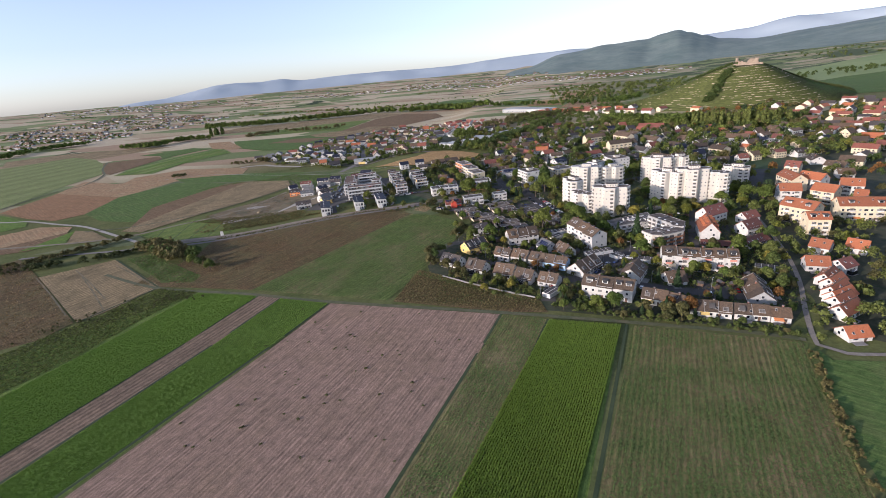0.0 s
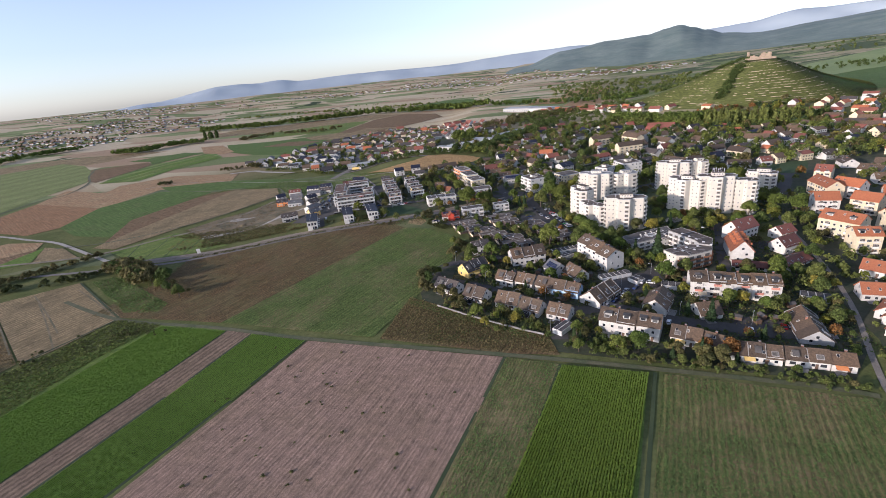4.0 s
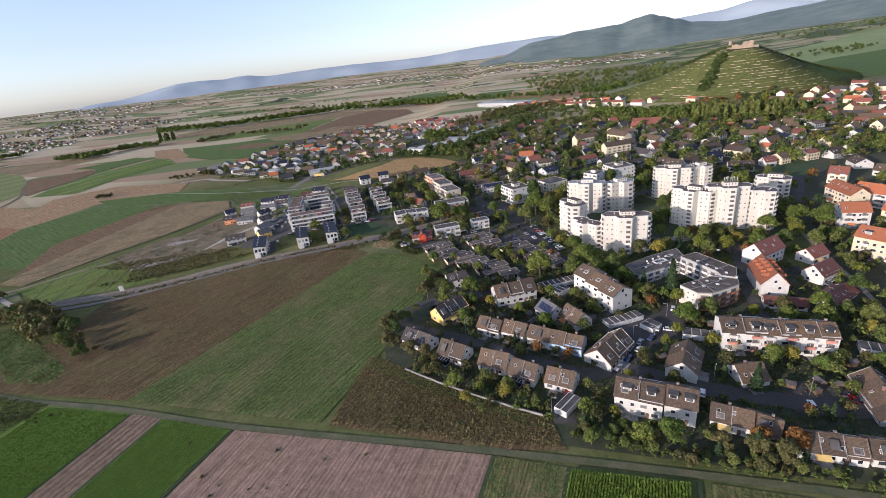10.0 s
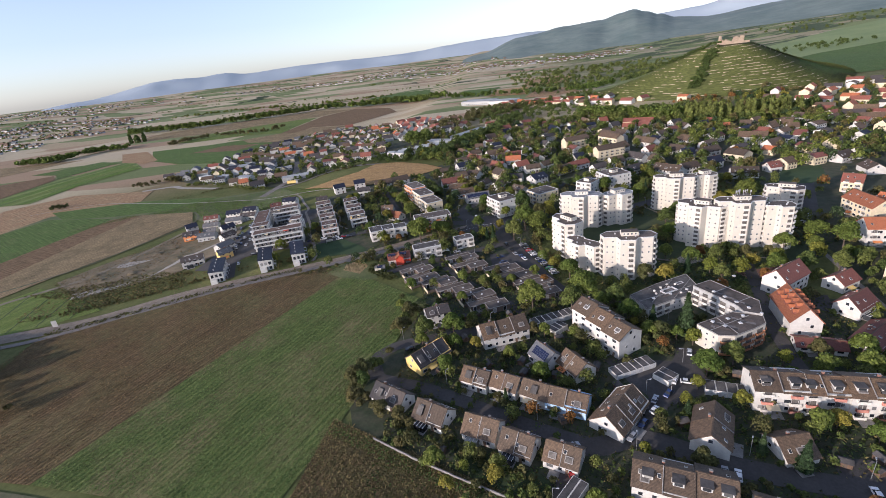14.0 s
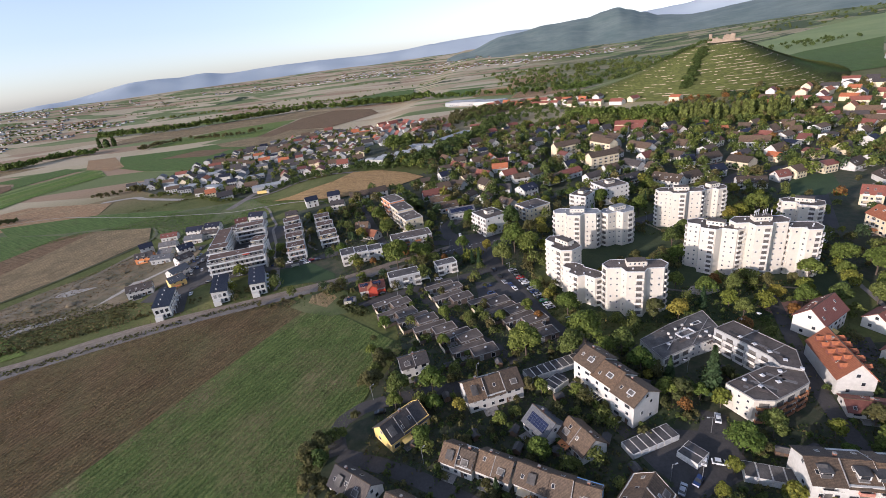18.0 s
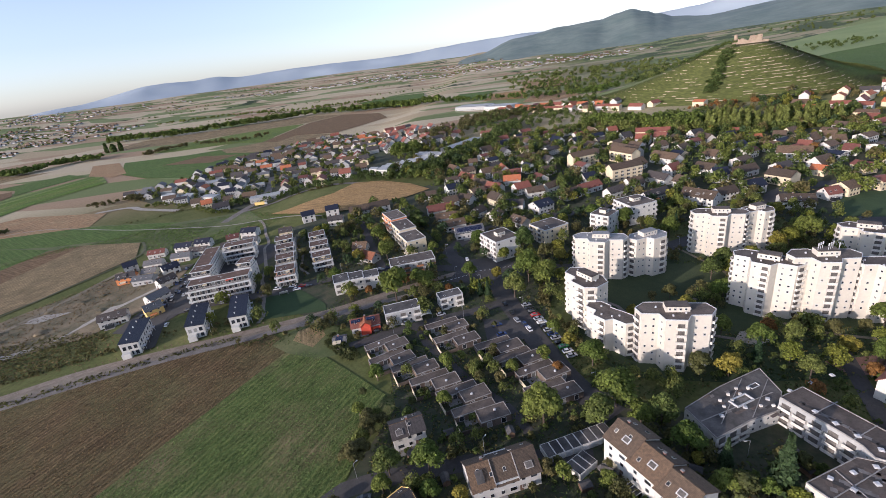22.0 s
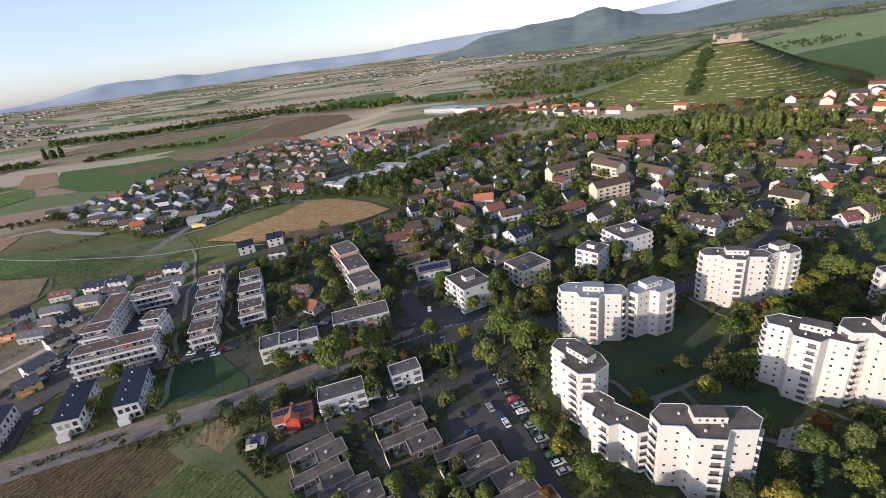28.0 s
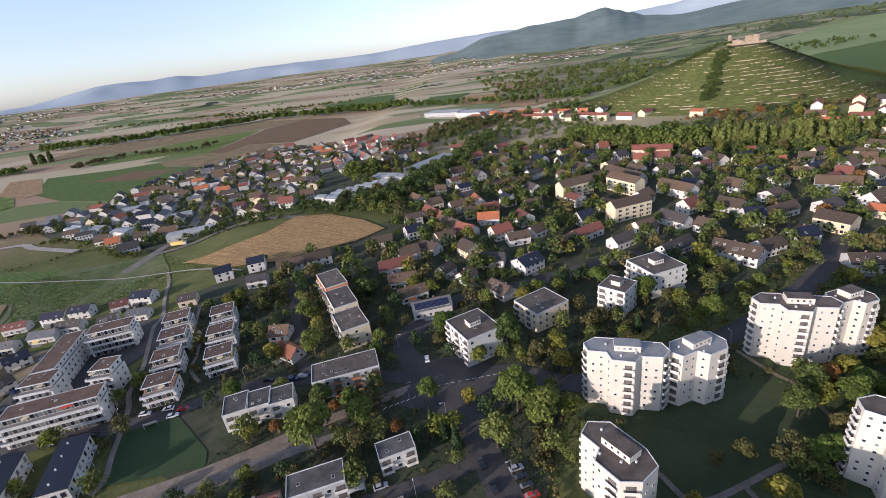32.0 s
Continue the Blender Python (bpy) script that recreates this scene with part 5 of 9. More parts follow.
# ---- towers ----
def ring_block(ob, ring, codes, floors, height, roof, wall, first=1.0, name="wall", widest=3.7, rail=None, edge=None):
    """One storeyed body over a many-cornered plan. codes, one letter an edge: w windows, b balconies, h half of each, n nothing."""
    part(name, Mesh().prism(ring, 0, height - 0.3).data(name, wall), ob)
    rim_and_deck(ob, ring, height, roof, 0.1, 0.3, edge)
    fh = (height - 0.7 - first) / floors + 0.0
    for e, code in enumerate(codes):
        if code == "n":
            continue
        (x0, y0), (x1, y1) = ring[e], ring[(e + 1) % len(ring)]
        ln = math.hypot(x1 - x0, y1 - y0)
        tx, ty = (x1 - x0) / ln, (y1 - y0) / ln
        face = math.degrees(math.atan2(ty, tx))

        def spot(f):
            return x0 + tx * ln * f + ty * 0.02, y0 + ty * ln * f - tx * 0.02
        for fl in range(floors):
            z = first + fl * fh
            if code == "b" and ln > 8 and widest > 6:
                n = int(ln / 3.6)
                for i in range(n):
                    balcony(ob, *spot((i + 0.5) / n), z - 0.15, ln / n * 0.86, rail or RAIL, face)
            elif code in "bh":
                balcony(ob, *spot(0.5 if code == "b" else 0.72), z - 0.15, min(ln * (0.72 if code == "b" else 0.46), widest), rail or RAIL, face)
            if code == "h" and fl % 2 == 0:
                part("window", WINDOW_SMALL, ob, on_wall(*spot(0.2), z + 0.9, face))
            if code == "w":
                n = max(1, int(ln / 2.3))
                for i in range(n):
                    if (fl * 3 + i * 5 + e) % 9:
                        part("window", WINDOW_SMALL, ob, on_wall(*spot((i + 0.62) / (n + 0.24)), z + 0.85, face))


DOMELIGHT = Mesh().box(-0.6, 0.6, -0.6, 0.6, 0, 0.25).box(-0.45, 0.45, -0.45, 0.45, 0.25, 0.42).data("skylight", RIM)
W_PLAN = [(-11.0, -1.6), (-5.4, -1.8), (-4.0, -5.6), (2.8, -6.0), (4.6, -2.8), (11.0, -2.6), (13.4, 1.2), (11.4, 5.2), (5.8, 5.4), (-2.0, 4.6), (-3.0, 6.2), (-9.0, 6.2), (-12.5, 2.4)]
V_PLAN = [(-8.0, -1.8), (-2.4, -2.0), (-0.8, -5.4), (6.2, -5.6), (9.2, -2.2), (8.8, 3.6), (4.4, 5.6), (-6.0, 6.0), (-9.6, 2.2)]


def tower(x, y, rot, plan, sx, sy, floors, height, label, hut=True, masts=0, roof=None):
    """A staggered residential tower block."""
    ob = thing("tower_block", x, y, rot, label, "apartment tower", "tower blocks", z=land(x, y) - 0.3)
    claim(x, y, rot, 12.5 * sx, 6.5 * sy)
    ring = [(px * sx, py * sy) for px, py in plan]
    ring_block(ob, ring, "wwhnwbwwnnnwb" if plan is W_PLAN else "wwhbwnnwb", floors, height, roof or BITUMEN, WALL["tower"])
    if hut:
        penthouse(ob, 0.8, 1.4 * sy, 7.8 * sx, 4.2, height, roof or BITUMEN)
    for px, py in ((-7, 2.5), (6.5, 1.0), (-1.5, -3.2), (4.0, -1.5)):
        part("roof_vent", Mesh().box(-0.25, 0.25, -0.25, 0.25, 0, 0.6).data("roof_vent", RIM), ob, pose(px * sx * 0.8, py * sy, height - 0.1))
    for k in range(masts):
        part("antenna", Mesh().box(-0.06, 0.06, -0.06, 0.06, 0, 2.8).box(-0.2, 0.2, -0.1, 0.1, 1.6, 2.7).data("antenna", RIM), ob, pose(-2.4 + k * 1.1, 0.6 + (k % 3) * 0.9, height + 2))
    return ob


T_LABEL = "white rendered tower block with dark flat roof and stacked balconies"
tower(52.5, 330, -5, W_PLAN, 1.0, 1.0, 7, 21.3, T_LABEL)
tower(27, 360, -54, V_PLAN, 1.06, 1.1, 7, 20.0, T_LABEL)
tower(33, 341.5, -48, W_PLAN, 0.82, 0.84, 5, 14.4, "white five-storey link block between two taller towers", False)
tower(40.2, 396, -13, W_PLAN, 0.98, 0.96, 7, 21.0, "white rendered tower block with pale grey flat roof and balconies", roof=PALEROOF)
tower(63, 397.6, 25, V_PLAN, 0.98, 0.94, 6, 19.6, "white rendered tower block with pale grey flat roof and balconies", roof=PALEROOF)
tower(100.5, 413, -14, W_PLAN, 0.98, 0.94, 8, 22.0, T_LABEL)
tower(119, 415, 20, V_PLAN, 0.75, 0.9, 8, 21.4, T_LABEL)
tower(96, 360.5, -37, W_PLAN, 0.94, 0.96, 9, 23.0, T_LABEL)
tower(113, 355, -6, W_PLAN, 0.92, 1.02, 9, 25.6, T_LABEL, True, 7)
tower(130, 352, -4, V_PLAN, 0.72, 0.86, 8, 23.0, T_LABEL, False)
tower(158, 400, -32, V_PLAN, 1.06, 1.0, 5, 14.4, "white lower tower block with dark flat roof")

# horseshoe of stepped terrace flats
shoe = thing("terraced_block", 72, 288, 0, "horseshoe of stepped white flats with grey patched flat roofs", "apartment block", "flat-roofed buildings", z=land(72, 288) - 0.2)
claim(61, 303, 30, 17, 12)
claim(82, 290, -60, 16, 8)
claim(76, 272, 10, 13, 9)
ring_block(shoe, [(-25, 13.5), (-20.7, 1.6), (-9.3, 8), (0.7, 12), (5, 19.6), (4.2, 31), (-11.3, 22.8)], "wbwwnww", 2, 5.8, GREYROOF, WALL["white"], 0.6, "west_wing", 9, None, EDGE)
# East wing's pale wall is set grey to hold the shade of trees.
ring_block(shoe, [(0.9, 13.5), (8.9, -0.5), (10.8, -4.6), (11.1, -8.4), (16.4, -11.1), (20, -1.2), (9.2, 17.7)], "bbwnwbw", 3, 9.2, BITUMEN, WALL["grey"], 0.6, "east_wing", 12, None, EDGE)
ring_block(shoe, [(-7.9, -15), (-3.5, -22.7), (1.9, -23.4), (10.1, -19.2), (15.3, -16.2), (16.8, -10.9), (7.6, -7.6)], "wbbbbnw", 3, 8.6, BITUMEN, WALL["tower"], 0.6, "south_wing", 9, WOODRAIL, EDGE)
for k in range(16):
    px, py, pz = ((-16 + k * 2.6, 10 + k * 1.1, 5.7), (6 + k * 0.8, 9 - k * 1.5, 9.1), (-4 + k * 1.0, -17 + (k % 5) * 1.6, 8.5))[k % 3]
    part("skylight", DOMELIGHT, shoe, pose(px, py, pz, 0, 0, 25 * k))
for k in range(9):
    px, py = -14 + (k % 5) * 3.4, 13.5 + (k % 4) * 2.6
    part("roof_vent", Mesh().box(-0.4, 0.4, -0.3, 0.3, 0, 0.7).data("roof_vent", RAIL), shoe, pose(px, py, 5.7))
for k in range(60):
    px, py, pz = ((-17 + (k % 11) * 1.7, 10 + (k % 7) * 1.7, 5.72), (5.5 + (k % 10) * 1.05, 11 - (k % 10) * 1.75, 9.12), (-3 + (k % 8) * 1.9, -18.5 + (k % 5) * 1.7, 8.52))[k % 3]
    part("felt_strip", Mesh().box(-0.7 - (k % 4) * 0.4, 0.7 + (k % 4) * 0.4, -0.45 - 0.2 * (k % 3), 0.45, 0, 0.02 + 0.004 * (k % 9)).data("felt_strip", FELT[(k * 7 // 3) % 3]), shoe, pose(px, py, pz, 0, 0, 28 if k % 3 == 0 else -60 + 15 * (k % 3)))
# Dark floor colour stands in for the shade down the well.
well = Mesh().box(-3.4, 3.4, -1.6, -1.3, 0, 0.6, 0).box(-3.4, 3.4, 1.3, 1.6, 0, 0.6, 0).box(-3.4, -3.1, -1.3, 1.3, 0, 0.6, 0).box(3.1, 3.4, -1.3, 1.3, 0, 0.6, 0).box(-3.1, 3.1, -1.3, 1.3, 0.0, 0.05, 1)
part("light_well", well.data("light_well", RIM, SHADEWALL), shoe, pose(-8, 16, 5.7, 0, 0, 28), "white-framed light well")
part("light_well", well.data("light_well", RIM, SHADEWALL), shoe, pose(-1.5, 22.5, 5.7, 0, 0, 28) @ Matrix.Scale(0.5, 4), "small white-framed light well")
for ax, ay, bx, by, az in ((-17.5, 6.8, -3.5, 26.0, 5.72), (-8, 9.2, 4.0, 25.5, 5.72), (-22.5, 8.0, 2.5, 19.5, 5.72), (5.6, 6.5, 14.5, 11.0, 9.12), (10.2, -2.5, 18.5, 2.0, 9.12), (-5, -19.5, 12, -10.5, 8.52), (3.5, -22.5, 0.5, -11.5, 8.52)):
    ln, turn = math.hypot(bx - ax, by - ay), math.degrees(math.atan2(by - ay, bx - ax))
    part("roof_upstand", Mesh().box(-ln / 2, ln / 2, -0.12, 0.12, 0, 0.16).data("roof_upstand", EDGE), shoe, pose((ax + bx) / 2, (ay + by) / 2, az, 0, 0, turn))


# ---- flat-roofed buildings ----
def place_on_land(ob, x, y):
    ob.location.z = land(x, y) - 0.1
    return ob


def garage(x, y, rot, length, width, height):
    hl, hw, height = length / 2, max(width, 5.2) / 2, height - 0.3
    n = max(1, round(length / 2.9))
    for i in range(n):
        off = (i - (n - 1) / 2) * length / n
        a = radians(rot)
        gx, gy = x + off * math.cos(a), y + off * math.sin(a)
        ob = thing("garage", gx, gy, rot, "flat-roofed concrete garage box with pale door in a row", "garage", "garage rows", z=land(gx, gy) - 0.1)
        w = length / n / 2 - 0.03
        part("wall", Mesh().box(-w, w, -hw, hw, 0, height).data("wall", RAIL), ob)
        part("roof", Mesh().box(-w + 0.16, w - 0.16, -hw + 0.16, hw - 0.16, height, height + 0.03).data("roof", GREYROOF), ob)
        part("door", Mesh().box(-w + 0.15, w - 0.15, -hw - 0.04, -hw + 0.02, 0.05, 1.95).data("door", RIM), ob)
    claim(x, y, rot, hl, hw)


def bung(x, y, rot, length, width, height):
    """A flat-roofed bungalow: a square front part and a long lower wing behind it that meets the next house."""
    ob = thing("bungalow", x, y, rot, "low flat-roofed bungalow with dark roof, pale weathered rim and rear wing", "bungalow", "staggered bungalows", z=land(x, y) - 0.1)
    a = radians(rot)
    hl, hw, height = length / 2 + 0.3, 3.15, 2.95
    claim(x, y, rot, hl + 0.3, hw + 0.3)
    claim(x - 4.7 * math.cos(a) - 5.2 * math.sin(a), y - 4.7 * math.sin(a) + 5.2 * math.cos(a), rot, 7.6, 2.4)
    main = [(-hl, -hw), (hl, -hw), (hl, hw), (-hl, hw)]
    part("wall", Mesh().prism(main, 0, height - 0.3).data("wall", BROWNWALL), ob)
    rim_and_deck(ob, main, height, BITUMEN, 0.07, 0.2, EDGE)
    wing = [(-12.3, hw + 0.08), (2.6, hw + 0.08), (2.6, hw + 4.3), (-12.3, hw + 4.3)]
    part("wing", Mesh().prism(wing, 0, 2.15).data("wing", BROWNWALL), ob)
    rim_and_deck(ob, wing, 2.45, BITUMEN, 0.07, 0.2, EDGE)
    part("garden_wall", Mesh().box(-12.4, -12.2, -hw + 0.4, hw, 0, 1.7).data("garden_wall", WALL["cream"]), ob)
    part("garden_wall", Mesh().box(-12.2, -hl - 0.05, -hw + 0.4, -hw + 0.6, 0, 1.5).data("garden_wall", BROWNWALL), ob)
    part("patio", Mesh().box(-9.5, -hl - 0.05, 0.3, hw, 0.02, 0.14).data("patio", PAVING), ob)
    for k in (-0.25, 0.25):
        part("window", WINDOW_TALL, ob, on_wall(k * length, -hw - 0.02, 0.3, 0))
        part("window", WINDOW_TALL, ob, on_wall(-8.2 + k * 7, hw + 0.06, 0.05, 0))
    part("window", WINDOW_WIDE, ob, on_wall(hl + 0.02, 0, 0.9, 90))
    part("dome", DOME, ob, pose(rng.uniform(-1.5, 1.5), rng.uniform(-0.8, 0.8), height - 0.1))
    if rng.random() < 0.5:
        part("dome", DOME, ob, pose(-6 + rng.uniform(-3, 3), hw + 2.2, 2.35))
    return ob


DOME = Mesh().prism([(0.5 * math.cos(k * math.pi / 4), 0.5 * math.sin(k * math.pi / 4)) for k in range(8)], 0, 0.3).prism([(0.33 * math.cos(k * math.pi / 4), 0.33 * math.sin(k * math.pi / 4)) for k in range(8)], 0.3, 0.48).data("dome", RIM)


def cube(x, y, rot, length, width, height):
    return place_on_land(house(x, y, rot, length + 1, width + 2.5, height - 1.2, height + 0.8, "white", "dark", "house", "small detached house with balcony"), x, y)


def gflat2(x, y, rot, length, width, height):
    return place_on_land(flat_block(x, y, rot, length, width, height - 1.5, 3, "grey", BITUMEN, "apartment_block", "low grey apartment block with dark flat roof and timber balconies", balcs=(0,), skylights=7, rail=WOODRAIL), x, y)


def slabflat(x, y, rot, length, width, height):
    wall = "orange" if height > 10.8 else "cream"
    return place_on_land(flat_block(x, y, rot, length, width, height, 3, wall, BITUMEN, "apartment_block", f"stepped {wall} apartment block with dark flat roof", balcs=(-90,), skylights=4), x, y)


def aptflat(x, y, rot, length, width, height):
    return place_on_land(flat_block(x, y, rot, length, width, height, 4, "white", BITUMEN, "apartment_block", "white cube-like apartment block with lift hut on flat roof", balcs=(-90, 90), hut=True, skylights=4), x, y)


def terr(x, y, rot, length, width, height):
    return place_on_land(flat_block(x, y, rot, length, width, height, 2, "white", GREYROOF, "row_house", "flat-roofed terraced house with roof terrace", "house", balcs=(0,), skylights=2), x, y)


def row2(x, y, rot, length, width, height):
    return place_on_land(flat_block(x, y, rot, length, width, height, 2, "grey" if length > 14 else "white", GREYROOF, "row_house", "grey-roofed modern terraced house with roof terraces", "house", balcs=(0,), skylights=2), x, y)


def navy(x, y, rot, length, width, height):
    """A white terrace under one wide, hardly sloping dark roof."""
    ob = thing("row_house", x, y, rot, "new white terraced row under one wide blue-black roof", "house", "navy-roofed rows", z=land(x, y) - 0.1)
    hx, hy = length / 2, 12.2
    claim(x, y, rot, hx + 0.5, hy + 0.5)
    lo, hi = 6.6, 7.5
    m = Mesh()
    m.face([(-hx, -hy, 0), (hx, -hy, 0), (hx, -hy, lo), (-hx, -hy, hi)]).face([(hx, hy, 0), (-hx, hy, 0), (-hx, hy, hi), (hx, hy, lo)])
    m.face([(hx, -hy, 0), (hx, hy, 0), (hx, hy, lo), (hx, -hy, lo)]).face([(-hx, hy, 0), (-hx, -hy, 0), (-hx, -hy, hi), (-hx, hy, hi)])
    part("wall", m.data("wall", WALL["white"]), ob)
    ang = math.degrees(math.atan((hi - lo) / length))
    part("roof", Mesh().box(-hx - 0.4, hx + 0.4, -hy - 0.4, hy + 0.4, 0.0, 0.22).data("roof", ROOF["navy"]), ob, pose(0, 0, (lo + hi) / 2, 0, ang, 0))
    for k in range(4):
        part("roof_vent", Mesh().box(-0.2, 0.2, -0.2, 0.2, 0, 0.7).data("roof_vent", RAIL), ob, pose(-hx * 0.3, -hy + 3 + k * 6.1, hi - 0.1))
    for fl in range(2):
        for k in range(3):
            part("window", WINDOW_TALL, ob, on_wall((k - 1) * length * 0.3, -hy - 0.02, 0.5 + fl * 3.0, 0))
        for k in range(8):
            part("window", WINDOW_TALL if k % 2 else WINDOW, ob, on_wall(hx + 0.02, -hy + 1.6 + k * 3.0, 0.6 + fl * 3.0, 90))
    for k in range(4):
        part("porch", Mesh().box(hx, hx + 1.6, -0.9, 0.9, 2.4, 2.55).box(hx + 1.45, hx + 1.6, -0.9, -0.75, 0, 2.4).data("porch", RIM), ob, pose(0, -hy + 3 + k * 6.1, 0))
    part("annexe", Mesh().box(-hx + 0.3, hx - 3.9, -hy - 2.6, -hy - 0.02, 0, 2.7).data("annexe", WALL["white"]), ob)
    return ob


def stepped(x, y, rot, length, width, floors, wall, label, fh=2.95):
    """A block whose storeys carry white parapet bands all round and whose top storey stands back."""
    ob = thing("apartment_block", x, y, rot, label, "apartment block", "new stepped blocks", z=land(x, y) - 0.1)
    hl, hw = length / 2, width / 2
    claim(x, y, rot, hl + 0.8, hw + 0.8)
    full = (floors - 1) * fh
    part("wall", Mesh().prism([(-hl, -hw), (hl, -hw), (hl, hw), (-hl, hw)], 0, full).data("wall", WALL["white"]), ob)
    part("terrace_deck", Mesh().box(-hl + 0.1, hl - 0.1, -hw + 0.1, hw - 0.1, full, full + 0.1).data("terrace_deck", PAVING), ob)
    for fl in range(floors):
        inset, z0 = (1.86, full + 0.25) if fl == floors - 1 else (-0.03, fl * fh + 0.1)
        # Thin dark sheet paints the shade of deep balconies along each storey.
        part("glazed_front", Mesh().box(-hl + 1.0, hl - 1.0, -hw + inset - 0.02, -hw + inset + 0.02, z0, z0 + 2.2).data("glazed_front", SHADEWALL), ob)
    for fl in range(1, floors):
        z = fl * fh
        d = 1.5
        b = Mesh().box(-hl - 0.3, hl + 0.3, -hw - d, -hw - d + 0.14, z - 0.25, z + 0.75).box(-hl - 0.3, hl + 0.3, -hw - d + 0.14, -hw - 0.01, z - 0.25, z - 0.05)
        b.box(-hl - 0.3, -hl - 0.16, -hw - d + 0.14, -hw, z - 0.05, z + 0.75).box(hl + 0.16, hl + 0.3, -hw - d + 0.14, -hw, z - 0.05, z + 0.75)
        part("balcony", b.data("balcony", RIM), ob)
    top = [(-hl + 0.8, -hw + 1.9), (hl - 0.8, -hw + 1.9), (hl - 0.8, hw - 0.4), (-hl + 0.8, hw - 0.4)]
    part("top_storey", Mesh().prism(top, full + 0.1, full + 2.7).data("top_storey", WALL[wall]), ob)
    lid = [(-hl + 0.3, -hw + 1.0), (hl - 0.3, -hw + 1.0), (hl - 0.3, hw), (-hl + 0.3, hw)]
    part("roof", Mesh().prism(lid, full + 2.7, full + 2.95, floor=True).data("roof", BROWNROOF), ob)
    rim = Mesh()
    for x0, x1, y0, y1 in ((-hl + 0.2, hl - 0.2, -hw + 0.9, -hw + 1.15), (-hl + 0.2, hl - 0.2, hw - 0.15, hw + 0.1), (-hl + 0.2, -hl + 0.45, -hw + 1.16, hw - 0.16), (hl - 0.45, hl - 0.2, -hw + 1.16, hw - 0.16)):
        rim.box(x0, x1, y0, y1, full + 2.65, full + 3.08)
    part("roof_rim", rim.data("roof_rim", RIM), ob)
    for fl in range(floors):
        top_fl = fl == floors - 1
        n = max(2, int(length / 2.9))
        yy = -hw + 1.82 if top_fl else -hw - 0.06
        for i in range(n):
            part("window", WINDOW_TALL, ob, on_wall((i - (n - 1) / 2) * (length - 1.8) / n, yy, fl * fh + (0.3 if top_fl else 0.1), 0))
        for i in range(max(2, int(width / 3.4))):
            k = max(2, int(width / 3.4))
            part("window", WINDOW, ob, on_wall((hl - 0.78 if top_fl else hl + 0.02), (i - (k - 1) / 2) * (width - 2.6) / k + 0.5, fl * fh + 0.8, 90))
    if wall != "white":
        for i in range(2):
            part("privacy_screen", Mesh().box(-0.9, 0.9, -0.06, 0.06, 0, 1.0).data("privacy_screen", WALL[wall]), ob, pose((i - 0.5) * length * 0.42, -hw - 1.42, (floors - 2) * fh - 0.1))
    for k in range(3):
        part("skylight", SKYLIGHT, ob, pose(rng.uniform(-hl * 0.7, hl * 0.7), rng.uniform(-hw * 0.2, hw * 0.7), full + 2.94))
    part("parasol", PARASOL, ob, pose(rng.uniform(-hl * 0.6, hl * 0.6), -hw + 0.6, full + 0.1))
    return ob


PARASOL = Mesh().box(-0.04, 0.04, -0.04, 0.04, 0, 2.2).prism([(1.3 * math.cos(k * math.pi / 4), 1.3 * math.sin(k * math.pi / 4)) for k in range(8)], 2.0, 2.12, floor=True).data("parasol", WALL["cream"])


def udev(x, y, rot, length, width, height):
    return stepped(x, y, rot, length, max(width, 10), 4, "white", "new white four-storey block with balcony bands and brown planted roof")


def udev2(x, y, rot, length, width, height):
    wall = {412.4: "orange", 428.5: "yellow", 429.0: "cream"}.get(y, "white")
    return stepped(x, y, rot, length, max(width, 10), 3, wall, f"stepped new {wall} block with terraces and brown flat roof")
# ---- the houses of the town ----
place_on_land(house(-38.6, 266.4, 47, 15.6, 12.0, 5.6, 9.8, 'yellow', 'dark'), -39.3, 265.6)
place_on_land(house(-48.8, 244.2, -31, 14.1, 10.1, 4.4, 8.4, 'white', 'dark'), -48.8, 244.2)
place_on_land(house(-32.4, 235.5, -27, 11.7, 11.2, 4.4, 9.0), -32.4, 235.5)
place_on_land(house(-15.4, 229.3, -21, 11.4, 11.2, 4.4, 9.0), -15.4, 229.3)
place_on_land(house(-4.1, 223.1, -25, 10.2, 11.2, 4.4, 9.0), -4.1, 223.1)
place_on_land(house(8.7, 218.9, -23, 10.1, 10.6, 4.4, 8.4), 8.7, 218.9)
garage(9.5, 207.3, -36.5, 4.7, 9.2, 2.7)
place_on_land(house(-18.1, 252.7, -24, 10.3, 10.1, 5.5, 9.0), -18.1, 252.7)
place_on_land(house(-7.6, 249.2, -27, 10.5, 10.1, 5.5, 9.0), -7.6, 249.2)
place_on_land(house(2.6, 245.1, -27, 9, 10.1, 5.5, 9.0), 2.6, 245.1)
place_on_land(house(12.5, 240.8, -22, 13.8, 10.1, 5.5, 9.0, 'blue'), 12.5, 240.8)
place_on_land(house(-8.9, 281.1, 21, 19.6, 13.0, 7.0, 11.2), -8.9, 281.1)
cube(-38.8, 296.3, 23.5, 9.5, 7.4, 8.4)
place_on_land(house(7.5, 264.5, -55, 10, 11.0, 4.8, 9.0, 'white', 'solar'), 7.5, 264.5)
place_on_land(house(17.8, 258.5, -59, 11, 11.0, 4.8, 9.0), 17.8, 258.5)
for step in (-1, 0, 1):
    bx, by = 32.1 + step * 4.9 - step * 0.5, 279.0 - step * 7.4 - step * 0.4
    place_on_land(slab(bx, by, -56, 8.9, 11.4, 9.2 - step * 0.35, 12.4 - step * 0.35), bx, by)
place_on_land(house(28.0, 235.8, 52, 18.2, 14.6, 4.4, 9.5), 28.0, 235.8)
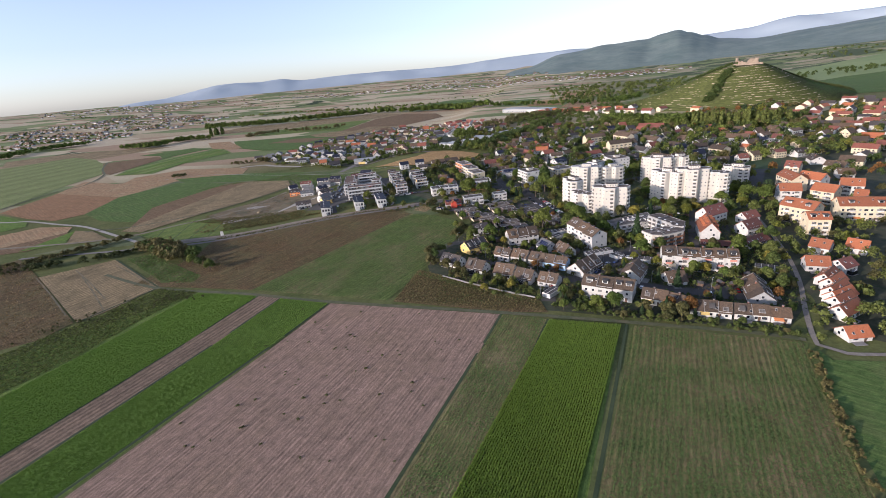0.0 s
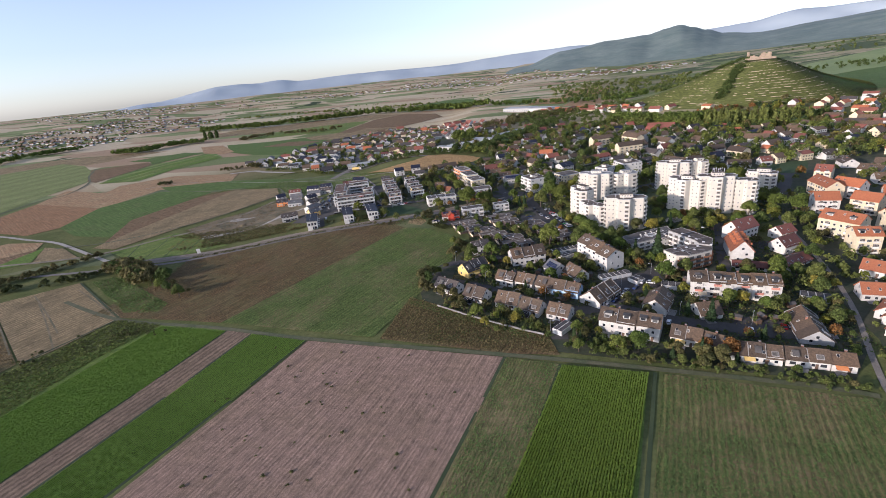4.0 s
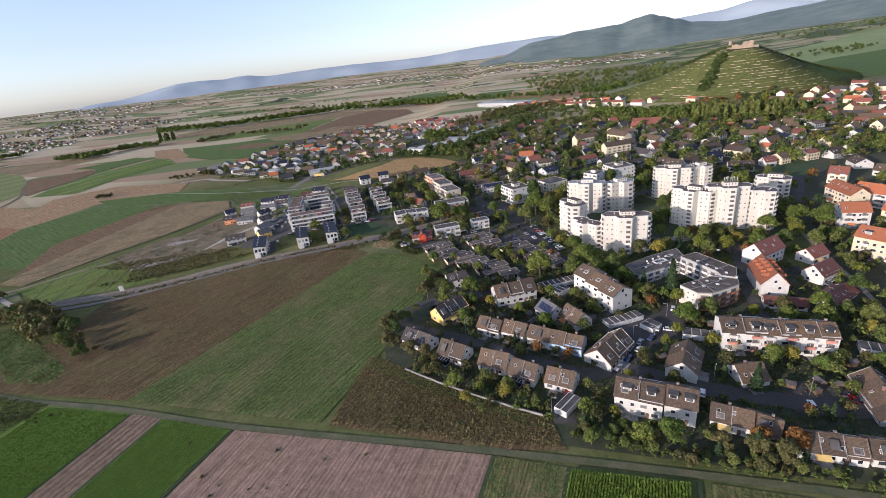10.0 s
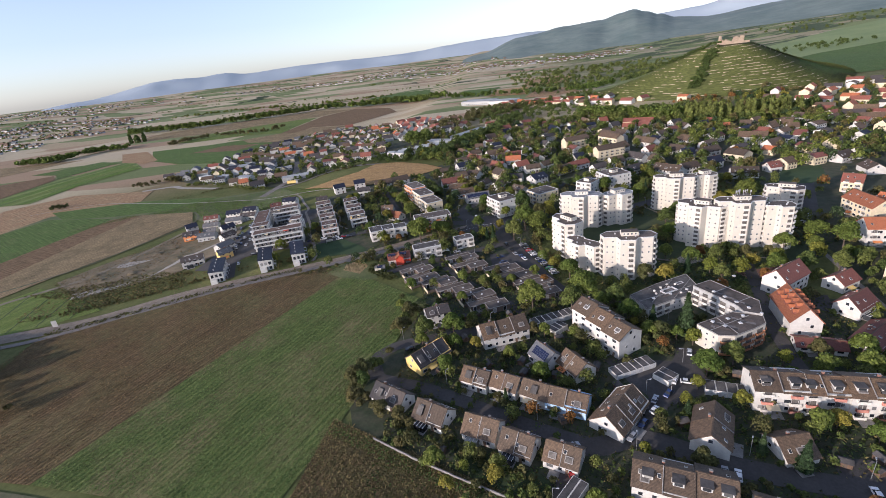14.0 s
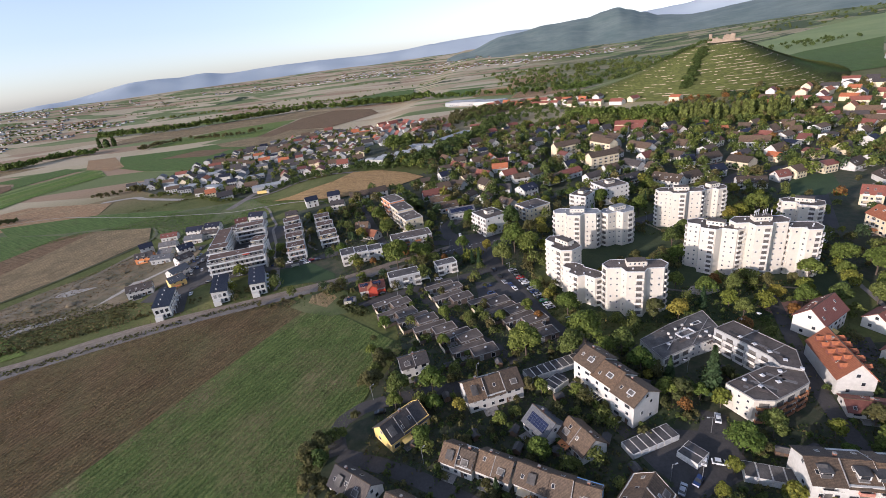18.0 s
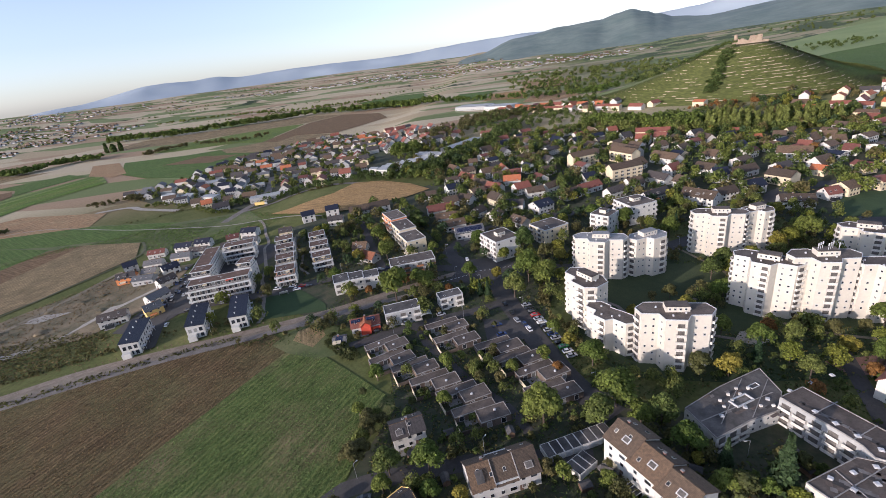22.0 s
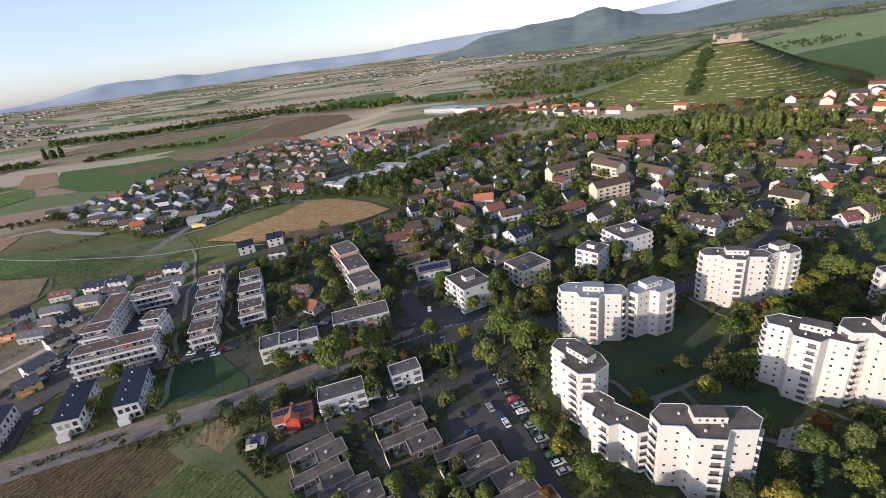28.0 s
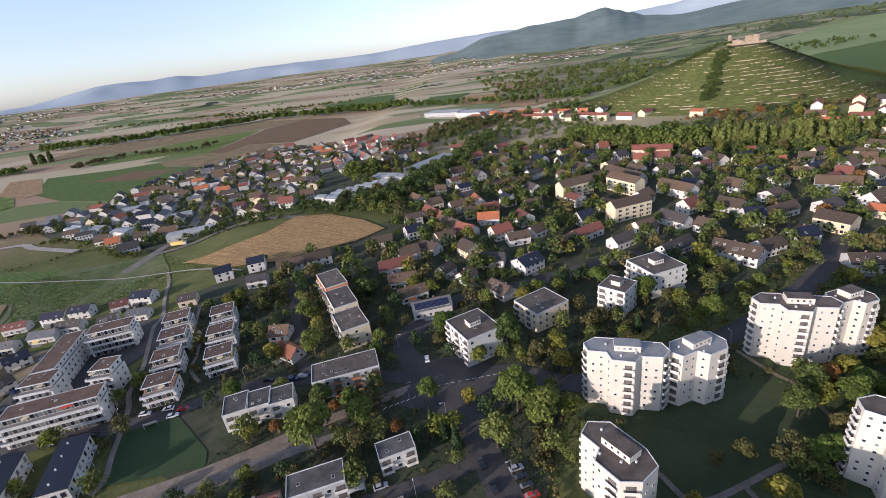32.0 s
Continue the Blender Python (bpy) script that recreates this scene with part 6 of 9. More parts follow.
place_on_land(row_house(32.8, 209.1, -18, 14.3, 11.2, 6.9, 10.1), 32.8, 209.1)
place_on_land(row_house(44.6, 206.0, -19, 9.0, 11.2, 6.9, 10.1), 44.6, 206.0)
place_on_land(house(57.7, 201.3, -22, 10.9, 10.1, 5.0, 8.4), 57.7, 201.3)
place_on_land(house(65.3, 198.4, -32, 9, 10.1, 5.0, 7.8), 65.3, 198.4)
place_on_land(house(52.4, 227.8, 65, 14.6, 12.3, 5.5, 9.5), 52.4, 227.8)
place_on_land(apartment(76.5, 243.2, -7, 14.5, 11.5, 8.2, 11.0), 76.5, 243.2)
place_on_land(apartment(87.7, 241.8, -6, 13.0, 11.5, 7.9, 10.6), 87.7, 240.6)
place_on_land(apartment(99.5, 239.8, -7, 11.2, 11.5, 8.2, 11.0), 99.5, 239.8)
garage(64.2, 246.4, -15.5, 12.7, 3.2, 2.6)
place_on_land(house(71.1, 222.9, 11, 9, 12.3, 3.3, 7.3), 71.1, 222.9)
big_gable = place_on_land(house(104.5, 285.0, 82, 20.0, 12.6, 8.4, 14.6, 'white', 'orange', 'house', 'large gabled house'), 104.5, 285.0)
for turn in (0, 180):
    for row, (n, back) in enumerate(((5, 0.62), (4, 0.3))):
        for k in range(n):
            dx, dy = (k - (n - 1) / 2) * 3.6, -5.17 * back
            dz = 11.97 - (11.97 - 6.38) * back
            hood = Mesh().box(-0.7, 0.7, -0.9, 1.2, -0.3, 0.7, 0)
            for flip in (-1, 1):
                hood.face([(0, -1.1, 1.5), (0, 1.8, 1.5), (flip * 1.0, 1.8, 0.62), (flip * 1.0, -1.1, 0.62)][::flip], 1)
            hood.face([(-0.7, -0.9, 0.7), (0.7, -0.9, 0.7), (0, -0.9, 1.4)], 0)
            part("dormer", hood.data("dormer", ROOF["red"], ROOF["orange"]), big_gable, pose(0, 0, 0, 0, 0, turn) @ pose(dx, dy, dz))
place_on_land(house(104.0, 268.3, -14, 14.9, 9.0, 3.3, 5.0, 'white', 'red'), 104.0, 268.3)
place_on_land(house(125.0, 272.5, 38, 19.0, 11.0, 2.9, 5.6, 'white', 'red'), 125.0, 272.5)
garage(47.5, 253.6, 40, 6.0, 6.0, 2.4)
garage(37.6, 258.8, 24, 16.5, 5.0, 2.3)
place_on_land(house(104.6, 210.6, 81, 21.1, 13.4, 3.0, 7.8, 'grey'), 104.6, 210.6)
garage(119.0, 236.0, -20.5, 11.3, 5.6, 2.6)
place_on_land(house(78.7, 191.7, -10, 16.0, 10.1, 4.4, 7.8), 78.7, 191.7)
place_on_land(house(94.2, 189.8, -9, 13.1, 10.1, 4.4, 7.3), 94.2, 189.8)
place_on_land(house(104.6, 188.1, -9, 7.2, 10.1, 4.4, 7.0, 'white', 'brown'), 104.6, 188.1)
place_on_land(apartment(165.6, 310.4, -51, 19.3, 12.0, 10.0, 14.0, 'cream', 'orange'), 165.6, 310.4)
place_on_land(apartment(164.0, 289.1, -5, 11.3, 11.0, 10.0, 13.0, 'cream', 'orange'), 164.0, 289.1)
place_on_land(apartment(199.0, 311.5, -7, 27.0, 12.0, 10.0, 14.0, 'cream', 'orange'), 199.0, 311.5)
place_on_land(apartment(175.5, 350.8, -9, 12.9, 11.0, 9.0, 13.0, 'white', 'orange'), 175.5, 350.8)
place_on_land(apartment(190.5, 381.6, -87, 21.9, 11.0, 9.0, 13.0, 'cream', 'orange'), 190.5, 381.6)
place_on_land(apartment(202.9, 377.9, -56, 16.6, 11.0, 9.0, 13.0, 'white', 'orange'), 202.9, 377.9)
place_on_land(apartment(196.2, 346.1, -48, 13.9, 11.0, 9.0, 13.0, 'cream', 'orange'), 196.2, 346.1)
place_on_land(apartment(217.3, 357.7, -24, 12.8, 11.0, 9.0, 13.0, 'white', 'orange'), 217.3, 357.7)
place_on_land(apartment(208.2, 330.2, -31, 6.8, 11.0, 9.0, 13.0, 'cream', 'orange'), 208.2, 330.2)
place_on_land(apartment(209.5, 423.1, -38, 10.4, 10.0, 7.0, 11.0, 'cream', 'red'), 209.5, 423.1)
place_on_land(house(154.1, 260.7, -39, 9, 11.2, 5.0, 9.0, 'white', 'orange'), 154.1, 260.7)
place_on_land(house(170.5, 259.2, -38, 9, 11.2, 5.0, 9.0, 'white', 'orange'), 170.5, 259.2)
place_on_land(house(141.2, 238.1, -9, 10.0, 10.1, 5.0, 9.0, 'white', 'orange'), 141.2, 238.1)
place_on_land(house(152.2, 236.4, 32, 9, 10.1, 5.0, 8.4, 'white', 'red'), 152.2, 236.4)
place_on_land(house(139.5, 223.3, 47, 12.6, 8.4, 4.8, 8.2, 'white', 'orange'), 139.5, 223.3)
place_on_land(house(139.4, 218.1, 44, 12.0, 8.4, 4.8, 8.2, 'white', 'orange'), 139.4, 218.1)
place_on_land(house(136.5, 210.1, 43, 13.8, 8.4, 4.8, 8.2, 'white', 'orange'), 136.5, 210.1)
place_on_land(house(135.3, 204.6, 35, 13.0, 8.4, 4.8, 8.2, 'white', 'orange'), 135.3, 204.6)
place_on_land(house(133.5, 199.8, 36, 11.4, 8.4, 4.8, 8.2, 'white', 'orange'), 133.5, 199.8)
place_on_land(house(131.2, 192.0, 38, 12.4, 8.4, 4.8, 8.2, 'white', 'orange'), 131.2, 192.0)
place_on_land(house(125.5, 175.4, 12, 9, 9.0, 3.3, 6.7, 'white', 'orange'), 125.5, 175.4)
place_on_land(house(114.0, 310.5, 36, 17.0, 12.4, 9.4, 14.4, 'white', 'red', 'house', 'tall gabled house'), 114.0, 310.5)
place_on_land(house(129.0, 290.5, 34, 12.5, 11.2, 6.1, 10.6, 'white', 'red'), 129.0, 290.5)
place_on_land(house(135.5, 309.5, 30, 11, 10.2, 5.5, 9.0, 'white', 'red'), 135.5, 309.5)
place_on_land(house(240.9, 486.3, 30, 14.7, 13.4, 5.5, 9.0), 240.9, 486.3)
place_on_land(house(244.5, 430.2, -50, 14.5, 13.4, 5.5, 9.0), 244.5, 430.2)
place_on_land(house(238.5, 406.6, -13, 10.7, 13.4, 5.5, 9.0), 238.5, 406.6)
place_on_land(house(241.1, 454.9, 81, 14, 13.4, 5.5, 9.0), 241.1, 454.9)
bung(-52.0, 343.9, 32.5, 8.7, 7.0, 3.4)
bung(-47.7, 334.6, 33, 8.7, 6.2, 3.4)
bung(-37.4, 328.4, 28, 8.8, 5.8, 3.4)
bung(-28.7, 320.2, 25.5, 9.3, 4.9, 3.4)
bung(-17.7, 313.4, 27, 9.4, 5.2, 3.4)
bung(-11.4, 303.9, 23, 9.8, 7.0, 3.4)
bung(-27.7, 355.7, 26.5, 9.1, 7.3, 3.4)
bung(-22.5, 345.6, 26.5, 9.6, 6.9, 3.4)
bung(-5.1, 339.6, 24.5, 9.7, 6.4, 3.4)
bung(2.8, 331.9, 28, 8.9, 5.7, 3.4)
bung(10.4, 323.7, 27, 9.7, 5.1, 3.4)
bung(13.1, 313.4, 23, 9.7, 6.5, 3.4)
garage(13.8, 292.8, 23, 22.1, 3.7, 2.7)
garage(13.8, 284.7, 41, 7.4, 4.0, 2.7)
red = place_on_land(house(-70.0, 360.5, 18, 13.0, 8.6, 4.9, 7.6, 'white', 'red', 'house', 'house with red gable'), -70.0, 360.5)
part("cross_gable", Mesh().box(-2.2, 2.2, -5.6, 0, 0, 4.6).face([(-2.2, -5.6, 4.6), (2.2, -5.6, 4.6), (0, -5.6, 6.4)]).data("cross_gable", WALL["red"]), red, None, "bright red rendered gable")
for turn in (-1, 1):
    part("gable_roof", Mesh().face([(0, -6.0, 6.5), (0, 0.5, 6.5), (turn * 2.7, 0.5, 4.4), (turn * 2.7, -6.0, 4.4)][::turn]).face([(0, -6.0, 6.38), (turn * 2.7, -6.0, 4.28), (turn * 2.7, 0.5, 4.28), (0, 0.5, 6.38)][::turn]).data("gable_roof", ROOF["orange"]), red)
part("red_panel", Mesh().box(2.3, 6.4, -4.05, -3.9, 0.2, 2.4).data("red_panel", WALL["red"]), red)
for k in range(8):
    part("solar_panel", PANEL, red, pose(-5.6 + (k % 4) * 1.05 + (6.6 if k > 3 else 0), -2.3, 6.1, 32, 0, 0))
place_on_land(house(-79.4, 350.4, 10, 5.4, 4.6, 2.3, 3.0, 'white', 'solar', 'garden_house', 'small garden house'), -79.4, 350.4)
row2(-53.7, 366.5, 20, 16.2, 8.2, 7)
row2(-32.3, 377.5, 23, 11.2, 6.9, 6)
gflat2(-56.5, 413.7, 18.5, 24.7, 11.3, 10)
slabflat(-79.8, 480.6, 31, 11.2, 19.3, 11)
slabflat(-70.2, 462.1, 29, 11.3, 19.6, 10.5)
slabflat(-61.3, 443.4, 29.5, 12.1, 17.4, 10)
aptflat(-7.6, 429.5, 31, 15.3, 17.3, 12)
place_on_land(house(-27.4, 458.9, 15, 17.9, 10.1, 6.1, 9.0, 'white', 'solar'), -27.4, 458.9)
place_on_land(house(-50.6, 503.9, 19, 19.4, 10.1, 5.5, 9.0, 'white', 'red'), -50.6, 503.9)
place_on_land(house(-45.1, 488.1, 12, 14.6, 10.1, 5.5, 8.4), -45.1, 488.1)
place_on_land(house(-37.9, 473.3, 24, 13.6, 10.1, 5.5, 8.4), -37.9, 473.3)
place_on_land(house(-22.5, 494.3, 52, 9, 10.1, 5.5, 8.4), -22.5, 494.3)
place_on_land(house(-11.4, 485.7, 49, 9, 10.1, 5.5, 8.4), -11.4, 485.7)
place_on_land(house(5.5, 469.6, -53, 13.2, 10.1, 5.5, 8.4), 5.5, 469.6)
place_on_land(house(20.8, 493.3, 37, 13.5, 11.2, 5.5, 8.4, 'white', 'navy'), 20.8, 493.3)
place_on_land(house(3.3, 501.5, -13, 12.4, 10.1, 5.5, 8.4, 'white', 'dark'), 3.3, 501.5)
place_on_land(house(18.9, 526.2, 15, 12.9, 10.1, 5.5, 8.4), 18.9, 526.2)
place_on_land(row_house(-116.1, 516.1, 20, 15.0, 10.1, 5.0, 7.8), -116.1, 516.1)
place_on_land(row_house(-101.9, 522.4, 29, 15.4, 10.1, 5.0, 7.8), -101.9, 522.4)
place_on_land(house(-64.7, 541.0, 11, 12.2, 10.1, 5.0, 7.8), -64.7, 541.0)
place_on_land(house(-33.0, 525.0, -37, 12.8, 10.1, 5.0, 7.8), -33.0, 525.0)
terr(-93.3, 398.9, 23, 8.4, 10.8, 7)
terr(-85.6, 400.9, 20.5, 8.2, 9.6, 7)
terr(-77.6, 402.2, 20.5, 8.5, 9.1, 7)
place_on_land(house(-87.0, 433.4, -33, 12.3, 9.0, 4.4, 7.8, 'white', 'orange'), -87.0, 433.4)
place_on_land(house(-96.7, 448.4, 1, 9, 10.1, 4.4, 7.8), -96.7, 448.4)
slabflat(21.3, 447.3, 33, 17.1, 14.9, 9)
place_on_land(house(-157.5, 513.9, 29, 9.8, 9.0, 5.5, 7.8, 'white', 'navy'), -157.5, 513.9)
place_on_land(house(-140.6, 523.0, 19, 9.9, 9.0, 5.5, 7.8, 'white', 'navy'), -140.6, 523.0)
place_on_land(house(-130.6, 501.4, 11, 10.9, 9.0, 5.5, 7.8, 'white', 'dark'), -130.6, 501.4)
place_on_land(house(-164.8, 487.1, 19, 9, 9.0, 5.5, 7.8, 'cream', 'dark'), -164.8, 487.1)
navy(-159.7, 369.7, 26, 7.9, 26, 8)
navy(-140.7, 376.1, 26, 7.9, 26, 8)
navy(-187.5, 359.5, 26, 7.9, 26, 8)
front = udev(-163.9, 399.7, 20, 33.2, 8.0, 12)
part("awning", Mesh().box(4.0, 8.0, -4.9, -3.3, 11.0, 11.12).data("awning", WALL["red"]), front, None, "red fabric awning")
udev(-194.6, 436.1, 20, 9.9, 33.4, 12)
udev(-181.2, 452.3, 20.5, 19.5, 8.2, 12)
udev(-159.4, 420.7, 9.5, 9.1, 9.8, 12)
udev(-185.3, 415.8, 15.5, 12.6, 5.8, 10)
udev2(-152.7, 459.7, 23, 12.1, 10.8, 10)
udev2(-145.5, 444.9, 23.5, 12.1, 9.0, 10)
udev2(-138.6, 429.0, 23.5, 11.5, 7.7, 10)
udev2(-131.0, 412.4, 20.5, 11.4, 8.5, 10)
udev2(-130.4, 462.3, 23.5, 11.2, 10.8, 10)
udev2(-122.6, 445.4, 20.5, 11.9, 8.9, 10)
udev2(-114.7, 428.5, 23.5, 11.5, 8.0, 10)
place_on_land(house(-254.5, 493.5, 7, 13.4, 7.8, 5.5, 7.8, 'white', 'navy'), -254.5, 493.5)
place_on_land(house(-240.0, 496.7, 10, 11.9, 7.8, 5.5, 7.8, 'white', 'navy'), -240.0, 496.7)
place_on_land(house(-243.5, 473.8, 9, 14.2, 9.0, 5.5, 7.8, 'white', 'grey'), -243.5, 473.8)
place_on_land(house(-233.5, 480.9, 6, 13.3, 9.0, 5.5, 7.8, 'white', 'dark'), -233.5, 480.9)
place_on_land(house(-213.9, 496.1, 26, 9, 9.0, 5.5, 7.8, 'white', 'red'), -213.9, 496.1)
place_on_land(house(-200.8, 499.9, 4, 12.1, 9.0, 5.5, 7.8, 'white', 'navy'), -200.8, 499.9)
place_on_land(house(-188.6, 478.7, 11, 10.5, 9.0, 5.5, 7.8, 'white', 'grey'), -188.6, 478.7)
place_on_land(house(-207.1, 477.8, 28, 9, 9.0, 5.5, 7.8, 'white', 'dark'), -207.1, 477.8)
place_on_land(house(-274.6, 487.5, 17, 12.6, 9.0, 5.5, 7.8, 'white', 'red'), -274.6, 487.5)
place_on_land(house(-261.2, 466.2, 16, 12.7, 9.0, 5.5, 7.8, 'white', 'grey'), -261.2, 466.2)
place_on_land(house(-278.0, 462.8, 44, 9, 9.0, 5.5, 7.8, 'white', 'navy'), -278.0, 462.8)
place_on_land(house(-235.2, 449.5, 51, 10.2, 9.0, 5.5, 7.8, 'white', 'navy'), -235.2, 449.5)
place_on_land(house(-252.0, 450.5, 12, 10.0, 9.0, 5.5, 7.8, 'cream', 'grey'), -252.0, 450.5)
place_on_land(house(-221.8, 427.2, 65, 11.0, 9.0, 6.6, 9.0, 'white', 'dark'), -221.8, 427.2)
place_on_land(house(-210.2, 403.8, 68, 12.1, 10.1, 6.6, 9.0, 'white', 'grey'), -210.2, 403.8)
place_on_land(house(-200.8, 388.2, 52, 9, 9.0, 6.6, 9.0, 'yellow', 'grey'), -200.8, 388.2)
place_on_land(house(-223.2, 384.3, 31, 13.9, 9.0, 6.6, 9.0, 'white', 'dark'), -223.2, 384.3)
place_on_land(house(-264.4, 443.0, 22, 12.0, 9.0, 6.6, 9.0, 'orange', 'dark'), -262.4, 443.0)
place_on_land(house(-247.0, 438.2, 10, 14.0, 9.0, 5.5, 7.8, 'grey', 'grey'), -247.0, 438.2)
place_on_land(slab(66.3, 598.2, 25, 26, 9.5, 9.0, 12.0, 'cream', 'brown'), 66.3, 598.2)
place_on_land(slab(100.4, 595.4, -60, 26, 9.5, 9.0, 12.0, 'cream', 'brown'), 100.4, 595.4)
place_on_land(slab(88.9, 549.6, 21, 26, 9.5, 9.0, 12.0, 'cream', 'brown'), 88.9, 549.6)
place_on_land(house(-34.0, 578.8, -54, 22.9, 10.1, 5.5, 9.0, 'white', 'red'), -34.0, 578.8)
place_on_land(house(-22.0, 557.4, -49, 18.2, 10.1, 5.5, 9.0, 'white', 'brown'), -22.0, 557.4)
place_on_land(house(-11.3, 545.0, -41, 14.5, 10.1, 5.5, 9.0, 'white', 'red'), -11.3, 545.0)
place_on_land(house(-3.7, 597.9, -76, 14, 10.1, 5.5, 9.0, 'white', 'orange'), -3.7, 597.9)
place_on_land(house(3.0, 561.0, -2, 13.9, 10.1, 5.5, 9.0, 'white', 'orange'), 3.0, 561.0)
place_on_land(house(4.5, 578.7, 2, 12.8, 10.1, 5.5, 9.0, 'white', 'red'), 4.5, 578.7)
place_on_land(house(-7.4, 574.5, 11, 11.1, 10.1, 5.5, 9.0, 'white', 'brown'), -7.4, 574.5)
place_on_land(house(32.1, 534.9, 40, 14, 10.1, 5.5, 8.4, 'white', 'brown'), 32.1, 534.9)
place_on_land(house(44.0, 515.0, 36, 15.5, 10.1, 5.5, 8.4, 'white', 'brown'), 44.0, 515.0)
place_on_land(house(57.8, 525.1, 33, 19.8, 10.1, 5.5, 8.4, 'white', 'red'), 57.8, 525.1)
place_on_land(house(73.1, 510.4, 32, 14, 10.1, 5.5, 8.4, 'white', 'dark'), 73.1, 510.4)
place_on_land(house(27.9, 632.8, -75, 14, 10.1, 5.5, 8.4), 27.9, 632.8)
place_on_land(house(18.4, 610.3, 28, 9.2, 10.1, 5.5, 8.4), 18.4, 610.3)
place_on_land(house(40.6, 685.5, 28, 9, 10.1, 5.5, 8.4), 40.6, 685.5)
place_on_land(house(34.5, 579.9, 11, 11.3, 10.1, 5.5, 8.4), 34.5, 579.9)
place_on_land(house(-33.1, 637.3, 4, 9, 10.1, 5.5, 8.4), -33.1, 637.3)
place_on_land(house(-50.3, 618.5, -56, 14, 10.1, 5.5, 8.4, 'white', 'brown'), -50.3, 618.5)
place_on_land(house(52.1, 749.1, -3, 13.0, 10.1, 5.5, 7.8, 'white', 'red'), 52.1, 749.1)
place_on_land(house(19.6, 732.8, -19, 18.7, 10.1, 5.5, 7.8), 19.6, 732.8)
place_on_land(house(-18.6, 798.1, -22, 23.9, 10.1, 5.5, 7.8, 'white', 'red'), -18.6, 798.1)
place_on_land(row_house(149.6, 684.8, -22, 32.1, 11.2, 6.1, 9.0, 'cream', 'red'), 149.6, 684.8)
place_on_land(row_house(133.6, 659.7, -29, 13.5, 10.1, 5.5, 9.0, 'white', 'red'), 133.6, 659.7)
place_on_land(row_house(149.2, 658.6, -29, 11.2, 10.1, 5.5, 9.0, 'white', 'red'), 149.2, 658.6)
place_on_land(row_house(107.7, 620.3, -65, 35.1, 10.1, 5.5, 9.0, 'white', 'brown'), 107.7, 620.3)
place_on_land(row_house(129.1, 578.4, -60, 24.4, 10.1, 5.5, 9.0, 'white', 'brown'), 129.1, 578.4)
place_on_land(house(138.2, 626.4, 28, 14, 10.1, 5.5, 9.0, 'white', 'brown'), 138.2, 626.4)
place_on_land(house(183.3, 642.2, -78, 18.7, 10.1, 5.5, 9.0, 'white', 'brown'), 183.3, 642.2)
place_on_land(house(217.4, 647.8, -39, 15.4, 10.1, 5.5, 9.0, 'white', 'red'), 217.4, 647.8)
place_on_land(house(214.2, 616.9, -6, 9, 10.1, 5.5, 9.0, 'white', 'orange'), 214.2, 616.9)
place_on_land(house(235.2, 619.9, -30, 9.5, 10.1, 5.5, 9.0, 'white', 'brown'), 235.2, 619.9)
place_on_land(house(211.9, 585.9, -36, 10.3, 10.1, 5.5, 9.0, 'white', 'brown'), 211.9, 585.9)
place_on_land(house(232.9, 579.4, -47, 9, 10.1, 5.5, 9.0, 'white', 'red'), 232.9, 579.4)
place_on_land(row_house(212.5, 555.8, -30, 21.5, 11.2, 6.6, 10.1, 'white', 'brown'), 212.5, 555.8)
place_on_land(house(264.0, 603.1, -30, 9.3, 10.1, 5.5, 9.0, 'white', 'brown'), 264.0, 603.1)
place_on_land(house(260.1, 585.9, -12, 9, 10.1, 5.5, 9.0, 'white', 'brown'), 260.1, 585.9)
place_on_land(house(252.0, 557.4, -45, 9, 10.1, 5.5, 9.0, 'white', 'red'), 252.0, 557.4)
place_on_land(house(165.0, 529.6, 23, 21.4, 10.1, 5.5, 9.0, 'white', 'brown'), 165.0, 529.6)
place_on_land(house(120.9, 518.6, -58, 9.9, 10.1, 5.5, 9.0, 'white', 'brown'), 120.9, 518.6)
place_on_land(house(147.4, 524.3, -4, 9.8, 10.1, 5.5, 9.0, 'white', 'navy'), 147.4, 524.3)
place_on_land(house(109.1, 531.7, -59, 17.6, 10.1, 5.5, 9.0, 'white', 'dark'), 109.1, 531.7)
place_on_land(house(96.2, 497.4, 32, 20.6, 10.1, 5.5, 9.0, 'white', 'dark'), 96.2, 497.4)
place_on_land(row_house(120.1, 484.8, -49, 21.2, 10.1, 5.5, 9.0, 'white', 'brown'), 120.1, 484.8)
place_on_land(house(155.4, 495.9, 16, 14, 10.1, 5.5, 9.0, 'white', 'navy'), 155.4, 495.9)
place_on_land(row_house(179.6, 507.5, -57, 16.3, 11.2, 6.1, 9.0, 'cream', 'brown'), 179.6, 507.5)
place_on_land(house(166.5, 467.1, -14, 17.2, 14.6, 6.1, 9.0, 'white', 'brown'), 166.5, 467.1)
place_on_land(house(189.0, 474.6, 13, 9, 10.1, 5.5, 9.0, 'white', 'red'), 189.0, 474.6)
place_on_land(house(208.6, 518.5, -52, 9, 10.1, 5.5, 7.8, 'cream', 'orange'), 208.6, 518.5)
aptflat(75.1, 466.4, 22, 17.4, 17.5, 12)
aptflat(54.0, 450.8, 49, 11.7, 11.8, 12)

# ---- far town and villages ----


JOINED = {}


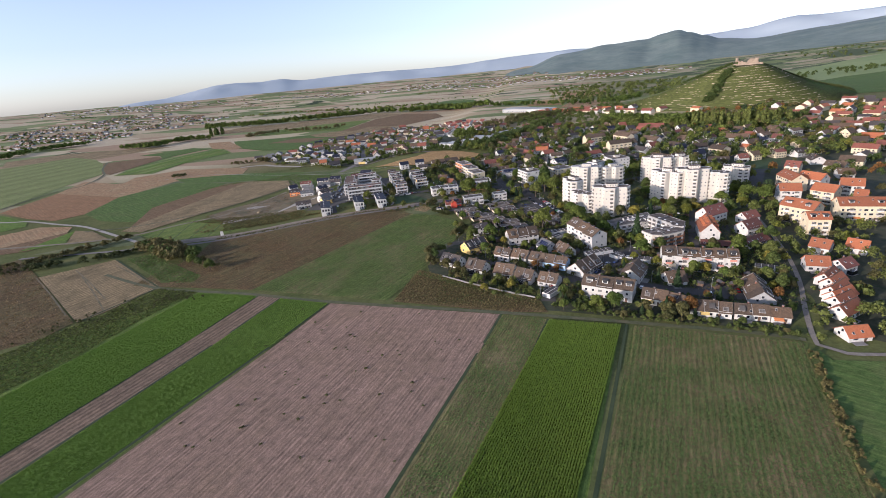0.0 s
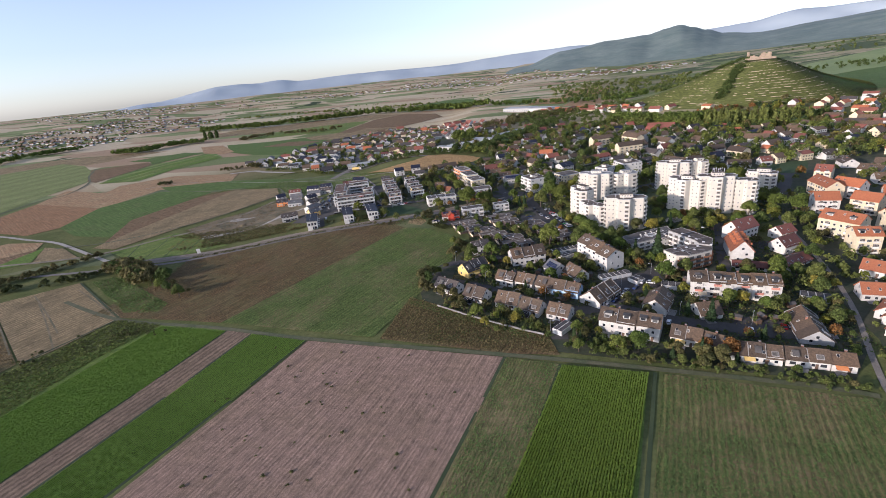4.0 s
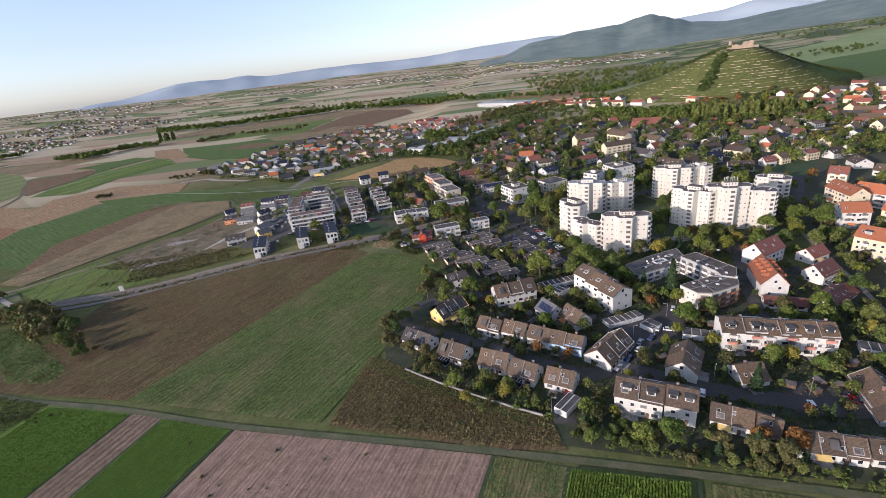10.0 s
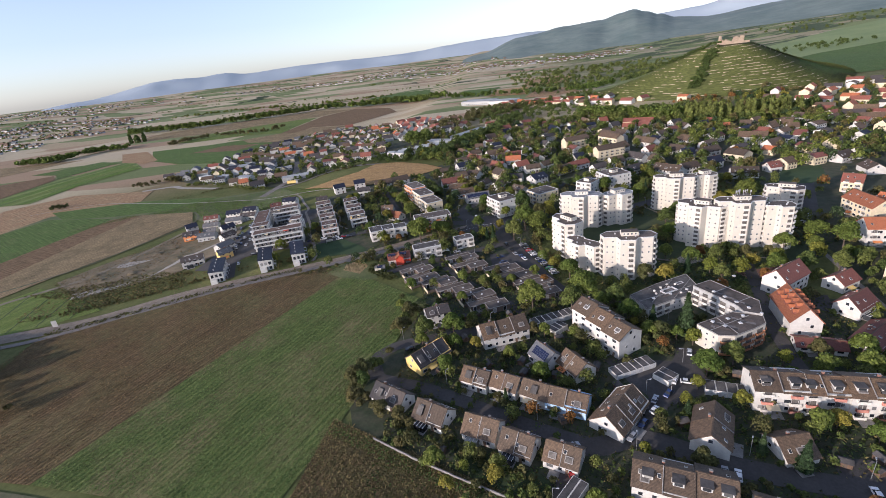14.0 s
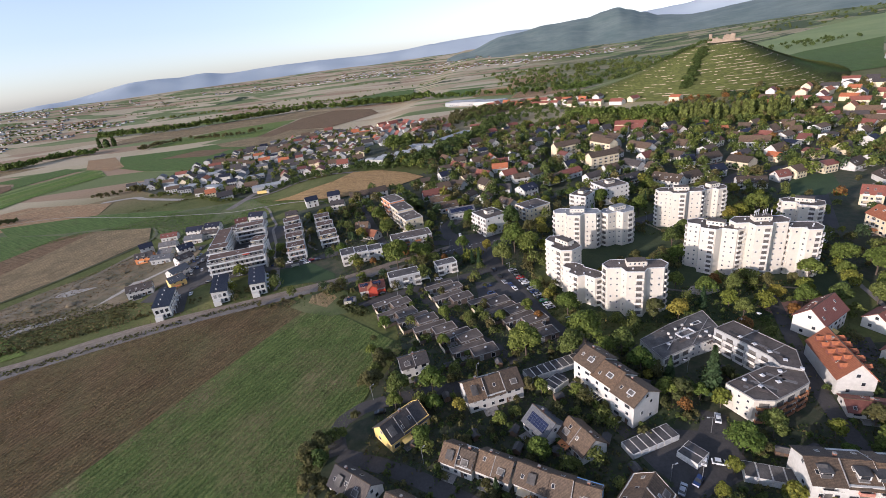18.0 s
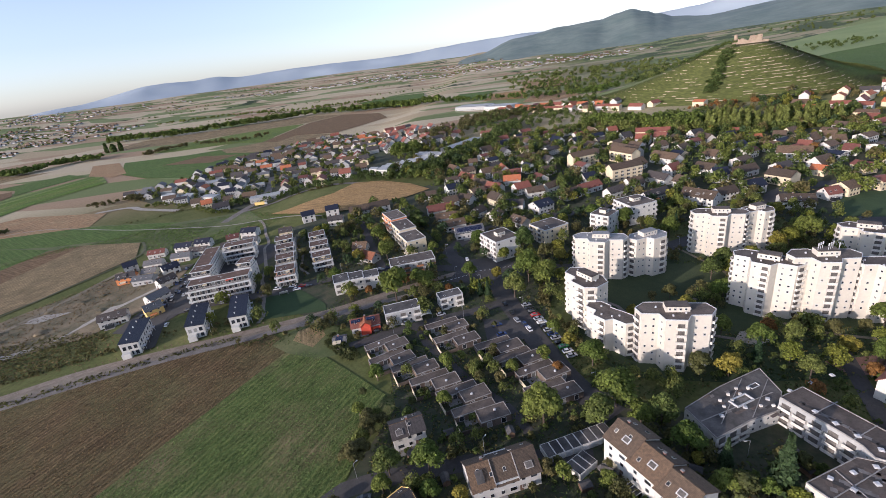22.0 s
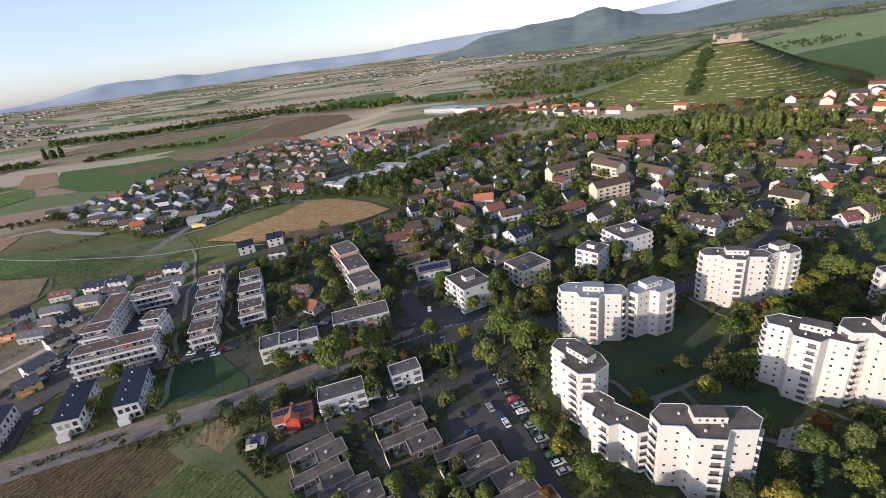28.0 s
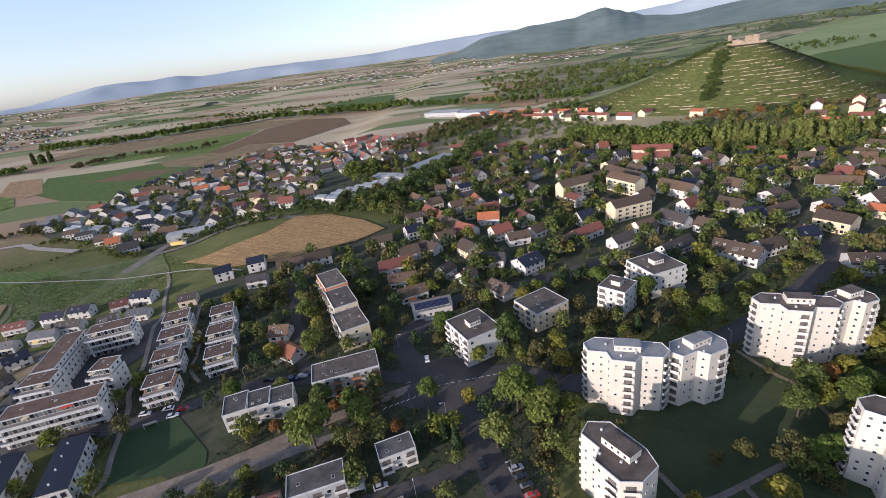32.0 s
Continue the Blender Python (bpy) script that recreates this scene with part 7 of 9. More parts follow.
def join_far(x, y, rot, length, width, eave, ridge, wall, roof):
    """A house of a far village, added to one mesh for its colours."""
    claim(x, y, rot, length / 2, width / 2)
    hl, hw, z = length / 2, width / 2, land(x, y) - 0.4
    c, s = math.cos(radians(rot)), math.sin(radians(rot))

    def put(px, py, pz):
        return x + px * c - py * s, y + px * s + py * c, z + pz
    walls = JOINED.setdefault(("wall", wall), Mesh())
    walls.prism([put(px, py, 0)[:2] for px, py in ((-hl, -hw), (hl, -hw), (hl, hw), (-hl, hw))], z, z + eave)
    walls.face([put(hl, -hw, eave), put(hl, hw, eave), put(hl, 0, ridge)]).face([put(-hl, hw, eave), put(-hl, -hw, eave), put(-hl, 0, ridge)])
    o = 0.6
    k = (ridge - eave) / hw * o
    tiles = JOINED.setdefault(("roof", roof), Mesh())
    for side in (-1, 1):
        q = [put(-hl - 0.4, side * (hw + o), eave - k), put(hl + 0.4, side * (hw + o), eave - k), put(hl + 0.4, 0, ridge + 0.1), put(-hl - 0.4, 0, ridge + 0.1)]
        tiles.face(q if side < 0 else q[::-1])


def far_house(x, y, rot, length, width, eave, ridge, wall, roof):
    """A small house far off: walls, roof."""
    if on_road(x, y, 6) or (y > 780 and land(x, y) > 22):
        return
    if y > 690 or x > 330:
        join_far(x, y, rot, length, width, eave, ridge, wall, roof)
        return
    ob = thing("house", x, y, rot, f"{WALL_WORDS[wall]} house with {ROOF_WORDS[roof]} far off", "house", "far houses", z=land(x, y) - 0.4)
    claim(x, y, rot, length / 2, width / 2)
    hl, hw = length / 2, width / 2
    m = Mesh().prism([(-hl, -hw), (hl, -hw), (hl, hw), (-hl, hw)], 0, eave)
    m.face([(hl, -hw, eave), (hl, hw, eave), (hl, 0, ridge - 0.1)]).face([(-hl, hw, eave), (-hl, -hw, eave), (-hl, 0, ridge - 0.1)])
    part("wall", m.data("wall", WALL[wall]), ob)
    o = 0.6
    k = (ridge - eave) / hw * o
    r = Mesh()
    for s in (-1, 1):
        a = [(-hl - 0.4, s * (hw + o), eave - k), (hl + 0.4, s * (hw + o), eave - k), (hl + 0.4, 0, ridge), (-hl - 0.4, 0, ridge)]
        r.face(a if s < 0 else a[::-1])
    r.face([(-hl - 0.4, -hw - o, eave - k - 0.2), (-hl - 0.4, hw + o, eave - k - 0.2), (hl + 0.4, hw + o, eave - k - 0.2), (hl + 0.4, -hw - o, eave - k - 0.2)])
    part("roof", r.data("roof", ROOF[roof]), ob)
    panes = Mesh()
    for z in (0.9, 3.5):
        for side in (-1, 1):
            if z + 1.2 < eave:
                for k in range(int(length / 2.7)):
                    px = (k - (int(length / 2.7) - 1) / 2) * 2.6
                    panes.box(px - 0.6, px + 0.6, side * hw - 0.05, side * hw + 0.05, z, z + 1.25)
            for py in (-2.2, 1.6):
                panes.box(side * hl - 0.05, side * hl + 0.05, py - 0.55, py + 0.55, z, z + 1.25)
    tagged(part("glazing", panes.data("glazing", GLASS), ob), "dark windows of a far house", "", "", "stuff")


def in_ring(x, y, ring):
    hit = False
    for (x0, y0), (x1, y1) in zip(ring, ring[1:] + ring[:1]):
        if (y0 > y) != (y1 > y) and x < (x1 - x0) * (y - y0) / (y1 - y0) + x0:
            hit = not hit
    return hit


def quarter(ring, spacing, turn, count, walls, roofs, seed, size=(9, 14), keep_off=7.0):
    """Houses at even distances over a built-up quarter, along one street pattern."""
    r = random.Random(seed)
    xs, ys = [p[0] for p in ring], [p[1] for p in ring]
    done = []
    for i in range(count * 30):
        if len(done) >= count:
            break
        x, y = r.uniform(min(xs), max(xs)), r.uniform(min(ys), max(ys))
        if not in_ring(x, y, ring) or taken(x, y, keep_off) or any((x - a) ** 2 + (y - b) ** 2 < spacing ** 2 for a, b in done):
            continue
        done.append((x, y))
        bend = 22 * noise.noise(Vector((x / 130, y / 130, seed)))
        far_house(x, y, turn + bend + r.choice((0, 0, 90)) + r.uniform(-5, 5), r.uniform(*size), r.uniform(8.5, 10.8), r.uniform(4.6, 6.4), r.uniform(7.6, 9.6), r.choice(walls), r.choice(roofs))


HALLROOF = surf("pale_sheet_roofing", (0.25, 0.265, 0.265), (0.36, 0.375, 0.38), 0.1, 0.8, 0.5, 0.1, spread=0.15)


def shed(x, y, rot, length, width, height, wall, label, bays):
    """A works hall with a row of low ridges."""
    ob = thing("works_hall", x, y, rot, label, "hall", "works halls", z=land(x, y) - 0.3)
    claim(x, y, rot, length / 2 + 1, width / 2 + 1)
    hl, hw = length / 2, width / 2
    part("wall", Mesh().box(-hl, hl, -hw, hw, 0, height).data("wall", WALL[wall]), ob)
    w = width / bays
    for i in range(bays):
        y0 = -hw + i * w
        m = Mesh().face([(-hl, y0, height + 0.02), (hl, y0, height + 0.02), (hl, y0 + w / 2, height + 1.1), (-hl, y0 + w / 2, height + 1.1)])
        m.face([(-hl, y0 + w / 2, height + 1.1), (hl, y0 + w / 2, height + 1.1), (hl, y0 + w, height + 0.02), (-hl, y0 + w, height + 0.02)])
        m.face([(hl, y0, height), (hl, y0 + w, height), (hl, y0 + w / 2, height + 1.1)]).face([(-hl, y0 + w, height), (-hl, y0, height), (-hl, y0 + w / 2, height + 1.1)])
        part("roof_bay", m.data("roof_bay", HALLROOF), ob)
    for i in range(int(length / 5)):
        part("window", WINDOW_WIDE, ob, on_wall(-hl + 2.5 + i * 5, -hw - 0.02, 1.2, 0))


GLAZED = "pale greenhouse-like hall with ridged glazed roof"
for k in range(6):
    shed(-124 + k * 7.2, 655 + k * 4.6, -22, 13, 25 - k * 0.8, 5, "white", GLAZED, 3)
shed(-88, 702, -25, 27, 15, 5, "white", "pale hall with ridged sheet roof", 2)
shed(-72, 692, -25, 22, 14, 5, "white", "pale hall with ridged sheet roof", 2)
shed(-49, 739, 55, 62, 20, 5.5, "grey", "long grey sheet-roofed hall beside the trees", 3)
shed(-136, 648, -22, 10, 9, 6, "white", "white flat-roofed office in front of the greenhouses", 1)
shed(-124, 640, -22, 12, 10, 6, "white", "white flat-roofed office in front of the greenhouses", 1)
shed(-52, 1120, -30, 70, 36, 7, "grey", "white factory hall with pale blue roof beyond the trees", 4)
shed(0, 1070, -30, 56, 34, 7, "white", "white factory hall beyond the trees", 3)
shed(-250, 628, 22, 36, 12, 5, "grey", "long flat workshop by the stubble field", 2)
shed(-400, 676, -20, 17, 12, 5, "white", "pale blue-roofed workshop at the village edge", 2)
shed(-368, 668, -18, 18, 12, 5, "white", "pale blue-roofed workshop at the village edge", 2)
shed(-330, 652, -20, 22, 13, 5, "white", "white market hall with flat blue-grey roof", 1)
shed(-375, 730, 20, 28, 14, 5, "grey", "wide grey sheet-roofed hall in the village", 2)
shed(-296, 690, 24, 20, 11, 4.5, "grey", "grey workshop with sheet roof in the village", 1)

VILLAGE = [(-477, 700), (-413, 668), (-347, 634), (-285, 600), (-268, 642), (-223, 642), (-190, 640), (-152, 650), (-152, 727), (-175, 745), (-150, 815), (-190, 900), (-230, 1000), (-330, 1040), (-390, 960), (-440, 880), (-445, 800)]
VILLAGE_ROOFS = ["brown", "brown", "dark", "dark", "red", "red", "brown", "orange", "brown", "dark", "grey", "navy", "dark"]
quarter(VILLAGE, 20, 20, 150, ["white", "white", "white", "cream", "grey"], VILLAGE_ROOFS, 1, (10, 17))
quarter([(-150, 745), (-60, 770), (-60, 880), (-150, 960), (-200, 940)], 19, 30, 34, ["white", "white", "cream"], ["brown", "red", "dark", "red"], 13, (10, 17))
quarter([(-60, 520), (-40, 640), (10, 780), (90, 745), (170, 672), (235, 632), (325, 630), (330, 560), (240, 470), (60, 500)], 22, 28, 105, ["white", "white", "white", "cream"], ["brown", "brown", "dark", "brown", "red", "brown", "navy"], 3, (9.5, 14.5))
quarter([(20, 1040), (110, 950), (170, 885), (260, 815), (250, 790), (150, 850), (60, 950), (-10, 1010)], 17, -38, 56, ["white", "cream", "white"], ["orange", "red", "red", "orange", "brown"], 5, (11, 22))
quarter([(330, 560), (320, 660), (300, 720), (360, 800), (460, 790), (600, 760), (600, 560), (420, 430), (260, 440)], 21, -40, 150, ["white", "cream", "white"], ["orange", "red", "brown", "red", "brown", "dark"], 6, (11, 19))
quarter([(520, 900), (640, 900), (660, 1010), (540, 1000)], 20, -30, 24, ["white", "cream"], ["orange", "red"], 16, (11, 18))
far_house(430, 800, -35, 30, 12, 4.5, 7.5, "cream", "brown")

for (what, key), mesh in JOINED.items():
    words = f"{WALL_WORDS[key]} walls of the far village houses" if what == "wall" else f"{key} roofs of the far village houses"
    tagged(new("village_" + what, mesh.data("village_" + what, (WALL if what == "wall" else ROOF)[key])), words, "village", "", "stuff")


# ---- castle ruin on its hill ----
castle = thing("castle_ruin", 356, 946, -20, "roofless reddish stone castle ruin on the hilltop", "castle", z=land(356, 946) - 1.5)


def ruin_wall(x0, x1, y0, y1, tops):
    n = len(tops)
    m = Mesh()
    outline = [(x0, 0)]
    for i, h in enumerate(tops):
        outline += [(x0 + (x1 - x0) * (i + 0.06) / n, h), (x0 + (x1 - x0) * (i + 0.94) / n, h - 0.4)]
    outline.append((x1, 0))
    m.face([(a, y0, b) for a, b in outline[::-1]]).face([(a, y1, b) for a, b in outline])
    k = len(outline)
    for i in range(k):
        (a, b), (c, d) = outline[i], outline[(i + 1) % k]
        m.face([(a, y0, b), (c, y0, d), (c, y1, d), (a, y1, b)])
    return m.data("ruin_wall", STONE)


part("ruin_wall", ruin_wall(-20, 16, -9, -7.2, [8, 9.5, 7, 6, 8.5, 10, 11, 10.5, 9]), castle)
part("ruin_wall", ruin_wall(-2, 18, 6, 8, [12, 13, 11.5, 13.5, 13]), castle)
part("ruin_wall", ruin_wall(14.5, 16.5, -7, 6, [10.5]), castle)
part("ruin_wall", ruin_wall(-21, -19.5, -7, 5, [9]), castle)
part("keep", Mesh().prism([(-24 + 3 * math.cos(a * math.pi / 4), 2 + 3 * math.sin(a * math.pi / 4)) for a in range(8)], 0, 16).data("keep", STONE), castle, None, "slim broken stone tower")
part("low_wall", ruin_wall(-30, 26, -14, -13, [4, 3, 5, 4, 3.5, 4.5]), castle)
castle.scale = (0.78, 0.78, 0.78)

# vineyard terraces: dry-stone walls along the contours and vine rows between
VINE = leaf_mat("vine_leaves", (0.085, 0.10, 0.03), (0.13, 0.135, 0.043), 0.25)
vr = random.Random(5)
terrace = Mesh()
vines = []


def on_hill(rr, a):
    """A spot on the hill at a part of its breadth and a direction, as x, y."""
    c = math.cos(a)
    return 361 + (150 if c < 0 else 92) * rr * c, 965 + 125 * rr * math.sin(a)


for ring in range(19):
    rr = 0.27 + ring * 0.068
    for k in range(130):
        a = math.radians(170 + k * 1.55)
        (x, y), (x2, y2) = on_hill(rr, a), on_hill(rr, a + 0.028)
        if noise.noise(Vector((x / 22, y / 22, ring * 0.9))) > (-0.08 if x > 290 else 0.08) and vr.random() < (0.92 if x > 290 else 0.6) and x < 410:
            z, z2 = land(x, y), land(x2, y2)
            top = vr.uniform(1.0, 1.9)
            terrace.face([(x, y, z - 0.3), (x2, y2, z2 - 0.3), (x2, y2 + 0.4, z2 + top), (x, y + 0.4, z + top)])
            terrace.face([(x, y + 0.4, z + top), (x2, y2 + 0.4, z2 + top), (x2, y2 + 1.1, z2 + top), (x, y + 1.1, z + top)])
        for lane in range(4):
            (px, py), (qx, qy) = on_hill(rr + 0.01 + lane * 0.016, a), on_hill(rr + 0.01 + lane * 0.016, a + 0.031)
            h = vr.uniform(1.1, 1.9)
            vines += [(px, py, land(px, py)), (qx, qy, land(qx, qy)), (qx, qy + 0.6, land(qx, qy) + h), (px, py + 0.6, land(px, py) + h)]
tagged(new("vineyard_wall", terrace.data("vineyard_wall", TERRACE)), "pale dry-stone terrace walls across the vineyard hill", "terrace wall", "", "stuff")
quad_object("vineyard", np.array(vines), VINE, "green vine rows on the terraced castle hill", "vineyard")


# ---- far mountains ----
def mountain_range(name, radius, depth, profile, mat, label, lo, hi):
    v, f = [], []
    n, rows = 320, 14
    for i in range(n + 1):
        az = lo + (hi - lo) * i / n
        a = radians(az)
        top = profile(az) + 0.05 * noise.noise(Vector((az * 0.5, radius / 900, 1))) + 0.025 * noise.noise(Vector((az * 1.7, radius / 900, 5)))
        for j in range(rows + 1):
            t = j / rows
            r = radius - depth * (1 - t)
            crest = 116 + radius * math.tan(radians(top))
            foot = land(r * math.sin(a), 110 + r * math.cos(a)) - 12
            w = smooth(0, 1, t)
            z = foot + (crest - foot) * w * (1 + 0.3 * (1 - t) * (noise.noise(Vector((az * 0.28, t * 4.0, radius / 500))) + 0.35 * noise.noise(Vector((az * 0.6, t * 6.0, 7)))))
            rr = r + 60 * noise.noise(Vector((az * 0.3, t * 2, 9)))
            v.append((rr * math.sin(a), 110 + rr * math.cos(a), z))
    for i in range(n):
        for j in range(rows):
            a = i * (rows + 1) + j
            f.append((a, a + rows + 1, a + rows + 2, a + 1))
    me = bpy.data.meshes.new(name)
    me.from_pydata(v, [], f)
    me.materials.append(mat)
    for p in me.polygons:
        p.use_smooth = True
    tagged(new(name, me), label, "mountains", "", "structure")


# Distance haze is put into the base colours of both ranges.
HAZE, haze_nt, haze_bs = node_mat("far_hills_in_haze")
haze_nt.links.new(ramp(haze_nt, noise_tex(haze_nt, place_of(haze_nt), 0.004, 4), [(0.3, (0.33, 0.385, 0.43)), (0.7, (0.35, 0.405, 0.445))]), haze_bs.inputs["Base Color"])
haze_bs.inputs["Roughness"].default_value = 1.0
HAZE2 = surf("hazed_wooded_mountain", (0.10, 0.142, 0.13), (0.165, 0.205, 0.18), 0.006, 0.02, 1.0, 0.0, mottle=0.5)


def ridge(points):
    """A skyline through a few azimuths and heights, eased between them."""
    def at(az):
        if az <= points[0][0]:
            return points[0][1]
        for (a, p), (b, q) in zip(points, points[1:]):
            if az <= b:
                f = (az - a) / (b - a)
                return p + (q - p) * f * f * (3 - 2 * f)
        return points[-1][1]
    return at


mountain_range("backdrop_far_hills", 4650, 500, ridge([(-75, -1.2), (-52, -0.9), (-44, -0.05), (-36.3, 0.9), (-33, 0.82), (-30.8, 0.92), (-28.4, 0.62), (-22, 0.75), (-12, 0.6), (-2, 1.02), (3, 1.1), (10, 0.8), (16.4, 1.2), (20, 1.38), (23.6, 1.96), (27, 1.84), (34, 2.0), (45, 2.5), (75, 2.2)]), HAZE, "hills on the horizon tinted with pale blue haze", -75, 75)
mountain_range("backdrop_mountain", 4000, 1300, ridge([(-6, -1.0), (-2.2, -0.45), (1.9, 0.68), (7.7, 1.22), (11, 1.4), (12.6, 1.72), (14, 1.93), (15.1, 1.58), (16.4, 1.16), (18, 0.7), (21, 0.35), (26, 0.8), (33, 1.3), (45, 1.6), (75, 1.5)]), HAZE2, "wooded mountain beyond the plain tinted with blue-green haze", -6, 75)


# ---- trees ----
def leaf_quads(points, normals, size, r):
    """Leaf tufts as small quads, facing roughly outwards."""
    n = len(points)
    nn = normals + r.normal(0, 0.55, (n, 3))
    nn /= np.linalg.norm(nn, axis=1)[:, None]
    ref = r.normal(0, 1, (n, 3))
    u = np.cross(nn, ref)
    u /= np.linalg.norm(u, axis=1)[:, None]
    w = np.cross(nn, u)
    s = (size * r.uniform(0.6, 1.4, n))[:, None]
    q = np.zeros((n, 4, 3))
    q[:, 0], q[:, 1], q[:, 2], q[:, 3] = points - u * s - w * s * 0.7, points + u * s - w * s * 0.6, points + u * s * 0.8 + w * s * 0.8, points - u * s * 0.7 + w * s
    return q.reshape(-1, 3)


def crown_quads(h, spread, count, size, seed, shape="round"):
    """Tufts on a crown of several uneven clumps. h: height of tree."""
    r = np.random.RandomState(seed)
    pts, nor = [], []
    if shape == "fir":
        z = r.uniform(0.08, 1, count)
        rad = spread * (1 - z) * r.uniform(0.55, 1.05, count) * (0.75 + 0.25 * np.sin(z * 50))
        a = r.uniform(0, 2 * math.pi, count)
        pts = np.c_[rad * np.cos(a), rad * np.sin(a), z * h]
        nor = np.c_[np.cos(a), np.sin(a), np.full(count, 0.5)]
        return leaf_quads(pts, nor, size, r)
    if shape == "poplar":
        z = r.uniform(0.06, 1, count)
        rad = spread * np.sin(np.clip(z, 0, 1) ** 0.7 * math.pi * 0.97 + 0.05) ** 0.6 * r.uniform(0.6, 1.1, count)
        a = r.uniform(0, 2 * math.pi, count)
        pts = np.c_[rad * np.cos(a), rad * np.sin(a), z * h]
        nor = np.c_[np.cos(a), np.sin(a), np.full(count, 0.35)]
        return leaf_quads(pts, nor, size, r)
    k = 9
    cen = np.zeros((k, 3))
    for i in range(k):
        a = 2.4 * i + r.uniform(-0.5, 0.5)
        d = spread * (0.15 + 0.5 * (i / k) ** 0.5) * r.uniform(0.8, 1.15)
        cen[i] = (d * math.cos(a), d * math.sin(a), h * (0.80 - 0.36 * (i / k) + r.uniform(-0.07, 0.07)))
    cr = spread * r.uniform(0.36, 0.56, k)
    who = r.randint(0, k, count)
    d = r.normal(0, 1, (count, 3))
    d /= np.linalg.norm(d, axis=1)[:, None]
    d[:, 2] = np.where(d[:, 2] < -0.35, -d[:, 2], d[:, 2])
    p = cen[who] + d * (cr[who] * r.uniform(0.72, 1.08, count))[:, None]
    p[:, 2] = np.maximum(p[:, 2], h * 0.14)
    return leaf_quads(p, d + np.array([0, 0, 0.25]), size, r)


def quads_mesh(name, q, mat):
    n = len(q) // 4
    me = bpy.data.meshes.new(name)
    me.from_pydata([tuple(p) for p in q], [], [tuple(range(4 * i, 4 * i + 4)) for i in range(n)])
    me.materials.append(mat)
    return me


def trunk_mesh(h, r0, limbs, seed):
    r = random.Random(seed)
    m = Mesh()

    def limb(a, b, ra, rb):
        a, b = Vector(a), Vector(b)
        d = (b - a).normalized()
        u = d.orthogonal().normalized()
        w = d.cross(u)
        n = len(m.v)
        for p, rad in ((a, ra), (b, rb)):
            for k in range(6):
                t = k * math.pi / 3
                m.v.append(tuple(p + (u * math.cos(t) + w * math.sin(t)) * rad))
        for k in range(6):
            m.f.append((n + k, n + (k + 1) % 6, n + 6 + (k + 1) % 6, n + 6 + k))
            m.k.append(0)

    limb((0, 0, -0.3), (0.1, 0, h * 0.35), r0, r0 * 0.7)
    limb((0.1, 0, h * 0.35), (0, 0.1, h * 0.75), r0 * 0.7, r0 * 0.25)
    for i in range(limbs):
        a = i * 2.4 + r.random()
        z = h * r.uniform(0.25, 0.5)
        limb((0.05, 0, z), (math.cos(a) * h * 0.24, math.sin(a) * h * 0.24, z + h * 0.25), r0 * 0.4, r0 * 0.12)
    return m.data("trunk", BARK)


TREE_KINDS = {}


def tree_kind(key, h, spread, count, size, leaf, shape, label, limbs=5):
    ob = new("tree")
    ob.empty_display_size = 0.3
    tagged(ob, label, "tree", "trees of the town")
    part("trunk", trunk_mesh(h, h * 0.022 + 0.05, limbs, len(key)), ob)
    part("crown", quads_mesh("crown", crown_quads(h, spread, count, size, len(key) * 7 + int(h), shape), LEAF[leaf]), ob)
    ob.location = (0, -3000, -200)
    TREE_KINDS[key] = [ob, True]


tree_kind("big", 13, 5.6, 2600, 0.37, "park", "round", "tall broad leafy green tree")
tree_kind("big two", 12, 5.0, 2660, 0.35, "green", "round", "broad leafy green tree with uneven crown")
tree_kind("mid", 9, 3.9, 1600, 0.31, "park", "round", "leafy green tree in a garden")
tree_kind("mid two", 8, 3.4, 1520, 0.29, "olive", "round", "olive green garden tree with thin crown")
tree_kind("small", 5.5, 2.5, 912, 0.24, "green", "round", "small round green garden tree")
tree_kind("shrub", 3.4, 2.2, 608, 0.23, "olive", "round", "dense dull green shrub")
tree_kind("gold", 9, 3.8, 1615, 0.30, "yellowing", "round", "yellowing leafy autumn tree")
tree_kind("gold small", 6.5, 2.8, 1045, 0.26, "yellowing", "round", "small yellowing autumn tree")
tree_kind("rust", 7.5, 3.0, 1235, 0.27, "rust", "round", "small rust-coloured autumn tree")
tree_kind("fir", 12, 3.0, 1710, 0.32, "fir", "fir", "tall dark conical conifer", 0)
tree_kind("fir small", 8, 2.3, 1140, 0.27, "fir", "fir", "small dark conifer in a garden", 0)
NEAR = []


def tree(key, x, y, scale=1.0, turn=None):
    src, fresh = TREE_KINDS[key]
    m = pose(x, y, land(x, y) - 0.05, 0, 0, rng.uniform(0, 360) if turn is None else turn)
    if fresh:
        src.scale = (scale,) * 3
        src.matrix_world = m @ Matrix.Diagonal((scale, scale, scale * rng.uniform(0.9, 1.1), 1))
        TREE_KINDS[key][1] = False
    else:
        c = copy_thing(src, m)
        c.scale = (scale, scale, scale * rng.uniform(0.9, 1.1))
    NEAR.append((x, y))


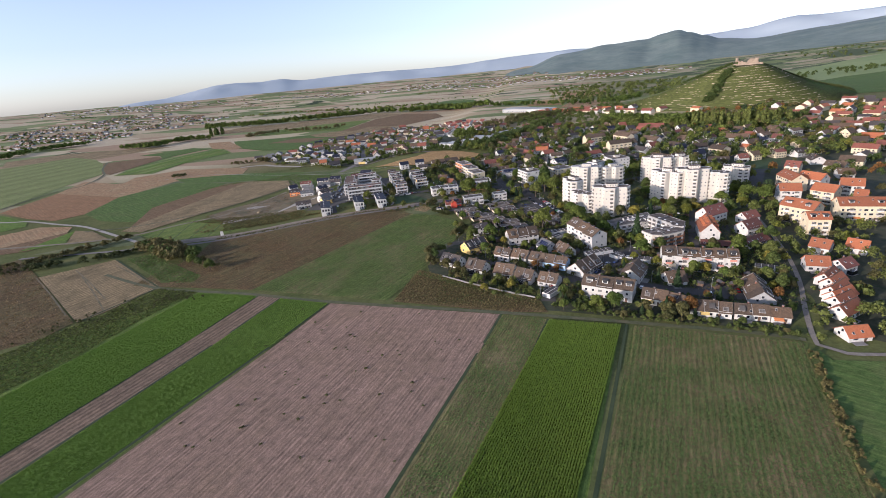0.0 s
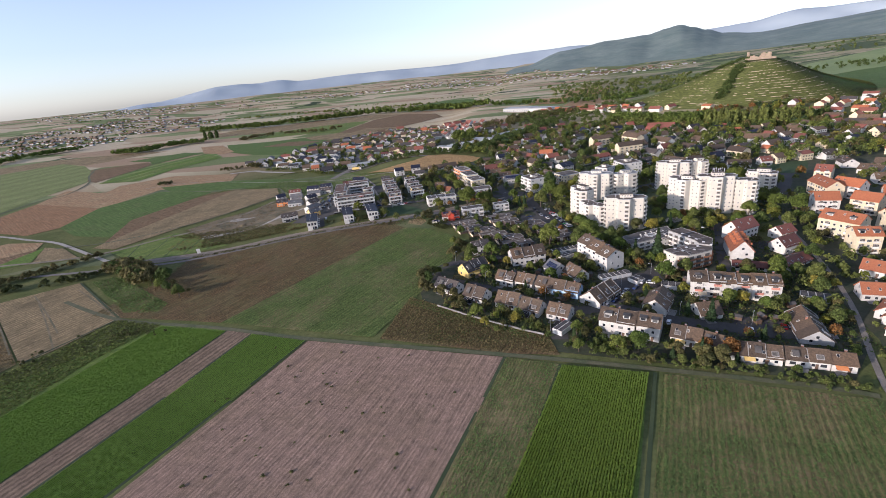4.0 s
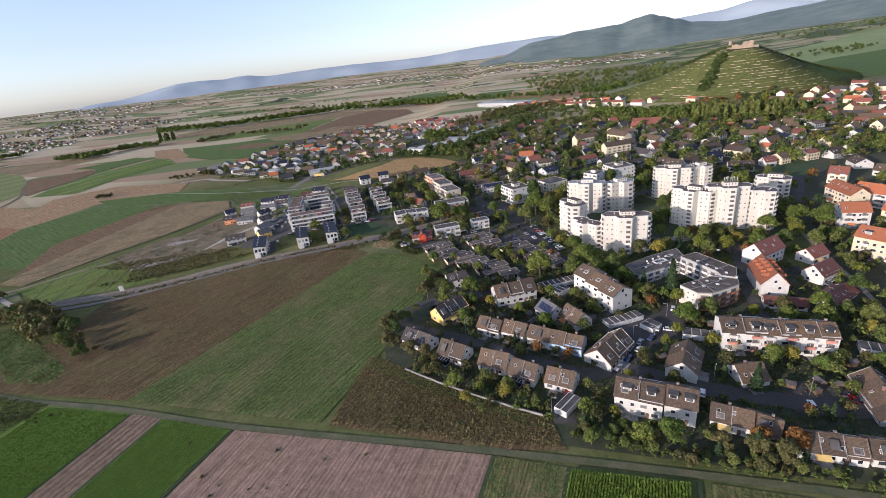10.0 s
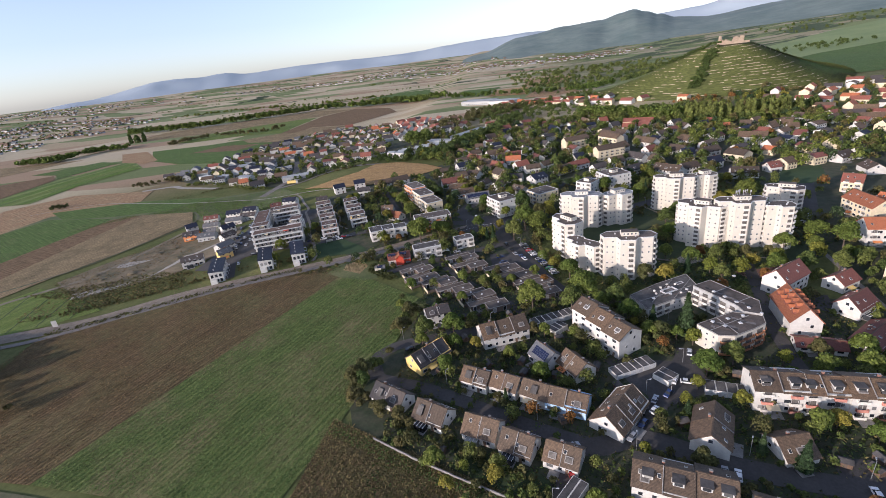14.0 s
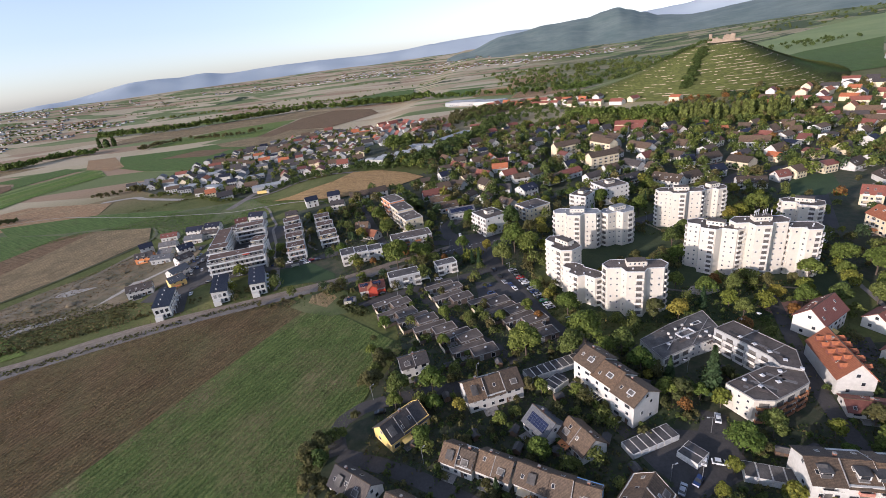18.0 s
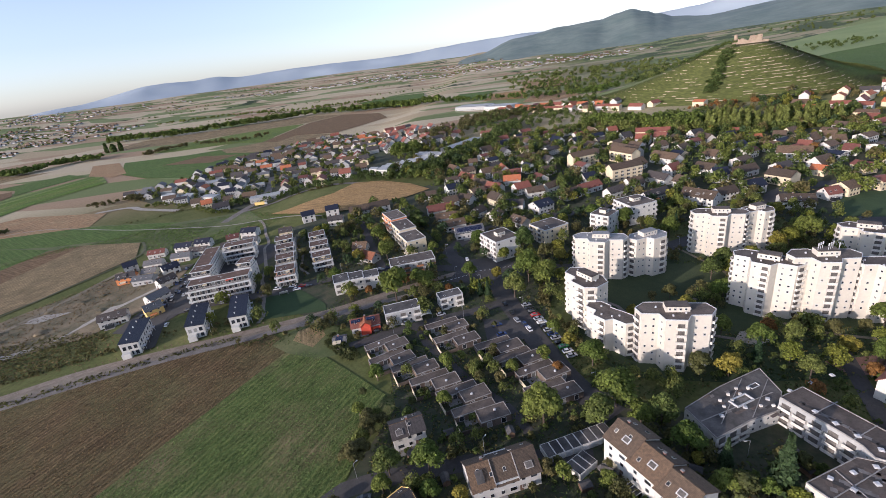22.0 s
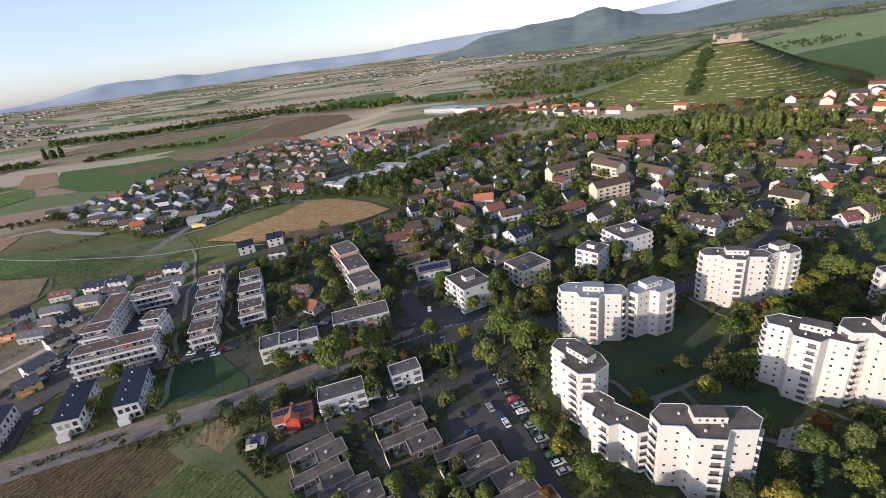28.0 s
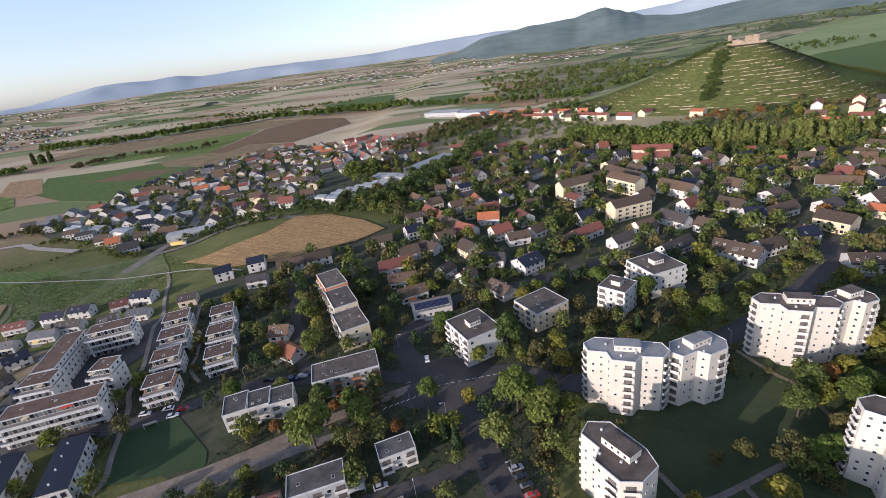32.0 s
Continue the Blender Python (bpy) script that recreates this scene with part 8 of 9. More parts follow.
for key, x, y, s in (
    ("big", -60, 383, 1.35), ("big", -46, 391, 0.95), ("big two", 5, 428, 1.2), ("big", 13, 388, 1.25), ("big two", -1.5, 380, 1.05), ("big", 6, 394, 1.2),
    ("big", 4.7, 301, 1.15), ("big", 28.5, 308, 1.2), ("big two", 22, 300, 1.0), ("big", 25, 329, 0.9), ("mid two", 59, 322, 1.2), ("gold", 68, 321, 1.0),
    ("mid", 13.4, 350, 0.8), ("gold small", 18, 340, 1.0), ("gold small", 67.6, 359, 1.3), ("fir", 80, 328, 0.9), ("mid two", 65.6, 372, 0.9), ("mid two", 58, 371, 0.65), ("big", 86.5, 370, 0.75),
    ("big", 84, 335, 0.8), ("gold", 90, 327, 0.9), ("gold", 102, 324, 1.0), ("gold", 110, 330, 0.9), ("gold", 127, 412, 1.2), ("big two", 96, 394, 1.0), ("big", 104, 388, 0.9)):
    tree(key, x, y, s)
for key, x, y, s in (
    ("gold small", -10, 398, 1.1), ("mid", 7.7, 333, 0.8), ("rust", 12, 326, 0.7), ("big", 61, 254, 0.85), ("big two", 72, 260, 0.8), ("gold", 56, 248, 0.6), ("fir", 52, 285, 0.9), ("fir", 62, 277.5, 1.65), ("mid two", 66, 285, 0.8), ("mid two", 52, 275, 1.1), ("gold small", 63, 272, 1.1),
    ("big", 44, 290, 0.85), ("big two", 40, 300, 0.9), ("mid", 48, 276, 0.9), ("mid", 34, 300, 1.0), ("mid two", 75, 240, 0.9), ("mid", 82, 229, 0.9), ("gold", 88, 231, 0.8), ("fir", 71, 216, 1.0),
    ("big", -30, 283, 0.85), ("big two", -42, 282, 0.85), ("mid", -58, 306, 0.7), ("big", 150, 354, 1.0), ("gold", 146, 366, 1.1), ("gold", 138, 376, 1.2), ("big", 158, 345, 1.1),
    ("mid", 98, 254, 1.0), ("mid", 110, 253, 1.0), ("mid two", 101, 263, 1.0), ("mid", 114, 262, 1.1), ("big", 131, 345, 0.9), ("gold", 141, 336, 1.0), ("rust", 62, 192, 1.0), ("big", 38, 193, 0.75), ("mid", 30, 193, 0.9), ("gold", -6, 420, 0.9), ("fir", -22, 388, 0.9), ("fir small", -18, 384, 1.0), ("fir", -14, 380, 0.9)):
    tree(key, x, y, s)

for key, x, y, s in (("fir", -44, 403, 0.9), ("big two", -63, 402, 0.85), ("mid", -52, 401, 1.0), ("rust", -34, 388, 0.8), ("rust", -58, 399, 0.7), ("gold", -84, 389, 0.8), ("rust", -76, 391, 0.8), ("big", -100, 408, 0.7), ("mid two", 16, 420, 1.1), ("gold", 24, 423, 1.0)):
    tree(key, x, y, s)


for key, x, y, s in (("big two", 88, 386, 0.9), ("gold", 97, 391, 1.0), ("gold", 101, 381, 1.0), ("mid two", 93, 377, 1.1), ("mid", 84, 369, 1.0), ("rust", 104, 398, 1.1), ("gold", 111, 401, 1.0),
                     ("gold", 136, 416, 1.2), ("big", 146, 420, 1.1), ("mid two", 141, 404, 1.0), ("big", 110, 391, 0.9), ("mid two", 108, 378, 1.0), ("gold small", 46, 356.5, 1.0)):
    tree(key, x, y, s)


def scatter(keys, count, seed, where, smin=0.75, smax=1.15, margin=1.6, apart=3.6, cap=9999):
    r = random.Random(seed)
    done = 0
    for i in range(count * 12):
        if done >= count:
            break
        x, y = where(r)
        if taken(x, y, margin) or on_road(x, y, 0.8) or any((x - a) ** 2 + (y - b) ** 2 < apart * apart for a, b in NEAR):
            continue
        tree(r.choice(keys), x, y, r.uniform(smin, smax))
        done += 1


def along(pts, jitter):
    def pick(r):
        i = r.randrange(len(pts) - 1)
        t = r.random()
        (a, b), (c, d) = pts[i], pts[i + 1]
        return a + (c - a) * t + r.uniform(-jitter, jitter), b + (d - b) * t + r.uniform(-jitter, jitter)
    return pick


def inside(x0, x1, y0, y1):
    return lambda r: (r.uniform(x0, x1), r.uniform(y0, y1))


scatter(["mid", "small", "shrub", "mid two", "small", "shrub"], 22, 21, along([(14, 195), (40, 188), (75, 182), (106, 176)], 3.0), 0.45, 0.75, 0.5, 2.6)
scatter(["shrub", "small", "mid two", "shrub"], 11, 22, along([(-66, 249), (-52, 240), (-40, 232)], 3), 0.7, 1.1, 0.5, 2.4)
scatter(["shrub", "mid two", "small"], 14, 23, along([(-66, 246), (-58, 272), (-50, 304)], 2.5), 0.8, 1.2, 0.5, 2.6)
scatter(["small", "mid", "shrub", "fir small", "mid two", "gold small"], 42, 24, inside(-45, 100, 200, 290), 0.6, 0.95, 1.2, 4)
scatter(["small", "shrub", "mid two", "mid"], 22, 25, inside(-60, 25, 300, 360), 0.6, 0.9, 1.0, 3.5)
scatter(["mid", "big two", "small", "mid two", "gold"], 34, 26, along([(158, 335), (152, 305), (128, 262), (120, 228), (108, 192)], 7), 0.45, 0.8, 0.8, 3.4)
scatter(["big two", "mid two", "mid two", "shrub", "mid", "shrub"], 38, 27, along([(-312, 284), (-278, 271), (-244, 256), (-214, 238)], 6), 0.55, 0.95, 0.3, 3)
scatter(["big", "big two", "mid", "gold", "rust", "mid two"], 12, 28, inside(75, 165, 318, 345), 0.7, 1.05, 1.5, 8)
scatter(["big", "mid", "gold", "mid two", "fir"], 36, 29, inside(-150, 170, 400, 480), 0.7, 1.0, 1.2, 5)


scatter(["small", "shrub", "mid two", "fir small", "shrub", "small"], 16, 71, along([(8, 203), (40, 193), (70, 187)], 5.5), 0.55, 0.9, 0.3, 2.2)
tree("rust", 70.5, 191, 1.15)
tree("fir", 60, 190, 0.8)
tree("mid two", 66, 187, 1.1)


# trees too far or too many to count
def far_wood(name, spots, leaf, label, count=150, size=0.62, shape="round"):
    """spots: rows of x, y, height, spread."""
    protos = [crown_quads(1.0, 0.45 if shape == "round" else 0.16, count, size / 10, 50 + k, shape) for k in range(6)]
    out = []
    r = np.random.RandomState(len(spots))
    for i, (x, y, h, s) in enumerate(spots):
        a = r.uniform(0, 6.28)
        q = protos[i % 6]
        c, d = math.cos(a), math.sin(a)
        k = s / (0.45 if shape == "round" else 0.16)
        out.append(np.c_[(q[:, 0] * c - q[:, 1] * d) * k + x, (q[:, 0] * d + q[:, 1] * c) * k + y, q[:, 2] * h + land(x, y) - 0.15 * h])
    quad_object(name, np.concatenate(out), LEAF[leaf], label, "trees")


WEDGE = [(-78, 198), (-69, 236), (-49, 224), (-28, 213.5), (-1, 202.5), (7, 200), (7, 187), (-13, 187)]


def barred(x, y):
    """Open fields and lawns that stay free of trees."""
    for cx, cy, rx, ry in ((-160, 580, 92, 34), (-108, 556, 42, 25), (198, 461, 21, 17), (85, 342, 8, 6), (-290, 520, 75, 62), (-60, 280, 22, 60), (-112, 385, 22, 20), (75, 374, 40, 30), (-17, 409, 22, 15), (-8, 354, 10, 11), (3, 362, 10, 14), (10, 345, 9, 12), (17, 329, 8, 10), (48, 254, 14, 12), (-240, 395, 40, 50)):
        if ((x - cx) / rx) ** 2 + ((y - cy) / ry) ** 2 < 1:
            return True
    if in_ring(x, y, WEDGE):
        return True
    return -262 < x < -50 and 200 < y < 340 and y < 340 - (-(x + 50)) * 0.2


FOOTPATH = [(146, 330), (143.6, 311), (140, 281), (135.4, 252.5), (127.6, 222), (118, 195), (112.3, 177)]


def near_path(x, y, reach):
    for (ax, ay), (bx, by) in zip(FOOTPATH, FOOTPATH[1:]):
        f = min(1.0, max(0.0, ((x - ax) * (bx - ax) + (y - ay) * (by - ay)) / ((bx - ax) ** 2 + (by - ay) ** 2)))
        if math.hypot(x - ax - (bx - ax) * f, y - ay - (by - ay) * f) < reach:
            return True
    return False


def spots(count, seed, where, h0, h1, margin=0.5):
    r = random.Random(seed)
    out = []
    for i in range(count * 4):
        if len(out) >= count:
            break
        x, y = where(r)
        if barred(x, y) or near_path(x, y, 2.4):
            continue
        if margin and (taken(x, y, margin) or on_road(x, y, 0.5)):
            continue
        h = r.uniform(h0, h1)
        out.append((x, y, h, h * r.uniform(0.34, 0.46)))
    return out


town = spots(1050, 31, lambda r: (r.uniform(-120, 330), r.uniform(475, 770)), 6.5, 13, 0.2)
far_wood("town_trees", town[:400], "green", "leafy trees between the houses of the town", 200, 0.5)
far_wood("town_trees", town[400:660], "park", "light green trees between the houses of the town", 200, 0.5)
far_wood("town_trees", town[660:880], "olive", "olive green trees between the houses of the town", 200, 0.5)
far_wood("town_trees", town[880:940], "yellowing", "yellowing trees between the houses of the town", 200, 0.5)
far_wood("town_trees", town[940:], "fir", "dark conifers between the houses of the town", 200, 0.5)
far_wood("town_trees", spots(110, 32, lambda r: (r.uniform(-150, 60), r.uniform(470, 620)), 4, 7, 2), "green", "garden trees near the stubble field")
far_wood("tree_belt", spots(150, 33, along([(-95, 610), (-70, 630), (-45, 680), (-30, 720), (-10, 770), (20, 850)], 13), 9, 14, 1), "green", "dark belt of trees beside the halls", 200, 0.55)
far_wood("tree_belt", spots(26, 331, along([(-130, 720), (-105, 740)], 9), 14, 19, 1), "park", "clump of tall light green trees behind the greenhouses", 200, 0.55)
far_wood("tree_belt", spots(150, 34, along([(-100, 800), (-60, 900), (-20, 960), (60, 960)], 34), 8, 13, 1), "olive", "trees before the old town")
far_wood("park_trees", spots(64, 35, along([(105, 768), (150, 732), (200, 692)], 12), 16, 21, 0), "park", "tall row of light green park trees below the castle hill", 240, 0.5)
far_wood("park_trees", spots(36, 351, along([(95, 762), (140, 722), (190, 684)], 8), 11, 16, 0), "green", "darker park trees below the castle hill", 240, 0.5)
far_wood("park_trees", spots(34, 352, along([(205, 700), (250, 682), (330, 682)], 12), 11, 16, 0), "green", "dark park trees among the poplars", 240, 0.5)
far_wood("park_poplars", [(x, y, h * 1.15, h * 0.15) for x, y, h, s in spots(44, 36, along([(200, 690), (240, 668), (280, 658), (325, 664)], 9), 17, 22, 0)], "green", "tall dark poplars in the park", 190, 0.6, "poplar")
far_wood("park_trees", spots(22, 353, along([(225, 790), (290, 770), (350, 760)], 10), 6, 9, 0), "rust", "russet trees at the foot of the vineyard", 160, 0.6)
far_wood("village_trees", [p for p in spots(900, 37, lambda r: (r.uniform(-480, -140), r.uniform(600, 1040)), 4.5, 9.5, 0.2) if in_ring(p[0], p[1], VILLAGE)], "green", "garden trees of the village", 85, 0.85)
far_wood("field_hedges", spots(330, 38, along([(-1143, 1444), (-1010, 1426), (-882, 1429), (-762, 1497), (-656, 1518), (-582, 1576), (-409, 1506), (-293, 1480), (-151, 1328)], 17), 16, 25, 0), "park", "line of trees across the plain", 80, 0.9)
far_wood("field_hedges", spots(80, 381, along([(-748, 1071), (-744, 1128), (-699, 1168), (-579, 1137), (-520, 1180)], 9), 7, 13, 0), "olive", "hedge between the far fields", 70, 0.9)
far_wood("field_hedges", spots(60, 39, along([(-497, 670), (-470, 690), (-458, 694), (-440, 670)], 10), 4, 7.5, 0.5), "olive", "hedge at the village edge", 70, 0.9)
far_wood("field_hedges", spots(70, 392, along([(-410, 640), (-390, 652), (-304, 604), (-272, 586)], 6), 2.5, 5.5, 0.5), "green", "bushes along the village edge", 90, 0.9)
far_wood("field_hedges", spots(40, 393, along([(-400, 575), (-362, 598), (-348, 612), (-322, 618)], 3), 1.0, 2.4, 0.5), "olive", "low hedge across the meadow", 70, 0.9)
far_wood("field_hedges", spots(50, 394, along([(-232, 597), (-190, 615), (-150, 617)], 3), 1.5, 3.5, 0.5), "olive", "scrub between road and stubble field", 70, 0.9)
far_wood("field_hedges", spots(14, 391, along([(-551, 585), (-522, 587)], 5), 4, 7, 0), "olive", "small copse between fields", 90, 0.9)
far_wood("field_hedges", spots(120, 40, along([(-150, 1330), (20, 1240), (150, 1130), (180, 1050)], 26), 9, 16, 0), "park", "line of trees across the far plain", 70, 0.9)
far_wood("hill_woods", spots(150, 41, along([(262, 834), (295, 892), (326, 938)], 7), 4, 8, 0), "green", "wooded gully on the castle hill")
far_wood("hill_woods", spots(90, 411, along([(345, 958), (310, 972), (270, 985)], 10), 4, 7.5, 0), "green", "trees along the crest west of the castle")
far_wood("hill_woods", spots(190, 42, lambda r: (r.uniform(60, 560), r.uniform(1080, 1500)), 8, 14, 0), "green", "woods behind the castle hill", 70, 0.9)
far_wood("east_trees", spots(230, 43, lambda r: (r.uniform(170, 600), r.uniform(400, 760)), 6, 10.5, 1.0), "green", "leafy trees of the eastern town", 170, 0.55)
far_wood("east_trees", spots(150, 83, lambda r: (r.uniform(250, 520), r.uniform(500, 800)), 6, 10, 1.0), "olive", "leafy trees between the eastern houses", 170, 0.55)
far_wood("east_trees", spots(60, 84, lambda r: (r.uniform(250, 520), r.uniform(480, 770)), 6, 10, 1.0), "yellowing", "yellowing trees between the eastern houses", 170, 0.55)
far_wood("tree_belt", spots(230, 85, lambda r: (r.uniform(-40, 150), r.uniform(800, 1010)), 7, 12, 1), "green", "dense trees behind the halls")
far_wood("field_hedges", spots(120, 86, along([(-1069, 1009), (-975, 1003), (-962, 1100), (-893, 1103)], 16), 12, 18, 0), "park", "wood on the plain", 80, 0.9)
far_wood("field_hedges", spots(120, 861, along([(-1405, 945), (-1476, 1088), (-1395, 1183)], 24), 12, 18, 0), "park", "wood on the plain", 80, 0.9)
far_wood("field_poplars", [(-965, 1220, 27, 4), (-933, 1229, 29, 4), (-948, 1222, 22, 6)], "green", "lone poplars on the plain", 150, 0.9, "poplar")
far_wood("field_hedges", spots(120, 87, along([(-1285, 1840), (-1055, 1904), (-740, 1800), (-385, 1812)], 14), 8, 14, 0), "park", "line of trees across the far plain", 60, 1.0)
far_wood("east_trees", spots(9, 44, lambda r: (r.uniform(170, 560), r.uniform(400, 720)), 7, 11, 1.5), "rust", "rust-coloured trees of the eastern town")
far_wood("rail_bushes", spots(90, 72, along([(-470, 190), (-394, 249), (-377, 274), (-354, 309)], 5), 3, 6.5, 0), "olive", "dark bushes along the railway", 90, 0.9)
far_wood("village_trees", spots(110, 73, lambda r: (r.uniform(-290, -110), r.uniform(612, 640)), 4, 8, 1.0), "green", "dense garden trees at the village edge")
far_wood("hill_woods", spots(420, 74, lambda r: (r.uniform(20, 520), r.uniform(1150, 1900)), 9, 16, 0), "green", "woods on the slopes behind the castle hill", 50, 1.1)
far_wood("hill_woods", spots(60, 75, lambda r: (r.uniform(640, 900), r.uniform(1420, 1560)), 8, 13, 0), "green", "scattered woods on the eastern slopes", 60, 1.0)
far_wood("hill_woods", spots(120, 77, lambda r: (r.uniform(1000, 1700), r.uniform(1950, 2400)), 9, 15, 0), "green", "woods on the eastern slopes", 40, 1.2)
far_wood("town_shrubs", spots(650, 76, lambda r: (r.uniform(-140, 320), r.uniform(475, 790)), 1.6, 3.6, 0.3), "green", "hedges and shrubs of the town gardens", 60, 1.1)
clump = spots(170, 78, along([(-312, 285), (-278, 270), (-244, 255), (-214, 238)], 8), 5.5, 11, 0)
far_wood("hedge_clump", clump[:90], "olive", "dense dull green hedge clump by the field", 160, 0.6)
far_wood("hedge_clump", clump[90:130], "green", "dark trees of the hedge clump", 160, 0.6)
far_wood("hedge_clump", clump[130:], "olive", "brownish bushes of the hedge clump", 160, 0.6)
far_wood("hedge_row", spots(110, 45, along([(-560, 195), (-430, 215), (-330, 262), (-300, 290)], 5), 3, 6, 0.5), "olive", "low hedge along the field road", 60, 1.1)
far_wood("field_shrubs", spots(70, 46, along([(-262, 150), (-214, 205), (-200, 208)], 12), 0.9, 1.9, 0.2), "olive", "rough grassy scrub between crops", 50, 1.6)
far_wood("rail_shrubs", spots(90, 47, along([(-290, 320), (-225, 343), (-180, 361), (-130, 375)], 2.5), 1.0, 2.2, 0.3), "olive", "scrub beside the railway", 50, 1.6)
lines = random.Random(48)
hedgerows = []
for k in range(34):
    hx, hy, turn, reach = lines.uniform(-2400, 300), lines.uniform(1650, 3600), lines.uniform(-0.35, 0.15), lines.uniform(60, 260)
    hedgerows += spots(int(reach / 9), 500 + k, along([(hx - reach * math.cos(turn), hy - reach * math.sin(turn)), (hx + reach * math.cos(turn), hy + reach * math.sin(turn))], 5), 5, 11, 0)
far_wood("plain_trees", hedgerows, "park", "far hedgerows on the plain", 30, 1.4)
far_wood("path_trees", spots(125, 491, lambda r: (r.uniform(118, 265), r.uniform(175, 460)), 4.5, 9.5, 1.0), "green", "leafy trees among the eastern houses", 260, 0.45)
far_wood("path_trees", spots(64, 492, lambda r: (r.uniform(118, 265), r.uniform(175, 460)), 4.5, 9, 1.0), "olive", "olive green trees among the eastern houses", 260, 0.45)
far_wood("path_trees", spots(26, 493, lambda r: (r.uniform(118, 235), r.uniform(230, 420)), 5, 9, 1.0), "yellowing", "yellowing trees among the eastern houses", 260, 0.45)
far_wood("path_shrubs", spots(150, 49, along([(107, 165), (102, 147), (97, 127), (93, 108), (88, 85), (80, 50)], 1.6), 0.9, 2.2, 0.3), "olive", "bramble hedge along the field edge", 60, 1.5)
far_wood("east_scrub", spots(150, 50, lambda r: (r.uniform(112, 190), r.uniform(170, 330)), 2, 6, 1.0), "green", "garden greenery by the footpath", 60, 1.2)
wood = random.Random(97)
thicket = [(wood.uniform(72, 112), wood.uniform(344, 374), wood.uniform(4, 8.5)) for k in range(150)]
thicket = [(x, y, h, h * 0.42) for x, y, h in thicket if not taken(x, y, 1.2) and not in_ring(x, y, [(74, 336), (74, 346), (84, 349), (96, 348), (96, 336)]) and y > 372 - (x - 68) * 0.75]
far_wood("thicket", thicket[::2], "green", "dark thicket of trees beside the towers", 300, 0.42)
far_wood("thicket", thicket[1::2], "olive", "olive thicket of trees beside the towers", 300, 0.42)
far_wood("tower_shrubs", spots(110, 51, along([(27, 330), (17, 352), (11, 372), (14, 392)], 3), 1.2, 2.6, 0.8), "olive", "low hedge along the parking bays", 50, 1.5)
far_wood("garden_shrubs", spots(190, 81, lambda r: (r.uniform(-50, 60), r.uniform(205, 300)), 1.5, 4.0, 0.2), "olive", "garden bushes close to the houses", 80, 1.0)
far_wood("garden_shrubs", spots(430, 52, lambda r: (r.uniform(-60, 112), r.uniform(195, 360)), 1.2, 3.6, 0.4), "green", "garden hedges and shrubs between houses", 80, 1.05)
far_wood("garden_shrubs", spots(720, 53, lambda r: (r.uniform(-150, 170), r.uniform(350, 490)), 1.2, 4.0, 0.5), "olive", "garden hedges and shrubs between houses", 80, 1.05)

far_wood("edge_scrub", spots(190, 64, along([(6, 199), (40, 189), (75, 182), (108, 175)], 4), 0.9, 2.7, 0.2), "green", "dense scrub along the edge of the gardens", 90, 1.0)
far_wood("edge_scrub", spots(90, 65, along([(-66, 247), (-40, 231), (-12, 217), (4, 206)], 2.5), 0.8, 2.4, 0.2), "olive", "dense scrub along the edge of the gardens", 90, 1.0)
far_wood("edge_scrub", spots(90, 66, along([(-67, 248), (-60, 275), (-54, 306), (-70, 338), (-84, 352)], 3), 1.2, 3.5, 0.2), "olive", "brambles along the field edge", 90, 1.0)

g1_spots = spots(78, 61, lambda r: (r.uniform(-52, 112), r.uniform(200, 352)), 4.5, 8, 0.8)
far_wood("garden_trees", g1_spots[:50], "green", "leafy trees in the gardens between houses", 420, 0.36)
far_wood("garden_trees", g1_spots[50:72], "olive", "dull green trees in the gardens between houses", 420, 0.36)
far_wood("garden_trees", g1_spots[72:], "rust", "russet autumn trees in the gardens", 420, 0.36)
g2_spots = spots(260, 62, lambda r: (r.uniform(-160, 175), r.uniform(355, 490)), 5, 10.5, 0.8)
far_wood("garden_trees", g2_spots[:130], "green", "leafy trees between the apartment blocks", 420, 0.36)
far_wood("garden_trees", g2_spots[130:190], "olive", "dull green trees between the apartment blocks", 420, 0.36)
far_wood("garden_trees", g2_spots[190:225], "yellowing", "yellowing trees between the apartment blocks", 420, 0.36)
far_wood("garden_trees", g2_spots[225:], "fir", "dark conifers between the apartment blocks", 420, 0.36)
far_wood("weeds", [(x, y, h * 0.15, h * 0.17) for x, y, h, s in spots(70, 63, lambda r: (r.uniform(-130, -30), r.uniform(90, 190)), 2, 4.5, 0)], "olive", "dark weed tufts on the bare field", 40, 1.6)

